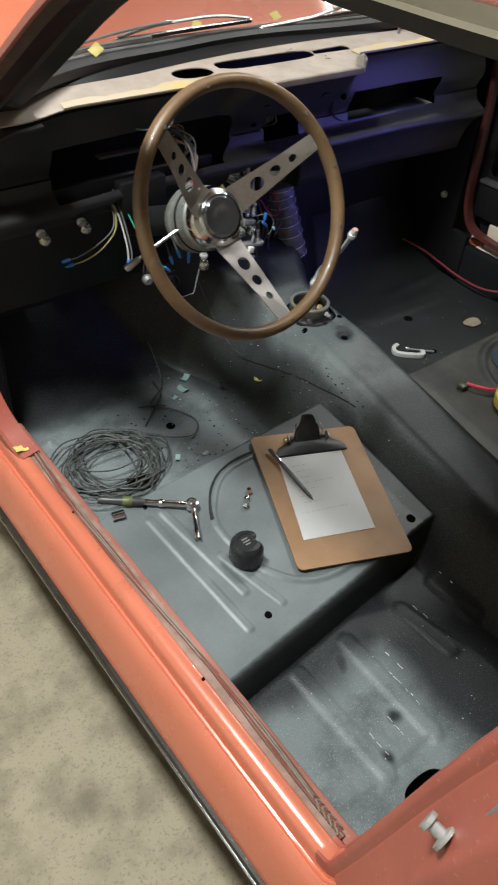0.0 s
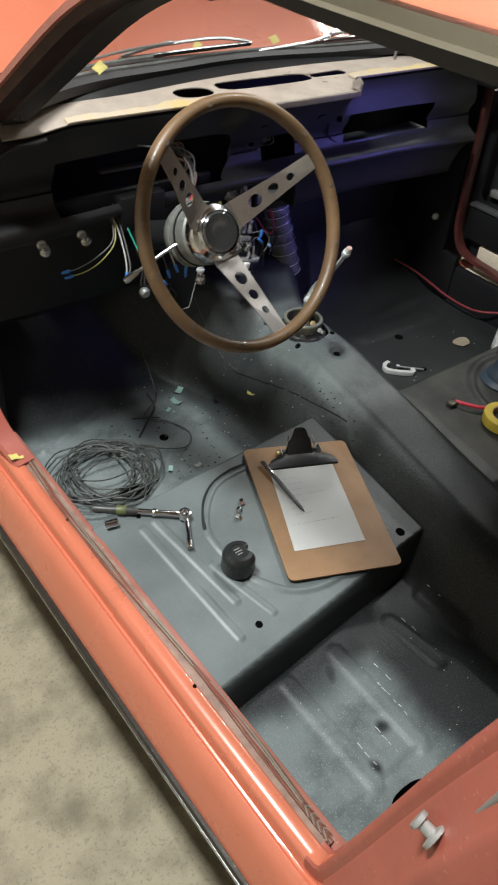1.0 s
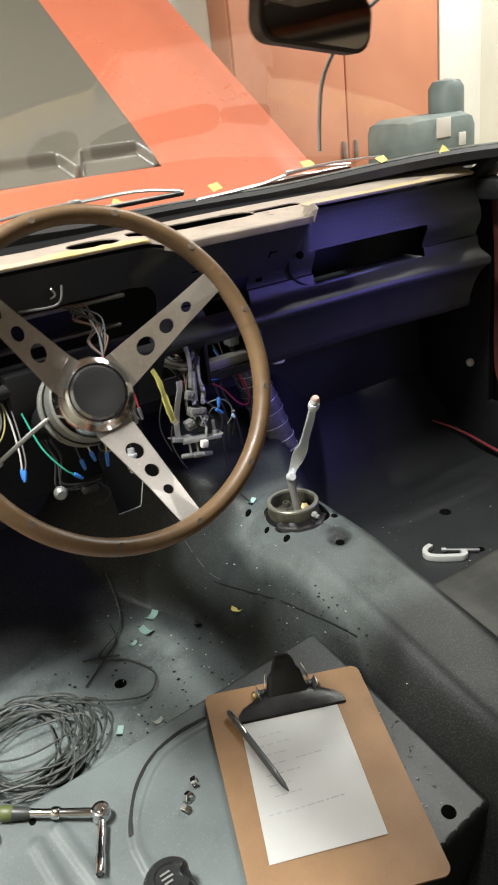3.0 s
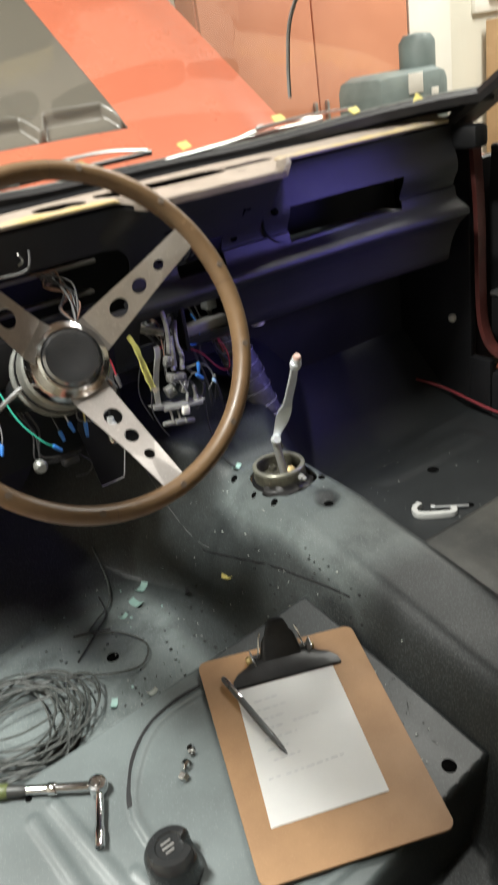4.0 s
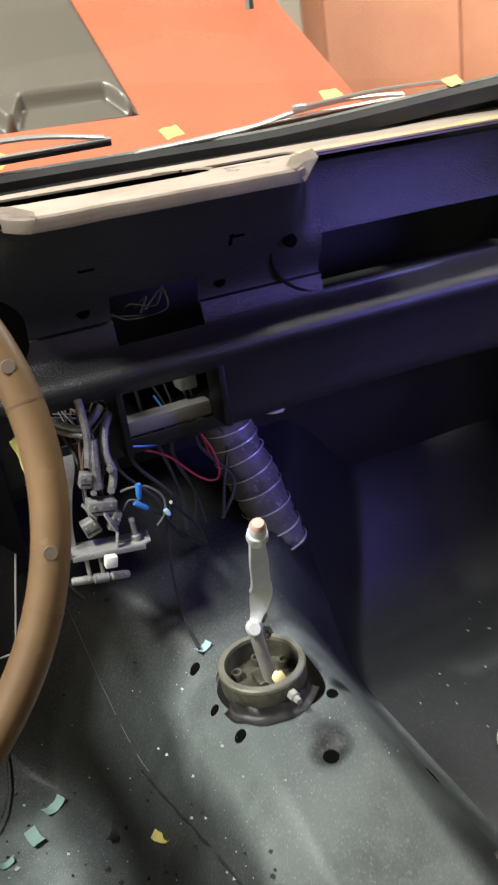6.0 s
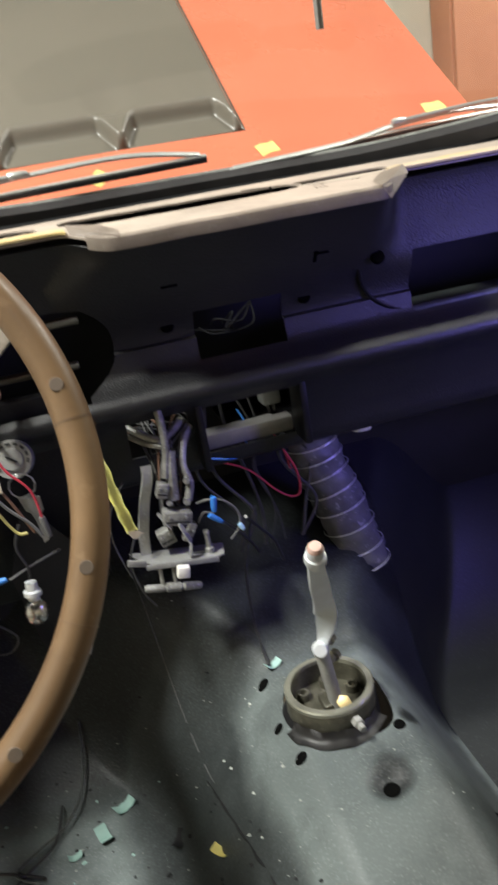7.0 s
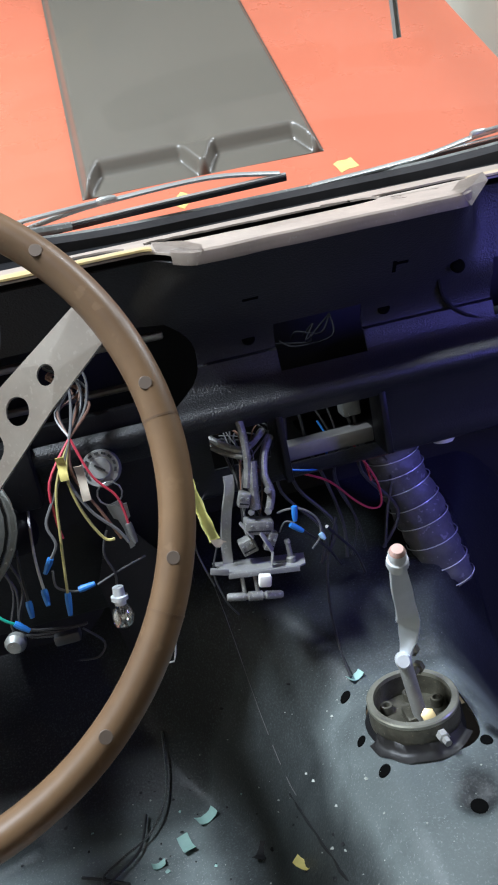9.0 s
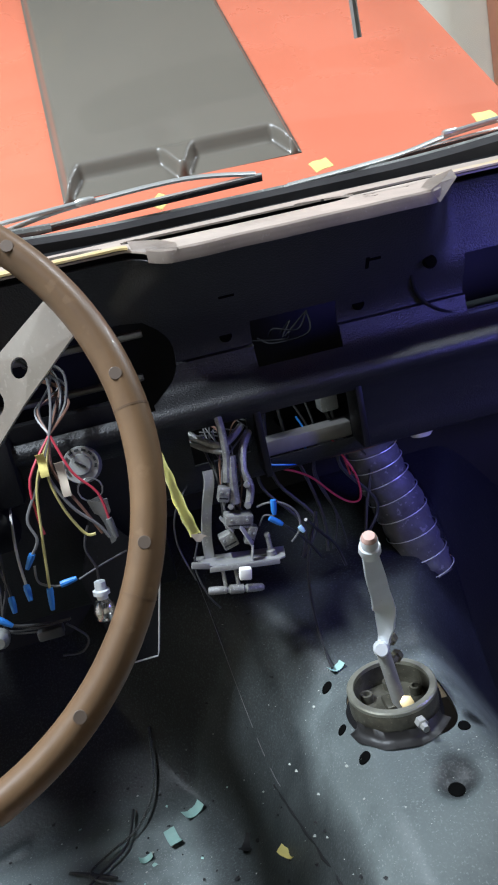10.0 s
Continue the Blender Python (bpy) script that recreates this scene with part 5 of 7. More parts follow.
wire([(-0.40, 1.08, 0.885), (-0.36, 1.035, 0.886), (-0.325, 1.02, 0.89), (-0.315, 1.02, 0.915)], GREYWIRE, 0.0018)
harness = [(-0.36, 1.05, 0.745), (-0.385, 1.04, 0.70), (-0.375, 1.03, 0.655), (-0.383, 1.02, 0.615), (-0.35, 1.02, 0.600), (-0.32, 1.02, 0.598)]
for k in range(4):
    wire([(x + 0.006 * math.sin(k * 2 + i), y, z + 0.004 * math.cos(k + i)) for i, (x, y, z) in enumerate(harness)], BLACKWIRE, 0.0015, "dark drooping harness wire")
part("connector", lathe([(0, 0), (0.010, 0), (0.011, 0.008), (0.007, 0.014), (0, 0.014)], 14, along((-0.387, 1.015, 0.606), (-0.40, 0.9, 0.60))), GALV, CAR, "dull round connector")
part("connector", boxed(-0.352, -0.325, 1.01, 1.025, 0.588, 0.600, 0.003), BLACKWIRE, CAR)
wire([(-0.322, 1.02, 0.597), (-0.305, 1.02, 0.575), (-0.315, 1.02, 0.56), (-0.335, 1.02, 0.562)], BLACKWIRE, 0.0012)
# hanging black cover sheet with a bright worn edge
part("hanging_cover", plate([(-0.285, 0.507), (-0.243, 0.507), (-0.214, 0.62), (-0.27, 0.70), (-0.30, 0.62)], [], 0.002, Matrix.Translation((0, 1.062, 0)) @ Matrix.Rotation(math.pi / 2, 4, "X")), BLACK, CAR, "hanging black cover sheet", smooth=False)
part("worn_edge", tube([(-0.285, 1.0585, 0.5065), (-0.2435, 1.0585, 0.5065), (-0.2405, 1.0585, 0.514), (-0.2135, 1.0585, 0.62)], 0.0010, 6), WHITEWIRE, CAR, "bright worn sheet edge")

# heater control assembly hanging under the dash: a bent plate with a rod below, a slide frame and levers above
GRIME = material("grimy_grey_metal", (0.30, 0.30, 0.285), 0.5, 0.35, (0.13, 0.125, 0.115), 60, 0.9, ((0.50, 0.50, 0.48), 0.60, 0.5), 420, 0.3, 300, 0.12)
TILT = Matrix.Translation((-0.128, 1.03, 0.610)) @ Matrix.Rotation(0.155, 4, "Y")
ctrl = part("control_bracket", plate([(-0.050, 0.016), (-0.036, -0.013), (0.040, -0.013), (0.047, -0.009), (0.051, 0.016)], [rounded(0.016, 0.005, 0.002, 3, 0.022, 0.0)], 0.0018, TILT), DULLZINC, CAR, "dull steel heater control assembly with levers and a cross rod", smooth=False)
part("bent_ear", boxed(-0.055, -0.036, -0.014, -0.011, -0.006, 0.001, 0.0006, TILT @ Matrix.Rotation(0.15, 4, "Y")), DULLZINC, ctrl)
part("front_lip", boxed(-0.036, 0.040, -0.0145, -0.0132, -0.0045, 0.0016, 0.0004, TILT), DULLZINC, ctrl)
ra, rb2 = Vector((-0.171, 1.015, 0.5915)), Vector((-0.112, 1.015, 0.5785))
M_ROD = along(ra, rb2)
part("cross_rod", lathe([(0, 0), (0.0036, 0.0006), (0.0044, 0.003), (0.0044, 0.0195), (0.0036, 0.0205), (0.0036, 0.0225), (0.0052, 0.0235), (0.0052, 0.038), (0.0034, 0.039), (0.0034, 0.041), (0.0046, 0.042), (0.0042, 0.058), (0.0030, 0.0605), (0, 0.0605)], 14, M_ROD), GRIME, ctrl, "stepped cross rod")
for k in (0.020, 0.034):
    q = ra.lerp(rb2, k / 0.0605)
    part("rod_link", rod(q, (q.x + 0.001, 1.022, 0.611), 0.0022, 8), GRIME, ctrl)
part("pull_tab", boxed(-0.0065, 0.0065, -0.005, 0.004, -0.0065, 0.0065, 0.0018, Matrix.Translation((-0.1285, 1.008, 0.604)) @ Matrix.Rotation(0.2, 4, "Y")), WHITE, ctrl, "white square pull tab")
side = sweep(bmesh.new(), smooth_path([(-0.160, 1.040, 0.617), (-0.1575, 1.043, 0.640), (-0.1500, 1.044, 0.672), (-0.1415, 1.044, 0.698), (-0.1400, 1.046, 0.712)], 4), [(-0.0058, -0.0009), (0.0058, -0.0009), (0.0050, 0.0009), (-0.0050, 0.0009)], up=(0.1, -1, 0))
part("side_plate", side, DULLZINC, ctrl, "pale curved side plate", angle=50)
# slide frame and blocks, each with its screws
for c, half, turn in (((-0.121, 1.034, 0.654), (0.0150, 0.009, 0.0075), 0.22), ((-0.130, 1.036, 0.686), (0.0060, 0.006, 0.0080), 0.35), ((-0.136, 1.036, 0.634), (0.0085, 0.007, 0.0085), -0.25), ((-0.112, 1.030, 0.636), (0.0050, 0.006, 0.0105), 0.5)):
    m = Matrix.Translation(c) @ Matrix.Rotation(turn, 4, "Y")
    b = part("switch_block", boxed(-half[0], half[0], -half[1], half[1], -half[2], half[2], 0.0016, m), GRIME, ctrl, "grimy grey switch block")
    for u in (-0.55, 0.55):
        part("block_screw", lathe([(0, 0.0012), (0.0014, 0.001), (0.0019, 0.0), (0.0019, -0.001)], 8, m @ Matrix.Translation((half[0] * u, -half[1], half[2] * 0.3)) @ Matrix.Rotation(math.pi / 2, 4, "X")), STEEL, b)
    part("block_groove", boxed(-half[0] * 0.8, half[0] * 0.8, -half[1] - 0.0006, -half[1] + 0.001, -half[2] * 0.5, -half[2] * 0.32, 0, m), SOOT, b)
for pts, r in (([(-0.117, 1.05, 0.768), (-0.116, 1.045, 0.745), (-0.118, 1.042, 0.720), (-0.124, 1.038, 0.697)], 0.0042), ([(-0.113, 1.045, 0.722), (-0.117, 1.040, 0.700), (-0.120, 1.037, 0.672)], 0.0058),
               ([(-0.086, 1.07, 0.735), (-0.097, 1.055, 0.724), (-0.103, 1.045, 0.704), (-0.100, 1.040, 0.685), (-0.106, 1.036, 0.668)], 0.0045), ([(-0.152, 1.08, 0.748), (-0.138, 1.065, 0.740), (-0.122, 1.055, 0.733), (-0.108, 1.06, 0.735), (-0.092, 1.075, 0.742)], 0.0040),
               ([(-0.150, 1.08, 0.736), (-0.136, 1.06, 0.731), (-0.120, 1.05, 0.726)], 0.0030)):
    part("conduit", tube(pts, r, 9, smooth=4), GRIME, ctrl, "grey taped cable conduit")
for a, b, w in (((-0.121, 1.024, 0.650), (-0.113, 1.020, 0.628), 0.0042), ((-0.113, 1.020, 0.628), (-0.117, 1.020, 0.612), 0.0034), ((-0.140, 1.030, 0.664), (-0.129, 1.026, 0.645), 0.0030)):
    m = along(a, b)
    l = (Vector(b) - Vector(a)).length
    part("lever", boxed(-w, w, -0.0008, 0.0008, 0, l, 0.0006, m), DULLZINC, ctrl, "flat bent lever")
part("post", lathe([(0, 0), (0.0052, 0), (0.0052, 0.006), (0.0030, 0.0075), (0.0028, 0.022), (0.0036, 0.023), (0.0030, 0.026), (0, 0.0265)], 12, along((-0.0945, 1.028, 0.606), (-0.0950, 1.030, 0.64))), GRIME, ctrl, "stepped metal post")
for c, r in (((-0.126, 1.030, 0.672), 0.0032), ((-0.108, 1.032, 0.668), 0.0040), ((-0.104, 1.034, 0.690), 0.0036)):
    part("clamp_nut", lathe([(0, -0.003), (r, -0.003), (r, 0.003), (r * 0.5, 0.0036), (0, 0.0036)], 6, along(c, (c[0], c[1] - 0.1, c[2] + 0.03))), STEEL, ctrl)
for k in range(14):
    r = random.Random(40 + k)
    x = -0.122 + r.uniform(-0.028, 0.040)
    wire([(x + r.uniform(-.03, .03), 1.12, 0.745 + r.uniform(-.02, .01)), (x + r.uniform(-.012, .012), 1.075, 0.732 + r.uniform(-.012, .012)), (-0.116 + r.uniform(-.016, .016), 1.052, 0.706 + r.uniform(-.010, .012)), (-0.120 + r.uniform(-.016, .016), 1.043, 0.668 + r.uniform(-.02, .02))],
         (GREYWIRE, BLACKWIRE, GREYWIRE, BROWNWIRE, BLACKWIRE)[k % 5], r.uniform(0.0007, 0.0014), "tangled grimy wire")
wire([(-0.098, 1.035, 0.662), (-0.088, 1.024, 0.668), (-0.072, 1.022, 0.664), (-0.059, 1.022, 0.648), (-0.060, 1.022, 0.630), (-0.071, 1.022, 0.618)], GREYWIRE, 0.0012)
wire([(-0.100, 1.035, 0.640), (-0.094, 1.024, 0.655), (-0.084, 1.022, 0.652)], GREYWIRE, 0.0009)
for a, b in (((-0.0815, 1.022, 0.671), (-0.0835, 1.022, 0.654)), ((-0.0895, 1.022, 0.652), (-0.0765, 1.022, 0.640))):
    part("crimp", lathe([(0, 0), (0.0030, 0.0005), (0.0034, 0.004), (0.0030, 0.013), (0.0022, 0.017), (0, 0.0172)], 10, along(a, b)), BLUE, CAR, "blue crimp connector")
part("crimp", lathe([(0, 0), (0.0026, 0), (0.0030, 0.004), (0.0018, 0.008), (0, 0.008)], 10, along((-0.0600, 1.020, 0.634), (-0.056, 1.018, 0.626))), plain("pale_blue_crimp", (0.35, 0.55, 0.75)), CAR, "pale blue crimp end")
wire([(-0.0765, 1.022, 0.640), (-0.062, 1.035, 0.620), (-0.045, 1.06, 0.590), (-0.030, 1.09, 0.555)], BLACKWIRE, 0.0017, "black cable to the tunnel")
# yellow cloth tape with a frayed pale end
flag = bmesh.new()
rows = []
for i, p in enumerate(smooth_path([(-0.186, 1.045, 0.745), (-0.1815, 1.034, 0.725), (-0.1785, 1.030, 0.700), (-0.1740, 1.029, 0.675), (-0.1690, 1.029, 0.652)], 5)):
    w = 0.0036 + 0.0020 * ramp(i, 0, 14) + 0.0006 * math.sin(i * 1.3)
    rows.append([flag.verts.new(p + Vector((w * u, 0.0012 * math.sin(i * 0.7 + u * 2), 0.0012 * u))) for u in (-1, -0.3, 0.4, 1)])
for a, b in zip(rows, rows[1:]):
    for k in range(3):
        flag.faces.new((a[k], a[k + 1], b[k + 1], b[k]))
bmesh.ops.solidify(flag, geom=flag.faces[:], thickness=0.0006)
part("yellow_flag", flag, plain("lime_yellow_tape", (0.62, 0.58, 0.16)), CAR, "yellow cloth tape strip", angle=70)
fray = bmesh.new()
vs = [fray.verts.new(p) for p in ((-0.1745, 1.0282, 0.654), (-0.1638, 1.0282, 0.6525), (-0.1570, 1.0275, 0.6475), (-0.1610, 1.0270, 0.6480), (-0.1655, 1.0268, 0.6435), (-0.1700, 1.0270, 0.6450))]
fray.faces.new(vs)
bmesh.ops.solidify(fray, geom=fray.faces[:], thickness=0.0006)
part("tape_end", fray, CREAM, CAR, "frayed pale tape end", smooth=False)
wire([(-0.168, 1.04, 0.64), (-0.178, 1.03, 0.615), (-0.172, 1.02, 0.585), (-0.162, 1.02, 0.565)], BLACKWIRE, 0.0011)
wire([(-0.165, 1.05, 0.70), (-0.185, 1.04, 0.675), (-0.19, 1.04, 0.64), (-0.18, 1.03, 0.60)], BLACKWIRE, 0.0011)
wire([(-0.12, 1.08, 0.695), (-0.089, 1.10, 0.688), (-0.05, 1.11, 0.668), (-0.020, 1.115, 0.648), (0.008, 1.12, 0.614), (0.026, 1.12, 0.600), (0.038, 1.12, 0.604), (0.036, 1.12, 0.635), (0.018, 1.125, 0.676)], REDWIRE, 0.0014, "red wire looping under the dash")
wire([(0.0, 1.13, 0.70), (0.018, 1.13, 0.68), (0.028, 1.13, 0.655), (0.03, 1.12, 0.635)], RED, 0.0013, "dark red wire under the dash")
wire([(-0.07, 1.09, 0.685), (-0.03, 1.10, 0.675), (-0.015, 1.12, 0.70), (-0.02, 1.13, 0.72)], BLUE, 0.0013, "thin blue wire under the dash")
for k in range(7):
    r = random.Random(90 + k)
    x = -0.07 + 0.016 * k
    wire([(x, 1.14, 0.74), (x + r.uniform(-.01, .02), 1.13, 0.69), (x + r.uniform(-.01, .04), 1.14, 0.64), (x + r.uniform(0, .05), 1.13, 0.585), (x + r.uniform(0, .04), 1.12, 0.545)], BLACKWIRE, r.uniform(0.0012, 0.0024), "black wire hanging under the dash")
wire([(-0.02, 1.12, 0.60), (-0.045, 1.09, 0.56), (-0.055, 1.07, 0.52), (-0.058, 1.04, 0.478), (-0.06, 0.995, 0.470)], BLACKWIRE, 0.0018, "black wire over the tunnel")
wire([(-0.05, 1.03, 0.635), (-0.03, 1.06, 0.60), (-0.01, 1.09, 0.565), (0.0, 1.10, 0.53)], BLACKWIRE, 0.002, "black cable to the tunnel")
DIMWIRE = material("dusty_dark_wire", (0.016, 0.016, 0.018), 0.9, spec=0.0)
for k in range(4):
    r = random.Random(140 + k)
    wire([(-0.055 + 0.014 * k, 1.16, 0.815), (-0.04 + r.uniform(-.02, .04), 1.13, 0.82 + r.uniform(-.01, .015)), (0.0 + r.uniform(-.02, .02), 1.12, 0.822 + r.uniform(-.01, .01)), (0.02, 1.15, 0.835)], DIMWIRE, 0.0010, "wire behind the radio opening")
part("cluster_brace", boxed(-0.40, -0.17, 1.14, 1.16, 0.85, 0.857, 0.002), GREYTIN, CAR)
part("cluster_brace", boxed(-0.40, -0.18, 1.15, 1.17, 0.80, 0.806, 0.002), GREYTIN, CAR)

# ribbed heater duct and vent knob
path = smooth_path([(0.068, 1.165, 0.672), (0.078, 1.162, 0.62), (0.098, 1.150, 0.55), (0.117, 1.138, 0.468)], 12)
duct = bmesh.new()
rings = []
for i, p in enumerate(path):
    r = 0.0318 + 0.0009 * math.sin(i * math.pi / 2) + 0.0012 * noise.noise((i * 0.7, 0, 0))
    t = (path[min(i + 1, len(path) - 1)] - path[max(i - 1, 0)]).normalized()
    s = t.cross(Vector((0, 1, 0))).normalized()
    o = s.cross(t)
    rings.append([duct.verts.new(p + (s * math.cos(a) + o * math.sin(a)) * (r + 0.0055 * noise.noise((math.cos(a) * 2.5, i * 0.8, math.sin(a) * 2.5)))) for a in steps(0, 2 * math.pi * 19 / 20, 19)])
for a, b in zip(rings, rings[1:]):
    for j in range(20):
        duct.faces.new((a[j], a[(j + 1) % 20], b[(j + 1) % 20], b[j]))
duct_ob = part("heater_duct", duct, FOIL, CAR, "crinkled ribbed grey heater duct hose", angle=70)
for i in range(3, len(path), 4):
    t = (path[min(i + 1, len(path) - 1)] - path[i - 1]).normalized()
    s = t.cross(Vector((0, 1, 0))).normalized()
    o = s.cross(t)
    part("hoop", tube([path[i] + (s * math.cos(a) + o * math.sin(a)) * 0.0342 for a in steps(0, 2 * math.pi * 23 / 24, 23)], 0.0007, 5, closed=True), ZINC, duct_ob)
part("vent_knob", lathe([(0, 0), (0.017, 0), (0.0165, 0.018), (0.012, 0.024), (0, 0.024)], 18, along((0.138, 1.158, 0.671), (0.136, 1.150, 0.60))), WHITE, CAR, "white plastic vent knob")
part("dash_underside", boxed(-0.02, 0.55, 1.11, 1.30, 0.668, 0.674, 0.002), BLACK, CAR)
part("wiring_trough", tube([(-0.03, 1.13, 0.668), (0.06, 1.13, 0.664), (0.2, 1.14, 0.672), (0.45, 1.15, 0.68)], 0.006, 8, smooth=4), BROWNWIRE, CAR, "brown taped loom under the dash")
part("kick_connector", lathe([(0, 0), (0.009, 0), (0.010, 0.006), (0.006, 0.012), (0, 0.013)], 14, along((0.671, 1.132, 0.511), (0.60, 1.10, 0.511))), WHITEWIRE, CAR, "grey-white kick panel connector")

# ---- shifter ----
SC = Vector((-0.017, 0.921, 0.0))
zt = tunnel_top(0.918)
RIMSTEEL = material("worn_olive_steel", (0.34, 0.335, 0.275), 0.36, 0.6, (0.22, 0.215, 0.17), 30, 0.8, ((0.5, 0.5, 0.45), 0.63, 0.4), 300, 0.05, 240)
gear = part("shifter", lathe([(0.0385, zt + 0.0268), (0.0445, zt + 0.0268), (0.0452, zt + 0.0255), (0.0452, zt - 0.004), (0.043, zt - 0.012), (0.0385, zt - 0.012), (0.0385, zt + 0.0268)], 56, Matrix.Translation(SC)), RUSTY, CAR, "oily round shifter housing with a bare steel lever", angle=40)
part("housing_rim", lathe([(0.0382, zt + 0.0240), (0.0386, zt + 0.0282), (0.0442, zt + 0.0282), (0.0455, zt + 0.0268), (0.0455, zt + 0.0235)], 56, Matrix.Translation(SC)), RIMSTEEL, gear, "bright worn housing rim")
part("housing_floor", lathe([(0, zt + 0.002), (0.0386, zt + 0.002)], 28, Matrix.Translation(SC)), RUSTY, gear)
for k in range(6):
    a = radians(k * 60 + 20)
    q = SC + Vector((0.0295 * math.cos(a), 0.0295 * math.sin(a), zt + 0.002))
    part("socket_bolt", lathe([(0, 0.003), (0.0032, 0.003), (0.0038, 0.0085), (0.0062, 0.0085), (0.0068, 0.0065), (0.0068, 0)], 14, Matrix.Translation(q)), RUSTY, gear)
part("pivot_block", boxed(-0.028, -0.006, 0.907, 0.931, zt + 0.001, zt + 0.012, 0.003), RUSTY, gear)
part("lever_stub", tube([(-0.013, 0.912, zt + 0.004), (-0.018, 0.914, 0.505), (-0.022, 0.913, 0.536)], 0.0070, 12, smooth=4), DULLZINC, gear, "round steel lever stub")
for q in ((-0.004, 0.932, 0.530), (-0.002, 0.930, 0.510)):
    part("lever_bolt", lathe([(0, 0), (0.0065, 0), (0.0065, 0.006), (0.004, 0.007), (0.004, 0.016), (0, 0.017)], 6, along(q, (q[0] - 0.10, q[1] - 0.10, q[2] + 0.01))), RUSTY, gear, "dark pinch bolt through the stub")
part("stub_nut", lathe([(0, 0.008), (0.006, 0.008), (0.0078, 0.005), (0.0078, -0.004), (0.006, -0.006), (0, -0.006)], 18, along((-0.0235, 0.909, 0.537), (-0.035, 0.86, 0.56))), ZINC, gear, "bright round nut at the lever joint")
blade = bmesh.new()
bp = smooth_path([(-0.019, 0.918, 0.530), (-0.019, 0.902, 0.560), (-0.023, 0.876, 0.594), (-0.033, 0.842, 0.638), (-0.042, 0.815, 0.675), (-0.047, 0.799, 0.702)], 6)
br = []
for i, p in enumerate(bp):
    k = i / (len(bp) - 1)
    t = (bp[min(i + 1, len(bp) - 1)] - bp[max(i - 1, 0)]).normalized()
    turn = radians(62 - 66 * ramp(k, 0.36, 0.54))
    s = t.cross(Vector((-math.sin(turn), -math.cos(turn), -0.35))).normalized()
    o = s.cross(t)
    w = 0.0060 + 0.0042 * ramp(k, 0.10, 0.34) - 0.0018 * ramp(k, 0.44, 0.62) - 0.0022 * ramp(k, 0.70, 1.0)
    br.append([blade.verts.new(p + s * a * w + o * b) for a, b in ((-1, -0.0017), (1, -0.0017), (1.05, 0), (1, 0.0017), (-1, 0.0017), (-1.05, 0))])
for a, b in zip(br, br[1:]):
    for j in range(6):
        blade.faces.new((a[j], a[(j + 1) % 6], b[(j + 1) % 6], b[j]))
blade.faces.new(br[0])
blade.faces.new(br[-1][::-1])
part("lever_blade", blade, ZINC, gear, "flat bare steel lever blade", angle=18)
knob = part("knob", lathe([(0, 0), (0.0070, 0), (0.0088, 0.006), (0.0082, 0.012), (0.0068, 0.013), (0.0068, 0.020), (0.0048, 0.025), (0, 0.026)], 18, along((-0.047, 0.799, 0.699), (-0.049, 0.784, 0.727))), ZINC, gear, "threaded steel lever end")
part("knob_tip", lathe([(0, 0.0262), (0.0046, 0.0255), (0.0062, 0.0225), (0.0064, 0.0215)], 14, along((-0.047, 0.799, 0.699), (-0.049, 0.784, 0.727))), plain("pinkish_worn_tip", (0.50, 0.33, 0.28), 0.5), gear, "coppery worn tip")
part("clamp_bolt", lathe([(0, 0), (0.0058, 0), (0.0058, 0.007), (0.0038, 0.008), (0.0038, 0.014), (0, 0.014)], 6, along((-0.007, 0.876, zt + 0.014), (0.001, 0.80, zt + 0.008))), DULLZINC, gear, "steel clamp bolt through the housing")
part("clamp_bolt", lathe([(0, -0.010), (0.0050, -0.010), (0.0050, 0), (0.0072, 0), (0.0072, 0.006), (0, 0.0072)], 6, along((-0.010, 0.896, zt + 0.020), (-0.020, 0.875, zt + 0.045))), BRASS, gear, "brass clamp bolt")
# torn boot remains and cut opening round the housing
boot = bmesh.new()
prev = None
loops = []
for rr, dz, jag in ((0.0450, 0.001, 0.0), (0.0475, -0.002, 0.003), (0.050, -0.006, 0.006)):
    loops.append([boot.verts.new((SC.x + 1.0 * (rr + jag * noise.noise((math.cos(a) * 2, math.sin(a) * 2, rr * 40))) * math.cos(a), SC.y + 1.0 * (rr + jag * noise.noise((math.sin(a) * 2, math.cos(a) * 2, 5))) * math.sin(a), pan_height(SC.x, SC.y + rr * math.sin(a)) + 0.004 + dz)) for a in steps(0, 2 * math.pi * 35 / 36, 35)])
for a, b in zip(loops, loops[1:]):
    for i in range(36):
        boot.faces.new((a[i], a[(i + 1) % 36], b[(i + 1) % 36], b[i]))
part("torn_boot", boot, BLACK, CAR, "torn black rubber shifter boot")
flap = bmesh.new()
rows = []
for rr, dz in ((0.0462, 0.012), (0.0480, 0.0045), (0.0525, 0.0024), (0.0575, 0.0010)):
    rows.append([flap.verts.new((SC.x + (rr + 0.003 * noise.noise((a * 3, rr * 60, 2))) * math.cos(a), SC.y + (rr + 0.003 * noise.noise((a * 3, rr * 60, 7))) * math.sin(a), pan_height(SC.x, SC.y - 0.05) + dz + 0.0018 * noise.noise((a * 4, rr * 80, 1)))) for a in steps(radians(196), radians(322), 26)])
for a, b in zip(rows, rows[1:]):
    for i in range(26):
        flap.faces.new((a[i], a[i + 1], b[i + 1], b[i]))
bmesh.ops.solidify(flap, geom=flap.faces[:], thickness=0.0012)
part("torn_flap", flap, material("brownish_torn_lining", (0.034, 0.032, 0.032), 0.42), CAR, "torn dark boot lining curled round the housing", angle=60)


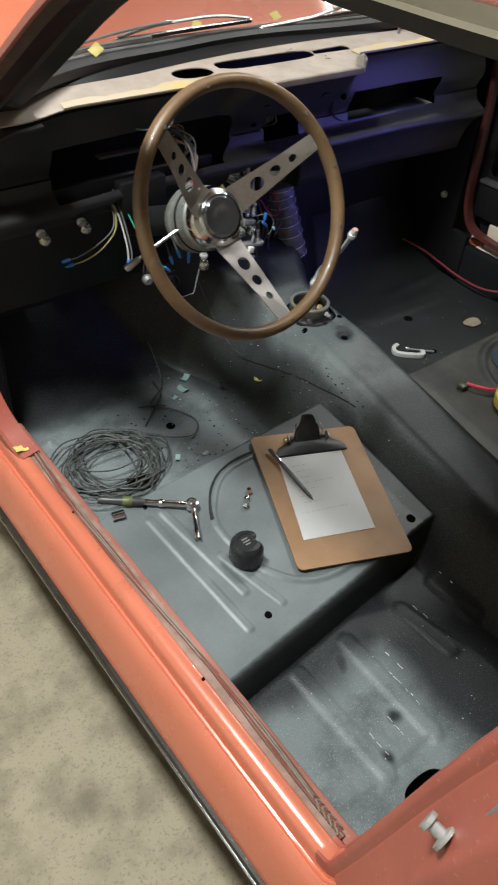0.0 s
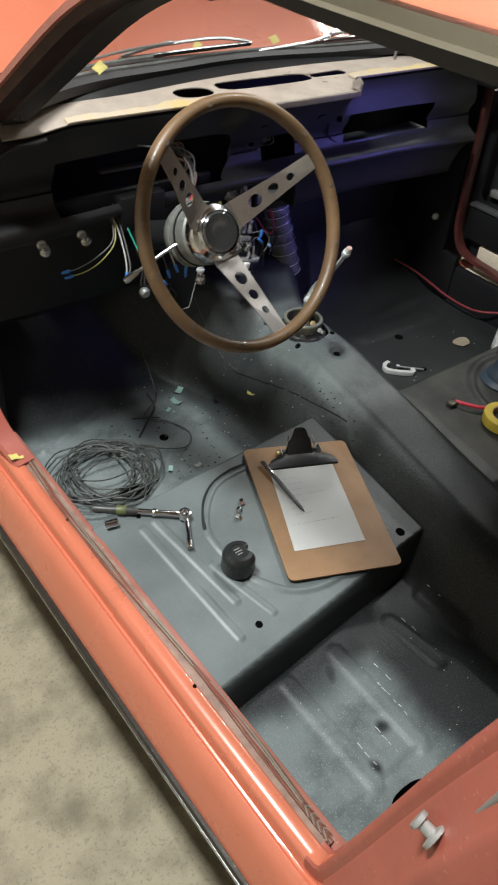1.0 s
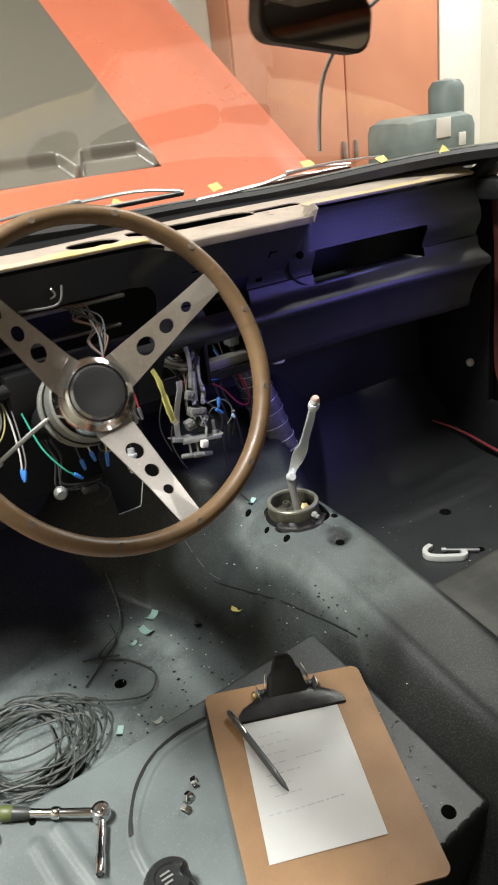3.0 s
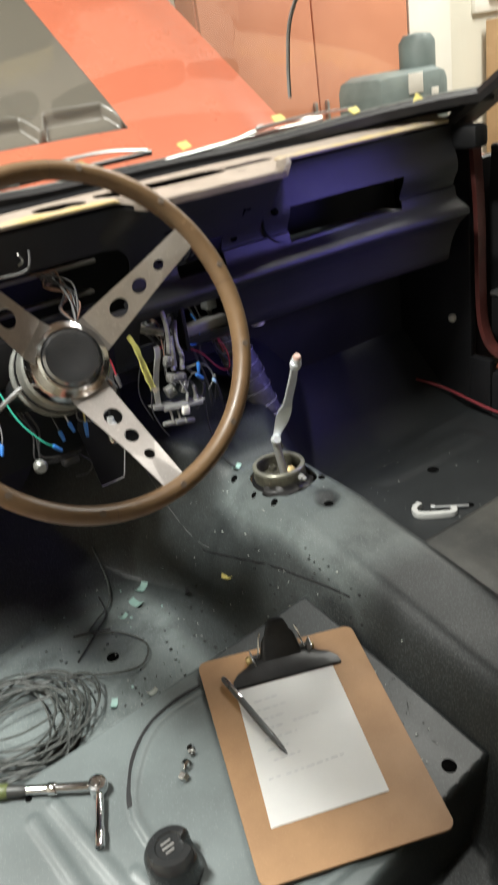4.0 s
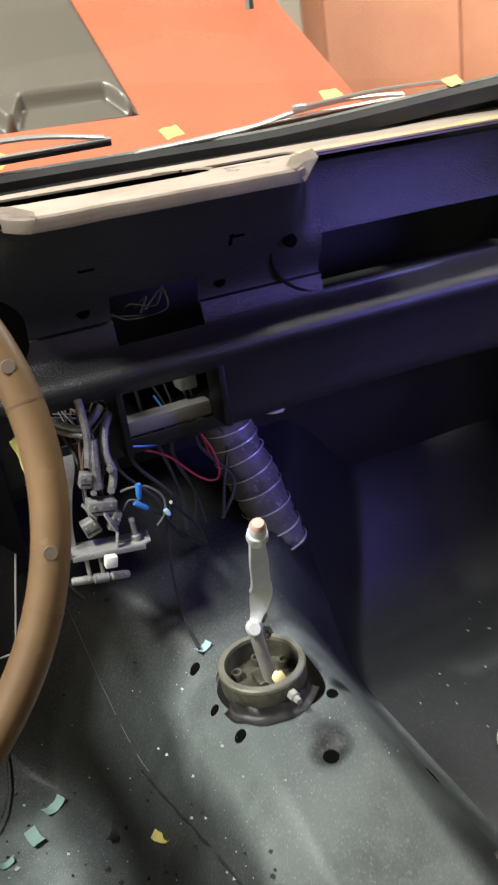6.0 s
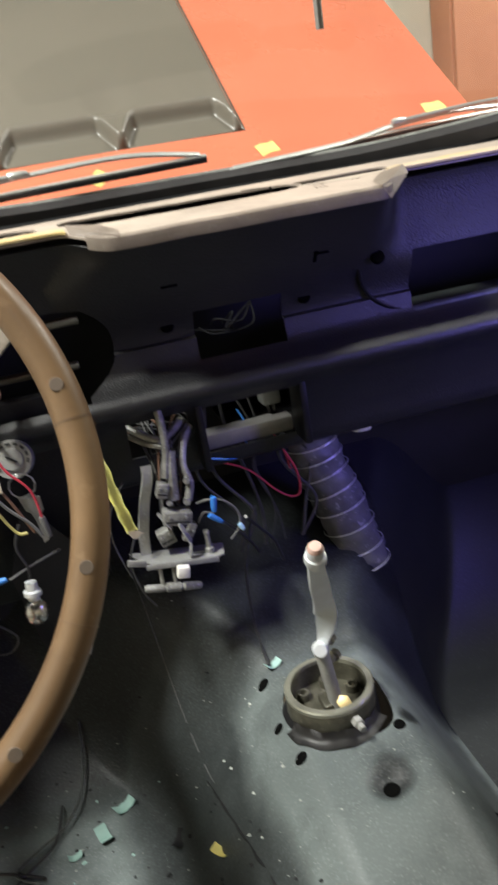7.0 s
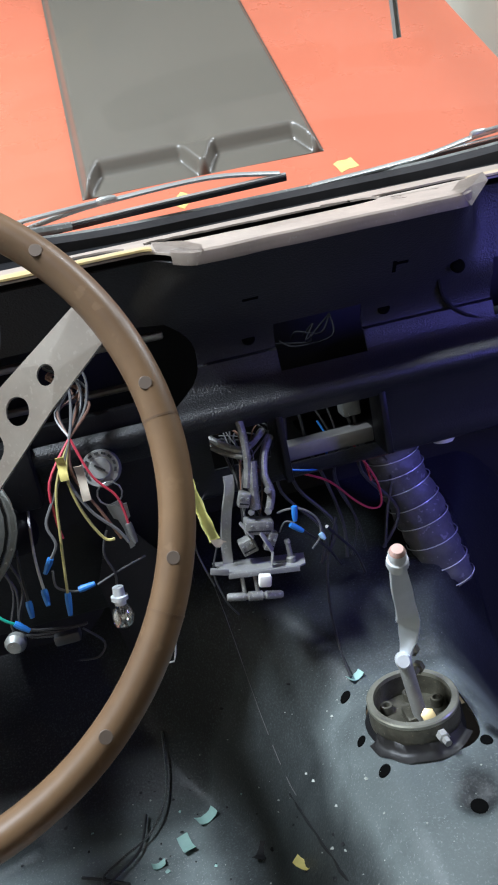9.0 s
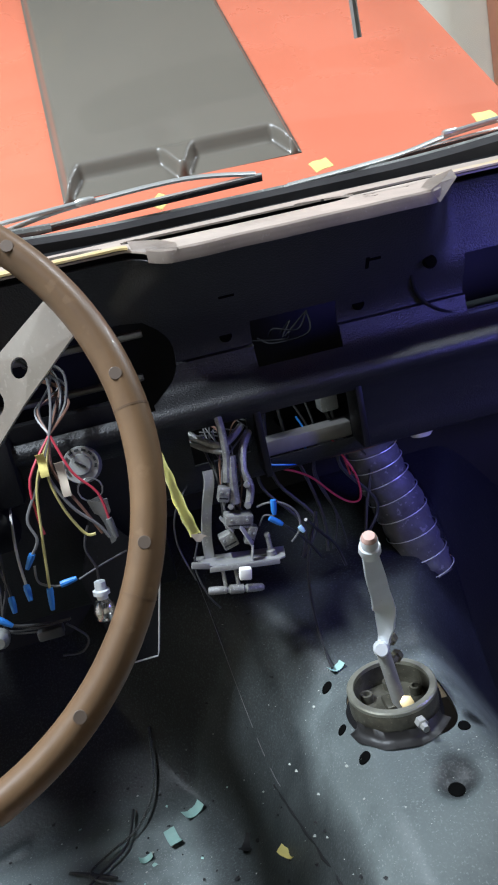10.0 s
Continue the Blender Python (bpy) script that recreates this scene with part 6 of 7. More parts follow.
# ---- rear-view mirror, fluffy dice and visor rod ----
mir = plate(rounded(0.128, 0.050, 0.018, 5), [], 0.016, Matrix.Translation((-0.186, 0.563, 1.188)) @ Matrix.Rotation(radians(9), 4, "Y") @ Matrix.Rotation(math.pi / 2, 4, "X") @ Matrix.Translation((0, 0, -0.008)))
mirror = part("rear_view_mirror", mir, MIRRORBACK, CAR, "dark rear-view mirror under the header")
part("mirror_glass", plate(rounded(0.120, 0.043, 0.016, 5), [], 0.001, Matrix.Translation((-0.186, 0.5535, 1.188)) @ Matrix.Rotation(radians(9), 4, "Y") @ Matrix.Rotation(math.pi / 2, 4, "X")), MIRROR, mirror)
part("mirror_arm", tube([(-0.192, 0.575, 1.195), (-0.192, 0.60, 1.215), (-0.19, 0.585, 1.235)], 0.005, 8, smooth=3), CHROME, mirror)
part("visor_rod", tube([(-0.12, 0.555, 1.243), (-0.088, 0.552, 1.236), (-0.041, 0.550, 1.207)], 0.0052, 10, smooth=3), RUBBER, CAR, "black visor rod")


def die(at, turn, mat, name="dice"):
    m = Matrix.Translation(at) @ Matrix.Rotation(turn, 4, "Z") @ Matrix.Rotation(0.1, 4, "Y")
    d = thing(name, at, "soft white dice with black dots hanging from the mirror", "dice", "dice on the mirror")
    part("die_body", boxed(-0.026, 0.026, -0.026, 0.026, -0.026, 0.026, 0.006, m), mat, d)
    for u in (-0.012, 0.0, 0.012):
        part("dot", lathe([(0, 0.001), (0.0042, 0.0006), (0.0046, -0.001)], 12, m @ Matrix.Translation((u, -0.0262, u * 0.4)) @ Matrix.Rotation(math.pi / 2, 4, "X")), BLACKWIRE, d)
    for u, w in ((-0.012, -0.012), (0.012, 0.012), (-0.012, 0.012), (0.012, -0.012)):
        part("dot", lathe([(0, 0.001), (0.0042, 0.0006), (0.0046, -0.001)], 12, m @ Matrix.Translation((0.0262, u, w)) @ Matrix.Rotation(math.pi / 2, 4, "Y")), BLACKWIRE, d)
    part("cord", tube([Vector(at) + Vector((0, 0, 0.02)), Vector(at) + Vector((0.005, 0.02, 0.035)), (-0.19, 0.575, 1.243)], 0.0012, 5, smooth=3), WHITEWIRE, d)


die((-0.246, 0.515, 1.228), 0.35, DICE)
die((-0.172, 0.512, 1.232), -0.3, DICE)
solid("hanging_wire", tube([(-0.02, 0.605, 1.232), (-0.006, 0.72, 1.195), (0.003, 0.785, 1.15), (0.006, 0.805, 1.10), (0.008, 0.812, 1.056)], 0.0026, 7, smooth=4), GREYTIN, "thin dull metal rod hanging from the header by the mirror", "rod")

# ---- passenger door ----
door = part("passenger_door", plate([(0.02, 0.405), (0.95, 0.405), (1.02, 0.43), (1.06, 0.50), (1.075, 0.70), (1.065, 0.875), (0.02, 0.875)], [rounded(0.43, 0.258, 0.02, 4, 0.83, 0.712), rounded(0.40, 0.20, 0.02, 4, 0.36, 0.70)], 0.010, Matrix.Translation((0.736, 0, 0)) @ Matrix(((0, 0, -1, 0), (1, 0, 0, 0), (0, 1, 0, 0), (0, 0, 0, 1)))), BLACK, CAR, "black stripped passenger door shell with open access holes", smooth=False)
part("door_skin", boxed(0.792, 0.80, 0.0, 1.08, 0.24, 0.87, 0.003), ORANGE, door)
part("inner_liner", boxed(0.787, 0.791, 0.0, 1.07, 0.40, 0.868), SOOT, door)
part("door_ledge", boxed(0.700, 0.737, 0.05, 1.05, 0.568, 0.578, 0.003), STEEL, door, "worn metal edge of the door ledge")
part("door_pocket", boxed(0.702, 0.736, 0.05, 1.05, 0.474, 0.566, 0.008), BLACK, door)
part("door_front_end", boxed(0.737, 0.787, 1.056, 1.068, 0.41, 0.87, 0.002), SOOT, door)
part("belt_rail", boxed(0.715, 0.79, 0.02, 1.06, 0.872, 0.888, 0.005), RUBBER, door)
YZ = Matrix(((0, 0, -1, 0), (1, 0, 0, 0), (0, 1, 0, 0), (0, 0, 0, 1)))
mech = part("regulator_plate", plate([(0.978, 0.841), (0.935, 0.846), (0.911, 0.806), (0.887, 0.829), (0.853, 0.846), (0.813, 0.846), (0.663, 0.853), (0.659, 0.758), (0.686, 0.672), (0.594, 0.677), (0.592, 0.656), (0.869, 0.607), (0.926, 0.625), (0.974, 0.605), (0.994, 0.622), (0.995, 0.724), (1.018, 0.732), (1.030, 0.758), (1.022, 0.778), (1.004, 0.784), (0.985, 0.808)],
                                     [ring2d(0.956, 0.812, 0.021), ring2d(0.997, 0.757, 0.021), ring2d(0.751, 0.739, 0.010), ring2d(0.834, 0.668, 0.010), ring2d(0.697, 0.748, 0.010), ring2d(0.719, 0.678, 0.009), ring2d(0.960, 0.648, 0.013), rounded(0.06, 0.010, 0.004, 3, 0.77, 0.822)], 0.004, Matrix.Translation((0.782, 0, 0)) @ YZ), DOORMECH, door, "cream window regulator plate with round holes", smooth=False)
for a, b, w in (((0.960, 0.750), (0.752, 0.665), 0.016), ((0.670, 0.828), (0.737, 0.667), 0.013), ((0.956, 0.753), (0.878, 0.825), 0.011)):
    m = Matrix.Translation((0.774, a[0], a[1])) @ Matrix.Rotation(math.atan2(b[1] - a[1], b[0] - a[0]), 4, "X")
    arm = part("regulator_arm", boxed(-0.003, 0.003, 0, math.hypot(b[0] - a[0], b[1] - a[1]), -w, w, 0.002, m), GREYTIN, mech, "dull grey regulator arm")
    part("arm_rib", boxed(-0.0045, -0.002, 0.008, math.hypot(b[0] - a[0], b[1] - a[1]) - 0.008, -w * 0.35, w * 0.35, 0.001, m), TEAL, arm)
part("lower_frame", boxed(0.768, 0.786, 0.06, 1.04, 0.586, 0.606, 0.003), GREYTIN, mech, "dull lower frame rail")
part("regulator_wheel", lathe([(0, 0.010), (0.012, 0.010), (0.022, 0.006), (0.026, 0)], 20, Matrix.Translation((0.773, 0.864, 0.787)) @ Matrix.Rotation(-math.pi / 2, 4, "Y")), STEEL, mech)
part("sill_cream", boxed(0.7055, 0.7235, 0.0, 0.985, 0.396, 0.470, 0.004), CREAM, CAR, "cream primered passenger sill face")

# ---- clipboard, paper and pen on the riser ----
TL, TR, BR, BL = (Vector(p) for p in ((-0.333, 0.721, 0.3600), (-0.119, 0.642, 0.3490), (-0.229, 0.357, 0.3045), (-0.440, 0.437, 0.3155)))
CX_, CY_ = (TR - TL + BR - BL).normalized(), (TL - BL + TR - BR).normalized()
CZ_ = CX_.cross(CY_).normalized()
CY_ = CZ_.cross(CX_)
MB = Matrix.Translation((TL + TR + BR + BL) / 4 + CZ_ * 0.0012) @ Matrix((CX_, CY_, CZ_)).transposed().to_4x4()
clip = thing("clipboard", MB.translation, "brown hardboard clipboard with a black spring clip on the seat riser", "clipboard")
part("board", plate(rounded(0.229, 0.318, 0.012, 5), [ring2d(0, 0.150, 0.003, 10)], 0.0034, MB), BOARD, clip, smooth=False)
def loft(rows, n=16, fold=2.5):
    bm = bmesh.new()
    made = []
    for v, h, w, dome in rows:
        made.append([bm.verts.new(MB @ Vector((u * w, 0.128 + v, 0.0045 + h - dome * abs(u) ** fold))) for u in steps(-1, 1, n)])
    for a, b in zip(made, made[1:]):
        for i in range(n):
            bm.faces.new((a[i], a[i + 1], b[i + 1], b[i]))
    bmesh.ops.solidify(bm, geom=bm.faces[:], thickness=0.0014)
    return bm


cl = part("clip", loft(((-0.031, 0.0, 0.076, 0.0), (-0.0295, 0.0035, 0.077, 0.0), (-0.020, 0.0065, 0.075, 0.002), (-0.010, 0.0085, 0.066, 0.003), (-0.003, 0.010, 0.052, 0.004), (0.004, 0.011, 0.042, 0.005), (0.014, 0.008, 0.040, 0.005))), PLASTIC, clip, "black enamelled spring clip")
lever = part("lever", loft(((-0.004, 0.0105, 0.031, 0.006), (0.003, 0.018, 0.030, 0.011), (0.011, 0.029, 0.0275, 0.013), (0.017, 0.037, 0.025, 0.013), (0.0195, 0.041, 0.0195, 0.010), (0.023, 0.048, 0.0165, 0.007), (0.028, 0.0515, 0.0135, 0.005), (0.033, 0.050, 0.011, 0.004), (0.034, 0.045, 0.010, 0.003)), 18, 9.0), PLASTIC, cl, "black folded steel lever")
for s in (-1, 1):
    part("spring_wire", tube([MB @ Vector((s * a, 0.128 + v, 0.0045 + h)) for a, v, h in ((0.039, 0.010, 0.006), (0.0345, 0.004, 0.012), (0.0315, 0.006, 0.021), (0.0285, 0.014, 0.034), (0.0255, 0.020, 0.040))], 0.0013, 7, smooth=4), CHROME, cl, "bright spring wire beside the lever")
    part("hinge_ear", boxed(-0.0008, 0.0008, -0.009, 0.009, -0.002, 0.013, 0.0006, MB @ Matrix.Translation((s * 0.0385, 0.131, 0.012)) @ Matrix.Rotation(s * 0.35, 4, "Y")), STEEL, cl, "bare bright hinge ear")
part("spring", rod(MB @ Vector((-0.040, 0.136, 0.011)), MB @ Vector((0.040, 0.136, 0.011)), 0.0055, 12), PLASTIC, cl)
for s in (-1, 1):
    part("hinge_pin", lathe([(0, 0), (0.0062, 0), (0.0070, 0.004), (0.0050, 0.008), (0, 0.009)], 12, MB @ Matrix.Translation((s * 0.041, 0.136, 0.009)) @ Matrix.Rotation(s * math.pi / 2, 4, "Y")), BRASS, cl, "worn brass hinge pin")
PM = MB.inverted()
pc = [PM @ Vector(p) for p in ((-0.315, 0.657, 0.353), (-0.182, 0.617, 0.347), (-0.258, 0.428, 0.318), (-0.395, 0.477, 0.325))]
sheet = bmesh.new()
rows = []
for i in range(13):
    t = i / 12
    a, b = pc[0].lerp(pc[3], t), pc[1].lerp(pc[2], t)
    rows.append([sheet.verts.new(MB @ Vector((a.lerp(b, k / 8).x, a.lerp(b, k / 8).y, 0.0040 + 0.0012 * math.sin(t * 2.6) + 0.0025 * max(0, t - 0.8) * (k / 8)))) for k in range(9)])
for a, b in zip(rows, rows[1:]):
    for k in range(8):
        sheet.faces.new((a[k], a[k + 1], b[k + 1], b[k]))
bmesh.ops.solidify(sheet, geom=sheet.faces[:], thickness=0.0002)
paper = thing("paper_sheet", MB @ Vector((0, 0, 0.004)), "small white paper with faint handwritten lines under the clip", "paper")
part("sheet", sheet, PAPER, paper)
ux, uy = (pc[1] - pc[0]).normalized(), (pc[3] - pc[0]).normalized()
for k, (u0, u1, v) in enumerate(((0.02, 0.052, 0.030), (0.02, 0.060, 0.045), (0.02, 0.056, 0.060), (0.02, 0.050, 0.075), (0.062, 0.100, 0.075), (0.02, 0.064, 0.090), (0.02, 0.048, 0.105), (0.024, 0.060, 0.120), (0.012, 0.030, 0.142), (0.034, 0.110, 0.143))):
    rr, u = random.Random(k), u0
    while u < u1 - 0.003:
        l = min(rr.uniform(0.004, 0.012), u1 - u)
        p = pc[0] + ux * u + uy * v
        ln = boxed(0, l, -0.0005, 0.0005, 0.0, 0.00025)
        t = v / 0.2
        ang = math.atan2(ux.y, ux.x)
        bmesh.ops.transform(ln, matrix=MB @ Matrix.Translation((p.x, p.y, 0.0044 + 0.0012 * math.sin(t * 2.6))) @ Matrix.Rotation(ang, 4, "Z"), verts=ln.verts[:])
        part("ink_bar", ln, INK, paper, smooth=False)
        u += l + rr.uniform(0.002, 0.004)
pa, pb = Vector((-0.321, 0.676, 0.3672)), Vector((-0.324, 0.533, 0.3435))
pen = thing("pen", pb, "slim dark grey ballpoint pen lying across the paper", "pen")
L = (pb - pa).length
part("barrel", lathe([(0, 0), (0.0030, 0.001), (0.0042, 0.006), (0.0043, 0.085), (0.0043, L * 0.78), (0.0040, L * 0.80)], 16, along(pa, pb)), plain("dark_grey_pen", (0.085, 0.09, 0.095), 0.3, 0.3), pen, "dark grey metal barrel")
part("tip", lathe([(0.0040, L * 0.80), (0.0032, L * 0.92), (0.0010, L * 0.985), (0, L)], 14, along(pa, pb)), BLACKWIRE, pen, "black tapered tip")
part("pocket_clip", boxed(-0.0012, 0.0012, 0.0040, 0.0058, 0.006, 0.046, 0.0005, along(pa, pb)), CHROME, pen)

# ---- loose tools on the driver's side ----
def on_riser(x, y, h=0.0):
    return Vector((x, y, riser_height(x, y) + h))


GRIPGREY = material("dark_moulded_grip", (0.045, 0.047, 0.046), 0.42, 0.0, (0.025, 0.026, 0.026), 30, 0.8)
rt = thing("ratchet_wrench", on_riser(-0.60, 0.69), "chrome ratchet wrench with an olive-banded grip on the riser", "wrench")
ra, rb = Vector((-0.668, 0.744, 0.364)), on_riser(-0.527, 0.645, 0.012)
L = (rb - ra).length
part("grip", lathe([(0, 0), (0.0060, 0.001), (0.0080, 0.008), (0.0076, 0.025), (0.0092, 0.05), (0.0075, 0.078), (0.0055, 0.086), (0, 0.086)], 16, along(ra, rb)), GRIPGREY, rt, "dark grey moulded grip")
part("grip_band", lathe([(0.0082, 0.044), (0.0094, 0.047), (0.0096, 0.056), (0.0093, 0.062), (0.0082, 0.064)], 16, along(ra, rb)), OLIVE, rt, "olive green band")
part("shaft", lathe([(0, 0.084), (0.0058, 0.086), (0.0052, 0.10), (0.0058, L * 0.93), (0, L)], 14, along(ra, rb)), CHROME, rt)
part("collar", lathe([(0.0068, 0.112), (0.0076, 0.114), (0.0076, 0.120), (0.0068, 0.122)], 14, along(ra, rb)), CHROME, rt)
hd = part("ratchet_head", lathe([(0, -0.008), (0.0100, -0.008), (0.0118, -0.006), (0.0118, 0.005), (0.0105, 0.0075), (0.0078, 0.008), (0.0074, 0.0072), (0.004, 0.0070), (0.0036, 0.0090), (0, 0.0092)], 24, Matrix.Translation(rb) @ Matrix.Rotation(0.15, 4, "X")), CHROME, rt, "round chrome ratchet head")
sa, sb = rb + Vector((-0.004, -0.012, -0.002)), on_riser(-0.557, 0.583, 0.009)
part("extension", lathe([(0, 0), (0.0050, 0), (0.0050, 0.040), (0.0062, 0.042), (0.0062, 0.062), (0.0048, 0.063), (0.0048, 0.056), (0, 0.056)], 16, along(sa, sb)), CHROME, rt, "chrome extension and socket")
sk = on_riser(-0.664, 0.697, 0.008)
solid("socket", lathe([(0.005, 0), (0.0078, 0), (0.0078, 0.022), (0.005, 0.022), (0.005, 0)], 14, along(sk, sk + Vector((0.9, -0.2, 0)))), CHROME, "small chrome socket lying by the sill", "socket")
plug = bmesh.new()
prof = [(0.0300, 0.0), (0.0312, 0.003), (0.0310, 0.012), (0.0308, 0.022), (0.0306, 0.032), (0.0298, 0.0345), (0.0270, 0.0400), (0.0245, 0.0425), (0.017, 0.0432), (0.0155, 0.0415), (0, 0.0412)]
lathe(prof, 48, Matrix.Translation(on_riser(-0.503, 0.508, -0.001)), plug)
o = on_riser(-0.503, 0.508)
for v in plug.verts:
    d = v.co - o
    a = math.atan2(d.y, d.x)
    k = math.exp(-((a + 0.2) / 0.34) ** 2) * ramp(math.hypot(d.x, d.y), 0.012, 0.028)
    v.co.x -= 0.017 * k * math.cos(-0.2) * ramp(d.z, 0.004, 0.02)
    v.co.y -= 0.017 * k * math.sin(-0.2) * ramp(d.z, 0.004, 0.02)
cap = solid("bottle_cap", plug, material("glossy_black_cap", (0.016, 0.017, 0.018), 0.26, 0.0, (0.024, 0.025, 0.026), 30, 0.6, ((0.08, 0.08, 0.08), 0.68, 0.4), 500, 0.06, 300), "black moulded plastic bottle cap with a notched top", "bottle cap")
for k, (u, w, l) in enumerate(((-0.008, 0.006, 0.012), (-0.009, 0.0, 0.014), (-0.008, -0.006, 0.010))):
    ob = part("raised_mark", boxed(0, l, -0.0012, 0.0012, 0, 0.0008, 0, Matrix.Translation(o + Vector((u, w, 0.0412)))), GREYTIN, cap, smooth=False)
for i, (x, y, turn) in enumerate(((-0.426, 0.608, 0.3), (-0.409, 0.622, 1.2), (-0.437, 0.597, 2.0))):
    p = on_riser(x, y, 0.0045)
    solid("hex_nut", lathe([(0.0036, -0.0040), (0.0066, -0.0040), (0.0072, -0.0032), (0.0072, 0.0032), (0.0066, 0.0040), (0.0036, 0.0040), (0.0036, -0.0040)], 6, Matrix.Translation(p) @ Matrix.Rotation(turn, 4, "Z") @ Matrix.Rotation(1.2, 4, "X")), CHROME, "small bright steel hex nut on the riser", "nut", "nuts on the riser", smooth=False)

# ---- coil of cable on the floor ----
rng = random.Random(5)
pts = []
LOOPS = 16
for k in range(LOOPS * 20):
    a = 2 * math.pi * k / 20
    lp = k / 20
    rx = 0.084 + 0.060 * noise.noise((lp * 0.83, 0.2, 0)) + 0.010 * noise.noise((lp * 4, 3, 0))
    ry = 0.076 + 0.058 * noise.noise((lp * 0.77, 7.3, 0)) + 0.010 * noise.noise((lp * 4, 9, 0))
    x = max(-0.664, -0.556 + 0.055 * noise.noise((lp * 0.61, 4.1, 0)) + min(rx, 0.125) * math.cos(a + 0.5 * noise.noise((lp, 1, 0))))
    y = 0.894 + 0.050 * noise.noise((lp * 0.57, 5.7, 0)) + min(ry, 0.105) * math.sin(a)
    lift = 0.004 + 0.024 * (0.5 + 0.5 * noise.noise((lp * 2.3, math.cos(a), math.sin(a)))) + 0.0006 * lp
    pts.append((x, y, max(pan_height(x, y), riser_height(x, y) if y < 0.76 else 0) + lift))
pts += [(-0.46, 0.93, 0.285), (-0.40, 0.90, 0.275), (-0.355, 0.885, 0.274), (-0.325, 0.925, 0.273), (-0.345, 0.985, 0.273), (-0.385, 1.02, 0.273), (-0.36, 1.045, 0.274), (-0.325, 1.07, 0.275), (-0.300, 1.12, 0.285), (-0.292, 1.18, 0.33)]
coil = thing("cable_coil", (-0.548, 0.886, 0.27), "tangled coil of thin grey cable on the floor pan", "cable")
part("coil", tube(pts[:LOOPS * 20], 0.0017, 5, smooth=2), CABLE, coil)
part("loose_end", tube(pts[LOOPS * 20 - 1:], 0.0018, 5, smooth=4), CABLE, coil)
for k, seg in enumerate((((-0.43, 0.97, 0.272), (-0.37, 1.02, 0.273), (-0.34, 1.05, 0.273), (-0.33, 1.10, 0.276)), ((-0.41, 1.035, 0.272), (-0.38, 1.02, 0.273), (-0.353, 1.005, 0.273)))):
    solid("cable_scrap", tube(seg, 0.0018, 5, smooth=4), BLACKWIRE, "short scrap of dark wire on the floor pan", "wire", "wire scraps on the floor")

# ---- paint chips and dirt on the floor ----
def chips(name, mat, label, seed, count, area, size, zfun):
    r = random.Random(seed)
    bm = bmesh.new()
    for _ in range(count):
        x, y = r.uniform(area[0], area[1]), r.uniform(area[2], area[3])
        s, a = r.uniform(*size), r.uniform(0, 6.3)
        if math.hypot((x + 0.012) / 0.062, (y - 0.912) / 0.060) < 1:
            continue
        n = r.randint(4, 6)
        z = zfun(x, y)
        vs = [bm.verts.new((x + s * r.uniform(0.5, 1) * math.cos(a + 6.283 * i / n), y + s * r.uniform(0.5, 1) * math.sin(a + 6.283 * i / n), z + 0.001 + s * r.uniform(0.0, 0.35))) for i in range(n)]
        c = bm.verts.new((x, y, z + 0.001 + s * 0.25))
        for i in range(n):
            bm.faces.new((vs[i], vs[(i + 1) % n], c))
    solid(name, bm, mat, label, "debris", kind="stuff", smooth=False)


chips("paint_chips", CHIP, "scattered pale paint chips on the floor pan", 3, 60, (-0.47, -0.12, 0.78, 1.14), (0.0008, 0.0026), pan_height)
chips("paint_flakes", CHIP, "scattered pale flakes on the tunnel top", 8, 26, (-0.14, 0.06, 0.76, 1.05), (0.0006, 0.0016), pan_height)
chips("green_flakes", GREEN, "pale green flakes on the floor pan", 11, 9, (-0.40, -0.20, 0.85, 1.14), (0.002, 0.004), pan_height)
chips("far_flakes", CHIP, "pale flakes on the passenger floor", 21, 30, (0.18, 0.60, 0.74, 1.10), (0.0010, 0.0030), pan_height)
chips("dirt_crumbs", SOOT, "dark dirt crumbs on the floor pan", 14, 120, (-0.50, -0.12, 0.78, 1.15), (0.0015, 0.0045), pan_height)
for a, b in ((1.20, 1.06), (1.05, 1.03), (1.015, 0.985)):
    line = [(-0.130 - 0.16 * (y - 0.88) , y) for y in steps(a, b, 6)]
    part("paint_scratch", tube([(x, y, pan_height(x, y) + 0.0012) for x, y in line], 0.0005, 5), GREYWIRE, floor_pan, "long pale scratch in the floor paint")
chips("bright_specks", CHIP, "fine bright specks on the driver's floor and tunnel", 51, 240, (-0.42, 0.07, 0.72, 1.12), (0.0003, 0.0007), pan_height)
chips("fine_grit", CHIP, "fine pale grit round the shifter", 52, 50, (-0.12, 0.05, 0.78, 1.00), (0.0004, 0.0010), pan_height)
SCRAPE = material("bare_scraped_metal", (0.62, 0.64, 0.64), 0.35, 0.6, (0.45, 0.46, 0.46), 60, 0.7)
rng = random.Random(77)
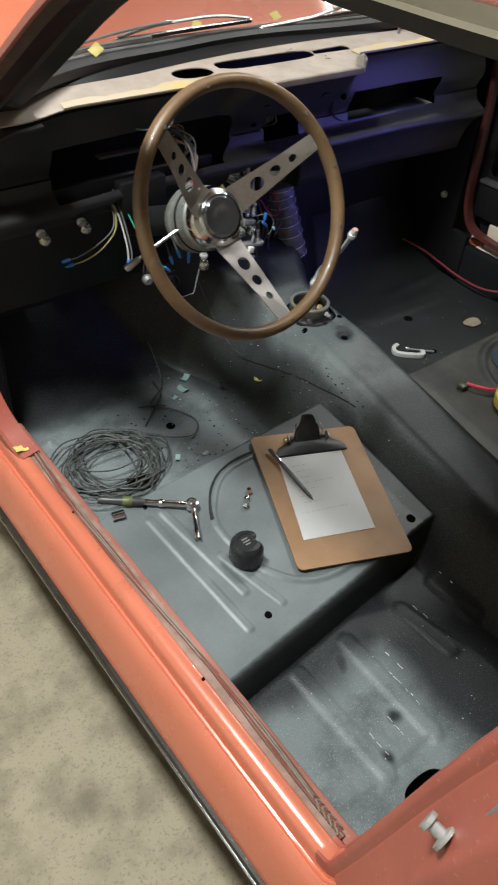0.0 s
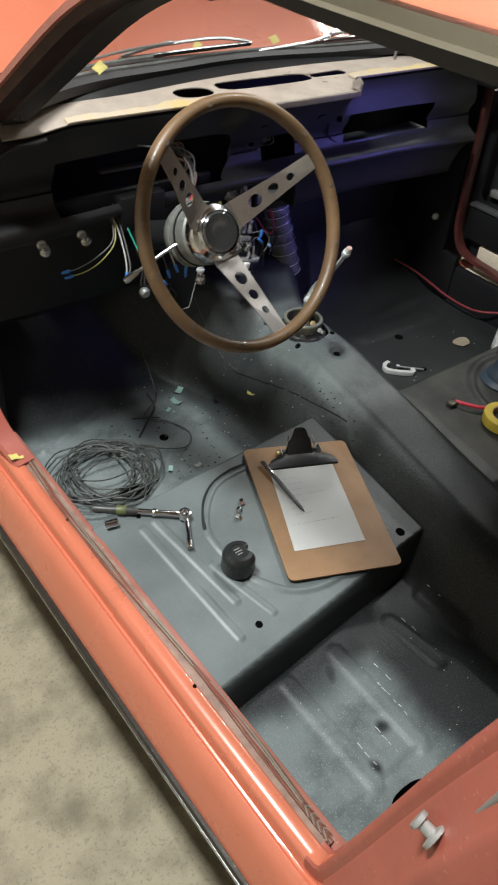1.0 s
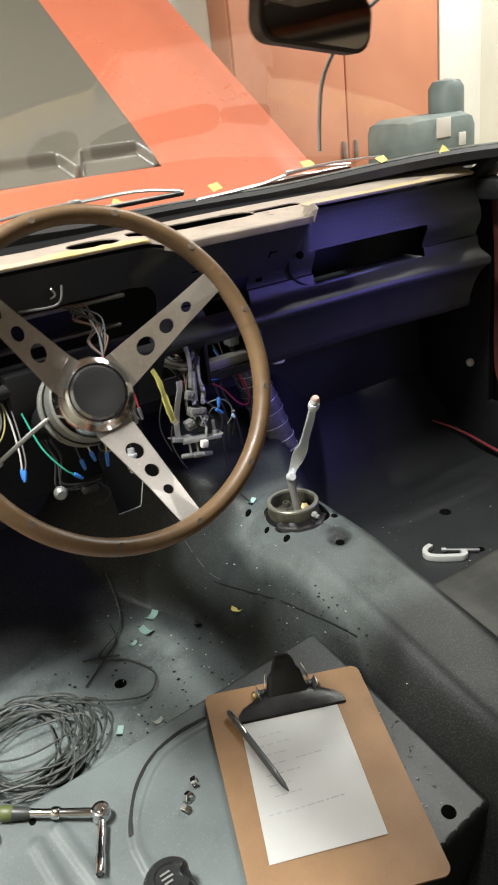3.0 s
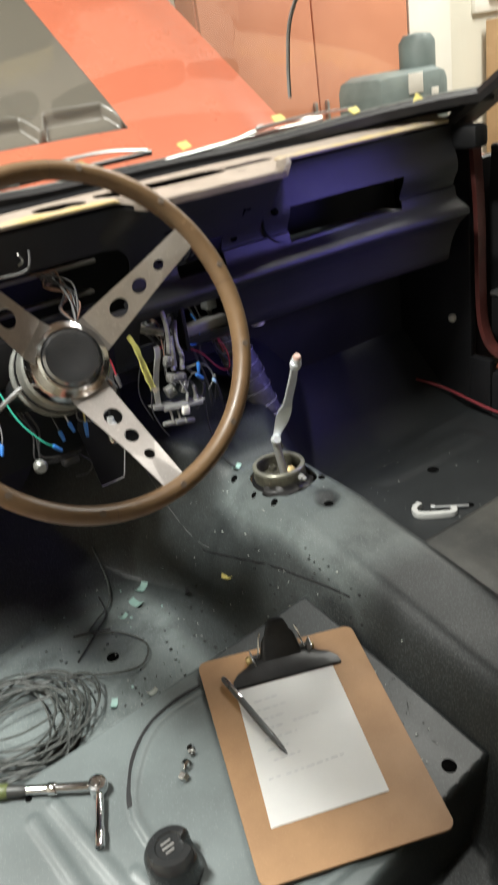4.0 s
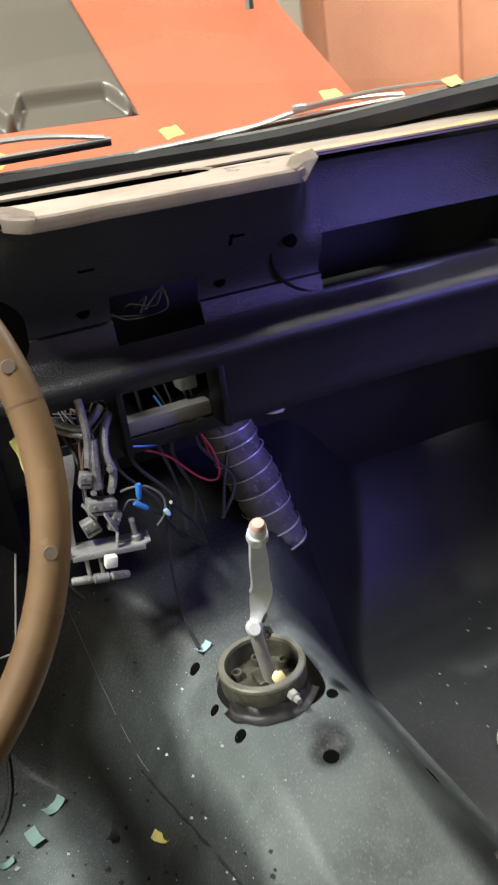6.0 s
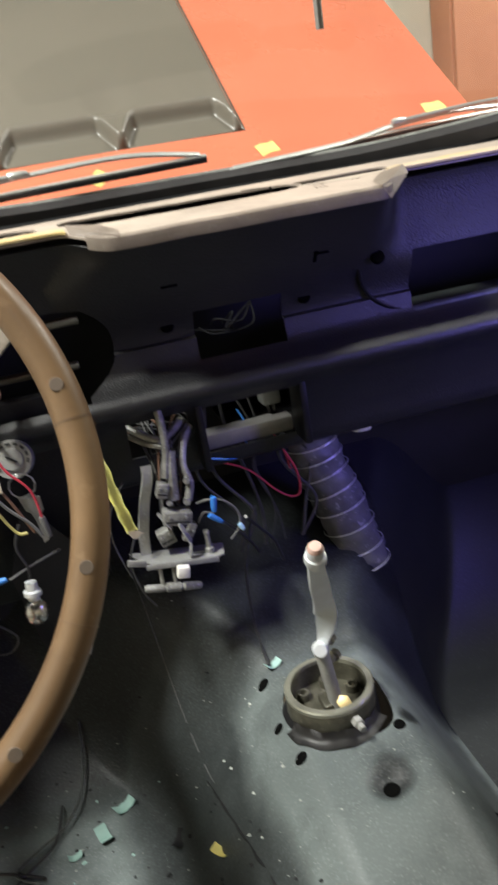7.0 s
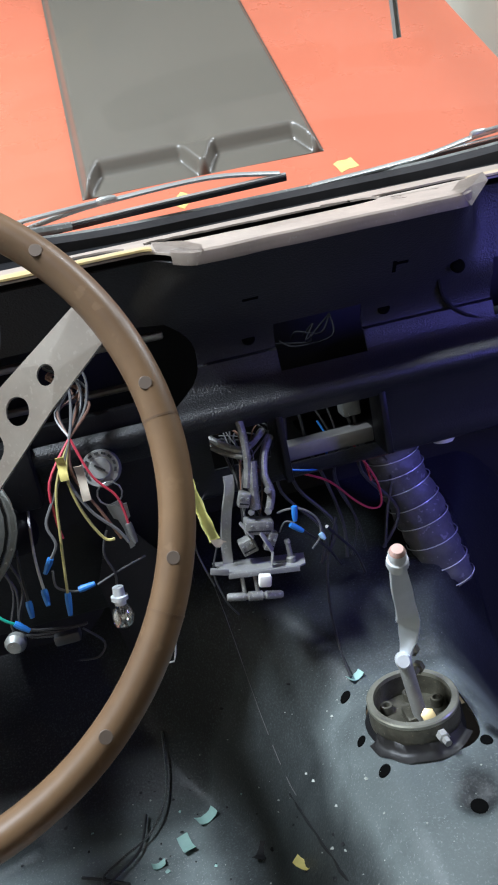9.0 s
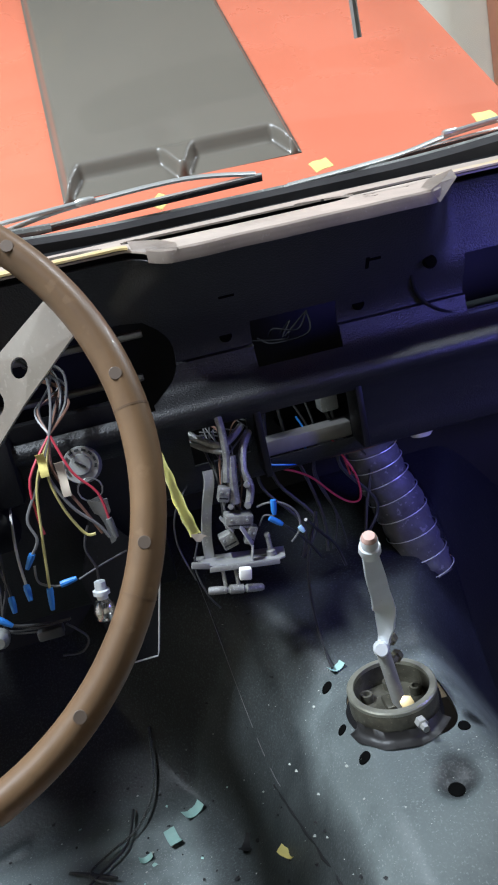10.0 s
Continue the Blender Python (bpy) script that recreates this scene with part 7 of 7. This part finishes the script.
for (x0, y0), (x1, y1), n in (((-0.392, 0.235), (-0.394, 0.155), 6), ((-0.372, 0.265), (-0.370, 0.22), 2), ((-0.455, 0.175), (-0.458, 0.115), 4), ((-0.500, 0.165), (-0.503, 0.115), 3), ((-0.165, 0.33), (-0.162, 0.27), 2), ((-0.255, 0.31), (-0.250, 0.26), 2)):
    for k in range(n):
        t = (k + rng.uniform(0.1, 0.7)) / n
        x, y, l = x0 + (x1 - x0) * t + rng.uniform(-0.0015, 0.0015), y0 + (y1 - y0) * t, rng.uniform(0.005, 0.013)
        pts = [(x + 0.0008 * rng.uniform(-1, 1), y + l * (u - 0.5), pan_height(x, y + l * (u - 0.5)) + 0.0004) for u in (0, 0.5, 1)]
        part("paint_scrape", tube(pts, rng.uniform(0.0005, 0.0011), 5), SCRAPE, floor_pan, "bright bare-metal scrape")
# welded seam with dirt along the foot of the tunnel
seam = [(-0.152, 1.00), (-0.136, 0.90), (-0.119, 0.80), (-0.104, 0.72), (-0.096, 0.665)]
line = smooth_path([(x, y, 0) for x, y in seam], 14)
part("weld_seam", sweep(bmesh.new(), [(p.x + 0.0022 * noise.noise((p.y * 45, 3, 0)), p.y, pan_height(p.x, p.y) - 0.0004 + 0.0010 * noise.noise((p.y * 80, 0, 0))) for p in line], [(-0.0019, -0.002), (0.0019, -0.002), (0.0013, 0.0003), (0.0, 0.0006), (-0.0013, 0.0003)], up=(0, 0, 1)), SOOT, floor_pan, "lumpy black weld seam at the tunnel foot")
chips("seam_flakes", CHIP, "pale flakes caught along the tunnel seam", 61, 18, (-0.17, -0.075, 0.56, 1.0), (0.0010, 0.0032), pan_height)
chips("seam_dirt", SOOT, "dark dirt lumps along the tunnel seam", 62, 40, (-0.15, -0.085, 0.62, 0.80), (0.0015, 0.0045), pan_height)
chips("riser_scuffs", CHIP, "small pale scuffs on the seat riser's inner corner", 63, 26, (-0.225, -0.135, 0.42, 0.62), (0.0007, 0.0024), riser_height)
chips("riser_dirt", SOOT, "dark dirt crumbs along the riser's inner edge", 64, 60, (-0.175, -0.125, 0.44, 0.68), (0.0006, 0.0018), riser_height)
chips("rear_flakes", CHIP, "small pale flakes on the rear floor", 30, 40, (-0.62, -0.2, 0.06, 0.30), (0.0008, 0.002), pan_height)
for x, y, s, m, a, nm in ((-0.256, 1.074, 0.013, GREEN, 0.5, "curled_flake"), (-0.284, 1.040, 0.013, GREEN, 1.9, "curled_flake"), (-0.319, 1.024, 0.008, GREEN, 0.2, "curled_flake"), (-0.159, 0.914, 0.010, TAPE, 2.4, "curled_flake"), (-0.427, 0.845, 0.009, GREEN, 0.9, "curled_flake"), (-0.370, 0.825, 0.008, CHIP, 0.1, "curled_flake"), (-0.199, 0.995, 0.012, SOOT, 1.0, "curled_flake"), (-0.055, 0.998, 0.009, GREEN, 0.4, "curled_flake")):
    bm = field(steps(-s, s, 6), steps(-s * 0.55, s * 0.55, 3), lambda u, v: (u * u / s) * 0.5 + 0.12 * s * noise.noise((u * 200, v * 200, x)), 0.0008)
    bmesh.ops.transform(bm, matrix=Matrix.Translation((x, y, pan_height(x, y) + 0.0018)) @ Matrix.Rotation(a, 4, "Z"), verts=bm.verts[:])
    solid(nm, bm, m, "curled flake of old paint or tape on the floor", "paint flake", "curled flakes on the floor")
bm = field(steps(-0.013, 0.013, 5), steps(-0.009, 0.009, 4), lambda u, v: 0.003 * noise.noise((u * 90, v * 90, 4)), 0.001)
bmesh.ops.transform(bm, matrix=Matrix.Translation((-0.722, 0.946, 0.368)) @ Matrix.Rotation(0.25, 4, "Y"), verts=bm.verts[:])
solid("tape_scrap", bm, TAPE, "torn scrap of yellow masking tape on the sill", "tape")

# ---- passenger side clutter ----
def far_z(x, y):
    return max(pan_height(x, y), far_riser_height(x, y) if 0.33 < y < 0.74 and x > 0.1 else 0)


cz = pan_height(0.26, 0.83) + 0.006
clamp = thing("c_clamp", (0.26, 0.83, cz - 0.006), "bare metal c-clamp lying on the passenger floor", "clamp")
part("clamp_frame", sweep(bmesh.new(), smooth_path([(0.262, 0.866, cz), (0.243, 0.862, cz), (0.233, 0.848, cz), (0.240, 0.832, cz), (0.272, 0.804, cz), (0.286, 0.800, cz), (0.294, 0.812, cz)], 5), [(-0.005, -0.0055), (0.005, -0.0055), (0.006, 0), (0.005, 0.0055), (-0.005, 0.0055), (-0.006, 0)], up=(0, 0, 1)), WHITEWIRE, clamp, "pale grey cast clamp frame")
part("clamp_screw", rod((0.274, 0.838, cz), (0.320, 0.795, cz), 0.0030, 10), STEEL, clamp)
part("clamp_pad", rod((0.268, 0.844, cz), (0.274, 0.838, cz), 0.0055, 12), STEEL, clamp)
bm = plate([(0.026 * (1 + 0.12 * math.sin(3 * a)) * math.cos(a), 0.021 * (1 + 0.1 * math.cos(2 * a)) * math.sin(a)) for a in steps(0, 2 * math.pi * 23 / 24, 23)], [], 0.002, Matrix.Translation((0.521, 0.835, pan_height(0.521, 0.835) + 0.003)))
solid("cardboard_disc", bm, material("dusty_cardboard", (0.30, 0.25, 0.18), 0.8, 0.0, (0.22, 0.18, 0.13), 30, 0.8), "pale brown cardboard disc on the passenger floor", "cardboard", smooth=False)
solid("red_cable", tube([(0.61, 1.20, 0.36), (0.65, 1.14, 0.335), (0.645, 1.0, 0.318), (0.645, 0.90, 0.322), (0.670, 0.82, 0.345), (0.665, 0.74, 0.372), (0.64, 0.66, 0.372), (0.585, 0.58, 0.362), (0.56, 0.50, 0.362)], 0.0034, 8, smooth=6), material("dull_red_cable", (0.20, 0.022, 0.03), 0.6), "red battery cable along the passenger floor edge", "cable")
solid("red_cable", tube([(0.192, 0.600, 0.366), (0.203, 0.578, 0.367), (0.220, 0.556, 0.366), (0.238, 0.546, 0.364)], 0.0042, 8, smooth=5), PINK, "short red cable end on the passenger riser", "cable")
solid("cable_lug", boxed(0.172, 0.197, 0.592, 0.612, 0.358, 0.368, 0.003), RUSTY, "grimy cable lug on the passenger riser", "connector")

pz = far_z(0.375, 0.60)
pot = thing("rubber_boot", (0.375, 0.60, pz), "drooping grey rubber boot with a dark blue flange", "rubber boot")
part("flange", lathe([(0.0, 0.0), (0.056, 0.0), (0.058, 0.006), (0.050, 0.014), (0.046, 0.016), (0.044, 0.026), (0.038, 0.032), (0.030, 0.050), (0.028, 0.07), (0, 0.07)], 32, Matrix.Translation((0.375, 0.60, pz))), material("dark_blue_rubber", (0.035, 0.055, 0.085), 0.5, 0, (0.06, 0.07, 0.08), 20, 0.7), pot, "dark blue ribbed flange")
hd = lathe([(0.0, 0.055), (0.026, 0.056), (0.038, 0.070), (0.046, 0.088), (0.042, 0.106), (0.026, 0.116), (0.0, 0.118)], 28, Matrix.Translation((0.375, 0.60, pz)))
for v in hd.verts:
    k = ramp(v.co.z - pz, 0.07, 0.115)
    v.co.x += 0.024 * k
    v.co.y -= 0.020 * k
part("head", hd, DULLRUBBER, pot, "grey sagging rubber head")
kz = far_z(0.425, 0.475)
ca, cb_ = Vector((0.425, 0.475, kz)), Vector((0.432, 0.472, kz + 0.2))
can = thing("spray_can", ca, "grey aerosol spray can standing on the passenger riser", "spray can")
part("can_body", lathe([(0, 0.0), (0.0305, 0.0), (0.0322, 0.003), (0.0315, 0.006), (0.0315, 0.140), (0.0325, 0.142), (0.0318, 0.146), (0.0275, 0.158), (0.0200, 0.166), (0.0195, 0.169), (0.012, 0.170), (0, 0.170)], 32, along(ca, cb_)), GREYTIN, can)
part("nozzle", lathe([(0, 0.169), (0.006, 0.169), (0.006, 0.182), (0.0045, 0.187), (0, 0.188)], 14, along(ca, cb_)), WHITEWIRE, can, "pale spray nozzle")
tz = far_z(0.240, 0.494)
tp = thing("tape_roll", (0.240, 0.494, tz), "roll of yellow masking tape lying flat on the riser", "tape roll")
part("tape", lathe([(0.034, 0.0), (0.050, 0.0), (0.0505, 0.0015), (0.0505, 0.023), (0.049, 0.0245), (0.034, 0.0245), (0.034, 0.0)], 40, Matrix.Translation((0.240, 0.494, tz + 0.004))), TAPEYEL, tp)
part("core", lathe([(0.0315, 0.001), (0.034, 0.001), (0.034, 0.0238), (0.0315, 0.0238), (0.0315, 0.001)], 36, Matrix.Translation((0.240, 0.494, tz + 0.004))), CARD, tp, "cardboard core")
part("contents", lathe([(0, 0.010), (0.030, 0.008), (0.0312, 0.002)], 24, Matrix.Translation((0.240, 0.494, tz + 0.004))), PLASTIC, tp, "dark lump inside the roll")
sc = thing("bolt", (0.196, 0.436, tz), "long bright steel bolt leaning on the tape roll", "bolt")
part("shank", rod((0.226, 0.498, tz + 0.034), (0.196, 0.436, tz + 0.006), 0.0038, 10), CHROME, sc)
part("bolt_head", lathe([(0, 0), (0.0058, 0), (0.0058, 0.006), (0, 0.007)], 6, along((0.196, 0.436, tz + 0.006), (0.18, 0.40, tz - 0.008))), CHROME, sc)
sp = thing("sponge", (0.318, 0.445, tz), "faded pink and cream sanding sponge", "sponge")
MS = Matrix.Translation((0.325, 0.462, far_z(0.325, 0.462) + 0.012)) @ Matrix.Rotation(0.85, 4, "Z") @ Matrix.Rotation(0.25, 4, "X")
part("sponge_body", boxed(-0.048, 0.048, -0.018, 0.018, -0.008, 0.010, 0.006, MS), TAPE, sp, "cream foam")
part("sponge_face", boxed(-0.040, 0.046, -0.015, 0.015, 0.009, 0.0135, 0.003, MS), SALMON, sp, "pink abrasive face")
jz = far_z(0.63, 0.49)
jar = thing("red_jar", (0.635, 0.505, jz), "dark red plastic jar with a pink lid", "jar")
part("jar_body", lathe([(0, 0), (0.038, 0), (0.042, 0.004), (0.042, 0.075), (0.036, 0.085), (0, 0.085)], 28, Matrix.Translation((0.635, 0.505, jz))), RED, jar)
part("jar_lid", lathe([(0, 0.085), (0.034, 0.085), (0.034, 0.098), (0.030, 0.101), (0, 0.101)], 28, Matrix.Translation((0.635, 0.505, jz))), SALMON, jar, "dusty pink lid")
# white rag draped from the sill to the riser
rag = bmesh.new()
rows = []
apex = Vector((0.555, 0.755, pan_height(0.555, 0.755) + 0.010))
for i, t in enumerate(steps(0, 1, 18)):
    row = []
    for k, u in enumerate(steps(0, 1, 16)):
        top = Vector((0.700, 0.79 - 0.15 * u, 0.468 - 0.035 * u + 0.010 * math.sin(u * 5)))
        q = apex.lerp(top, t)
        q += Vector((0.0, 0.05 * (0.5 - u) * (1 - t) * t * 2, 0.030 * math.sin(math.pi * t) * 0.8 + 0.010 * math.sin(u * 9 + t * 3) * t + 0.008 * noise.noise((u * 5, t * 5, 0))))
        row.append(rag.verts.new(q + Vector((0.0, 0.02 * (0.5 - u) * (1 - t), 0))))
    rows.append(row)
for a, b in zip(rows, rows[1:]):
    for k in range(16):
        rag.faces.new((a[k], a[k + 1], b[k + 1], b[k]))
bmesh.ops.solidify(rag, geom=rag.faces[:], thickness=0.0012)
solid("rag", rag, RAG, "white cotton rag draped from the sill", "rag", angle=80)
solid("plastic_disc", lathe([(0, 0.012), (0.030, 0.011), (0.036, 0.006), (0.036, 0.0), (0, 0.0)], 28, Matrix.Translation((0.686, 0.60, 0.437)) @ Matrix.Rotation(-0.95, 4, "Y")), WHITE, "white plastic disc on the passenger sill", "disc")

# ---- far side of the garage ----
cab = thing("storage_cabinet", (2.5, 4.0, GROUND), "tall copper-brown painted cabinet against the garage wall", "cabinet")
part("cabinet_body", boxed(1.735, 3.255, 3.72, 3.897, GROUND, 2.2, 0.01), COPPER, cab)
for x0, x1 in ((1.745, 2.490), (2.500, 3.245)):
    d = part("cabinet_door", boxed(x0, x1, 3.698, 3.719, GROUND + 0.06, 2.19, 0.006), COPPER, cab)
    part("handle", boxed((x1 - 0.05) if x0 < 2 else (x0 + 0.03), (x1 - 0.03) if x0 < 2 else (x0 + 0.05), 3.675, 3.698, 0.75, 0.87, 0.004), STEEL, d)
fr = thing("white_cabinet", (3.5, 4.0, GROUND), "tall white enamelled cabinet beside the copper one", "cabinet")
part("cabinet_body", boxed(3.29, 3.68, 3.76, 3.897, GROUND, 2.15, 0.015), WHITE, fr)
part("cabinet_door", boxed(3.295, 3.675, 3.73, 3.757, GROUND + 0.05, 2.14, 0.008), WHITE, fr)
DX0, DY0 = 1.09, 0.20
win = thing("window_1", (3.4 + DX0, 3.7 + DY0, 1.0), "white framed window in the garage partition", "window", kind="structure")
for b in ((2.98, 4.05, 3.66, 3.70, 1.22, 1.31), (2.98, 3.07, 3.66, 3.70, 1.31, 2.1), (3.96, 4.05, 3.66, 3.70, 1.31, 2.1), (2.98, 4.05, 3.66, 3.70, 2.1, 2.19), (3.50, 3.54, 3.665, 3.70, 1.31, 2.1)):
    part("window_frame", boxed(b[0] + DX0, b[1] + DX0, b[2] + DY0, b[3] + DY0, b[4], b[5], 0.006), WHITE, win)
part("pane", boxed(3.07 + DX0, 3.96 + DX0, 3.685 + DY0, 3.69 + DY0, 1.31, 2.1), material("grey_window_pane", (0.22, 0.24, 0.26), 0.2, 0, (0.3, 0.32, 0.33), 3, 0.6), win)
part("sill_box", boxed(3.10 + DX0, 3.35 + DX0, 3.60 + DY0, 3.655 + DY0, 1.31, 1.44, 0.006), WHITE, win, "white box on the window sill")
bx = thing("cardboard_box", (3.6 + DX0, 3.5 + DY0, GROUND), "large plain brown cardboard sheet stack below the window", "box")
part("box_body", boxed(3.06 + DX0, 4.2 + DX0, 3.45 + DY0, 3.64 + DY0, GROUND, 1.17, 0.006), CARD, bx)
mac = thing("bench_machine", (2.0, 2.62, GROUND), "grey-green bench machine with pale labels on a stand", "machine")
part("stand", boxed(1.78, 2.24, 2.50, 2.80, GROUND, 0.72, 0.01), TEAL, mac)
part("machine_body", boxed(1.80, 2.24, 2.48, 2.78, 0.72, 1.00, 0.06), TEAL, mac)
part("machine_head", lathe([(0, 0), (0.075, 0), (0.08, 0.02), (0.08, 0.15), (0.06, 0.18), (0, 0.19)], 24, Matrix.Translation((2.17, 2.62, 0.95))), TEAL, mac)
part("label_plate", boxed(1.96, 2.045, 2.472, 2.480, 0.905, 0.985, 0.002), WHITE, mac, "white label plate")
part("label_plate", boxed(2.10, 2.14, 2.472, 2.480, 0.86, 0.915, 0.002), WHITE, mac, "white label plate")
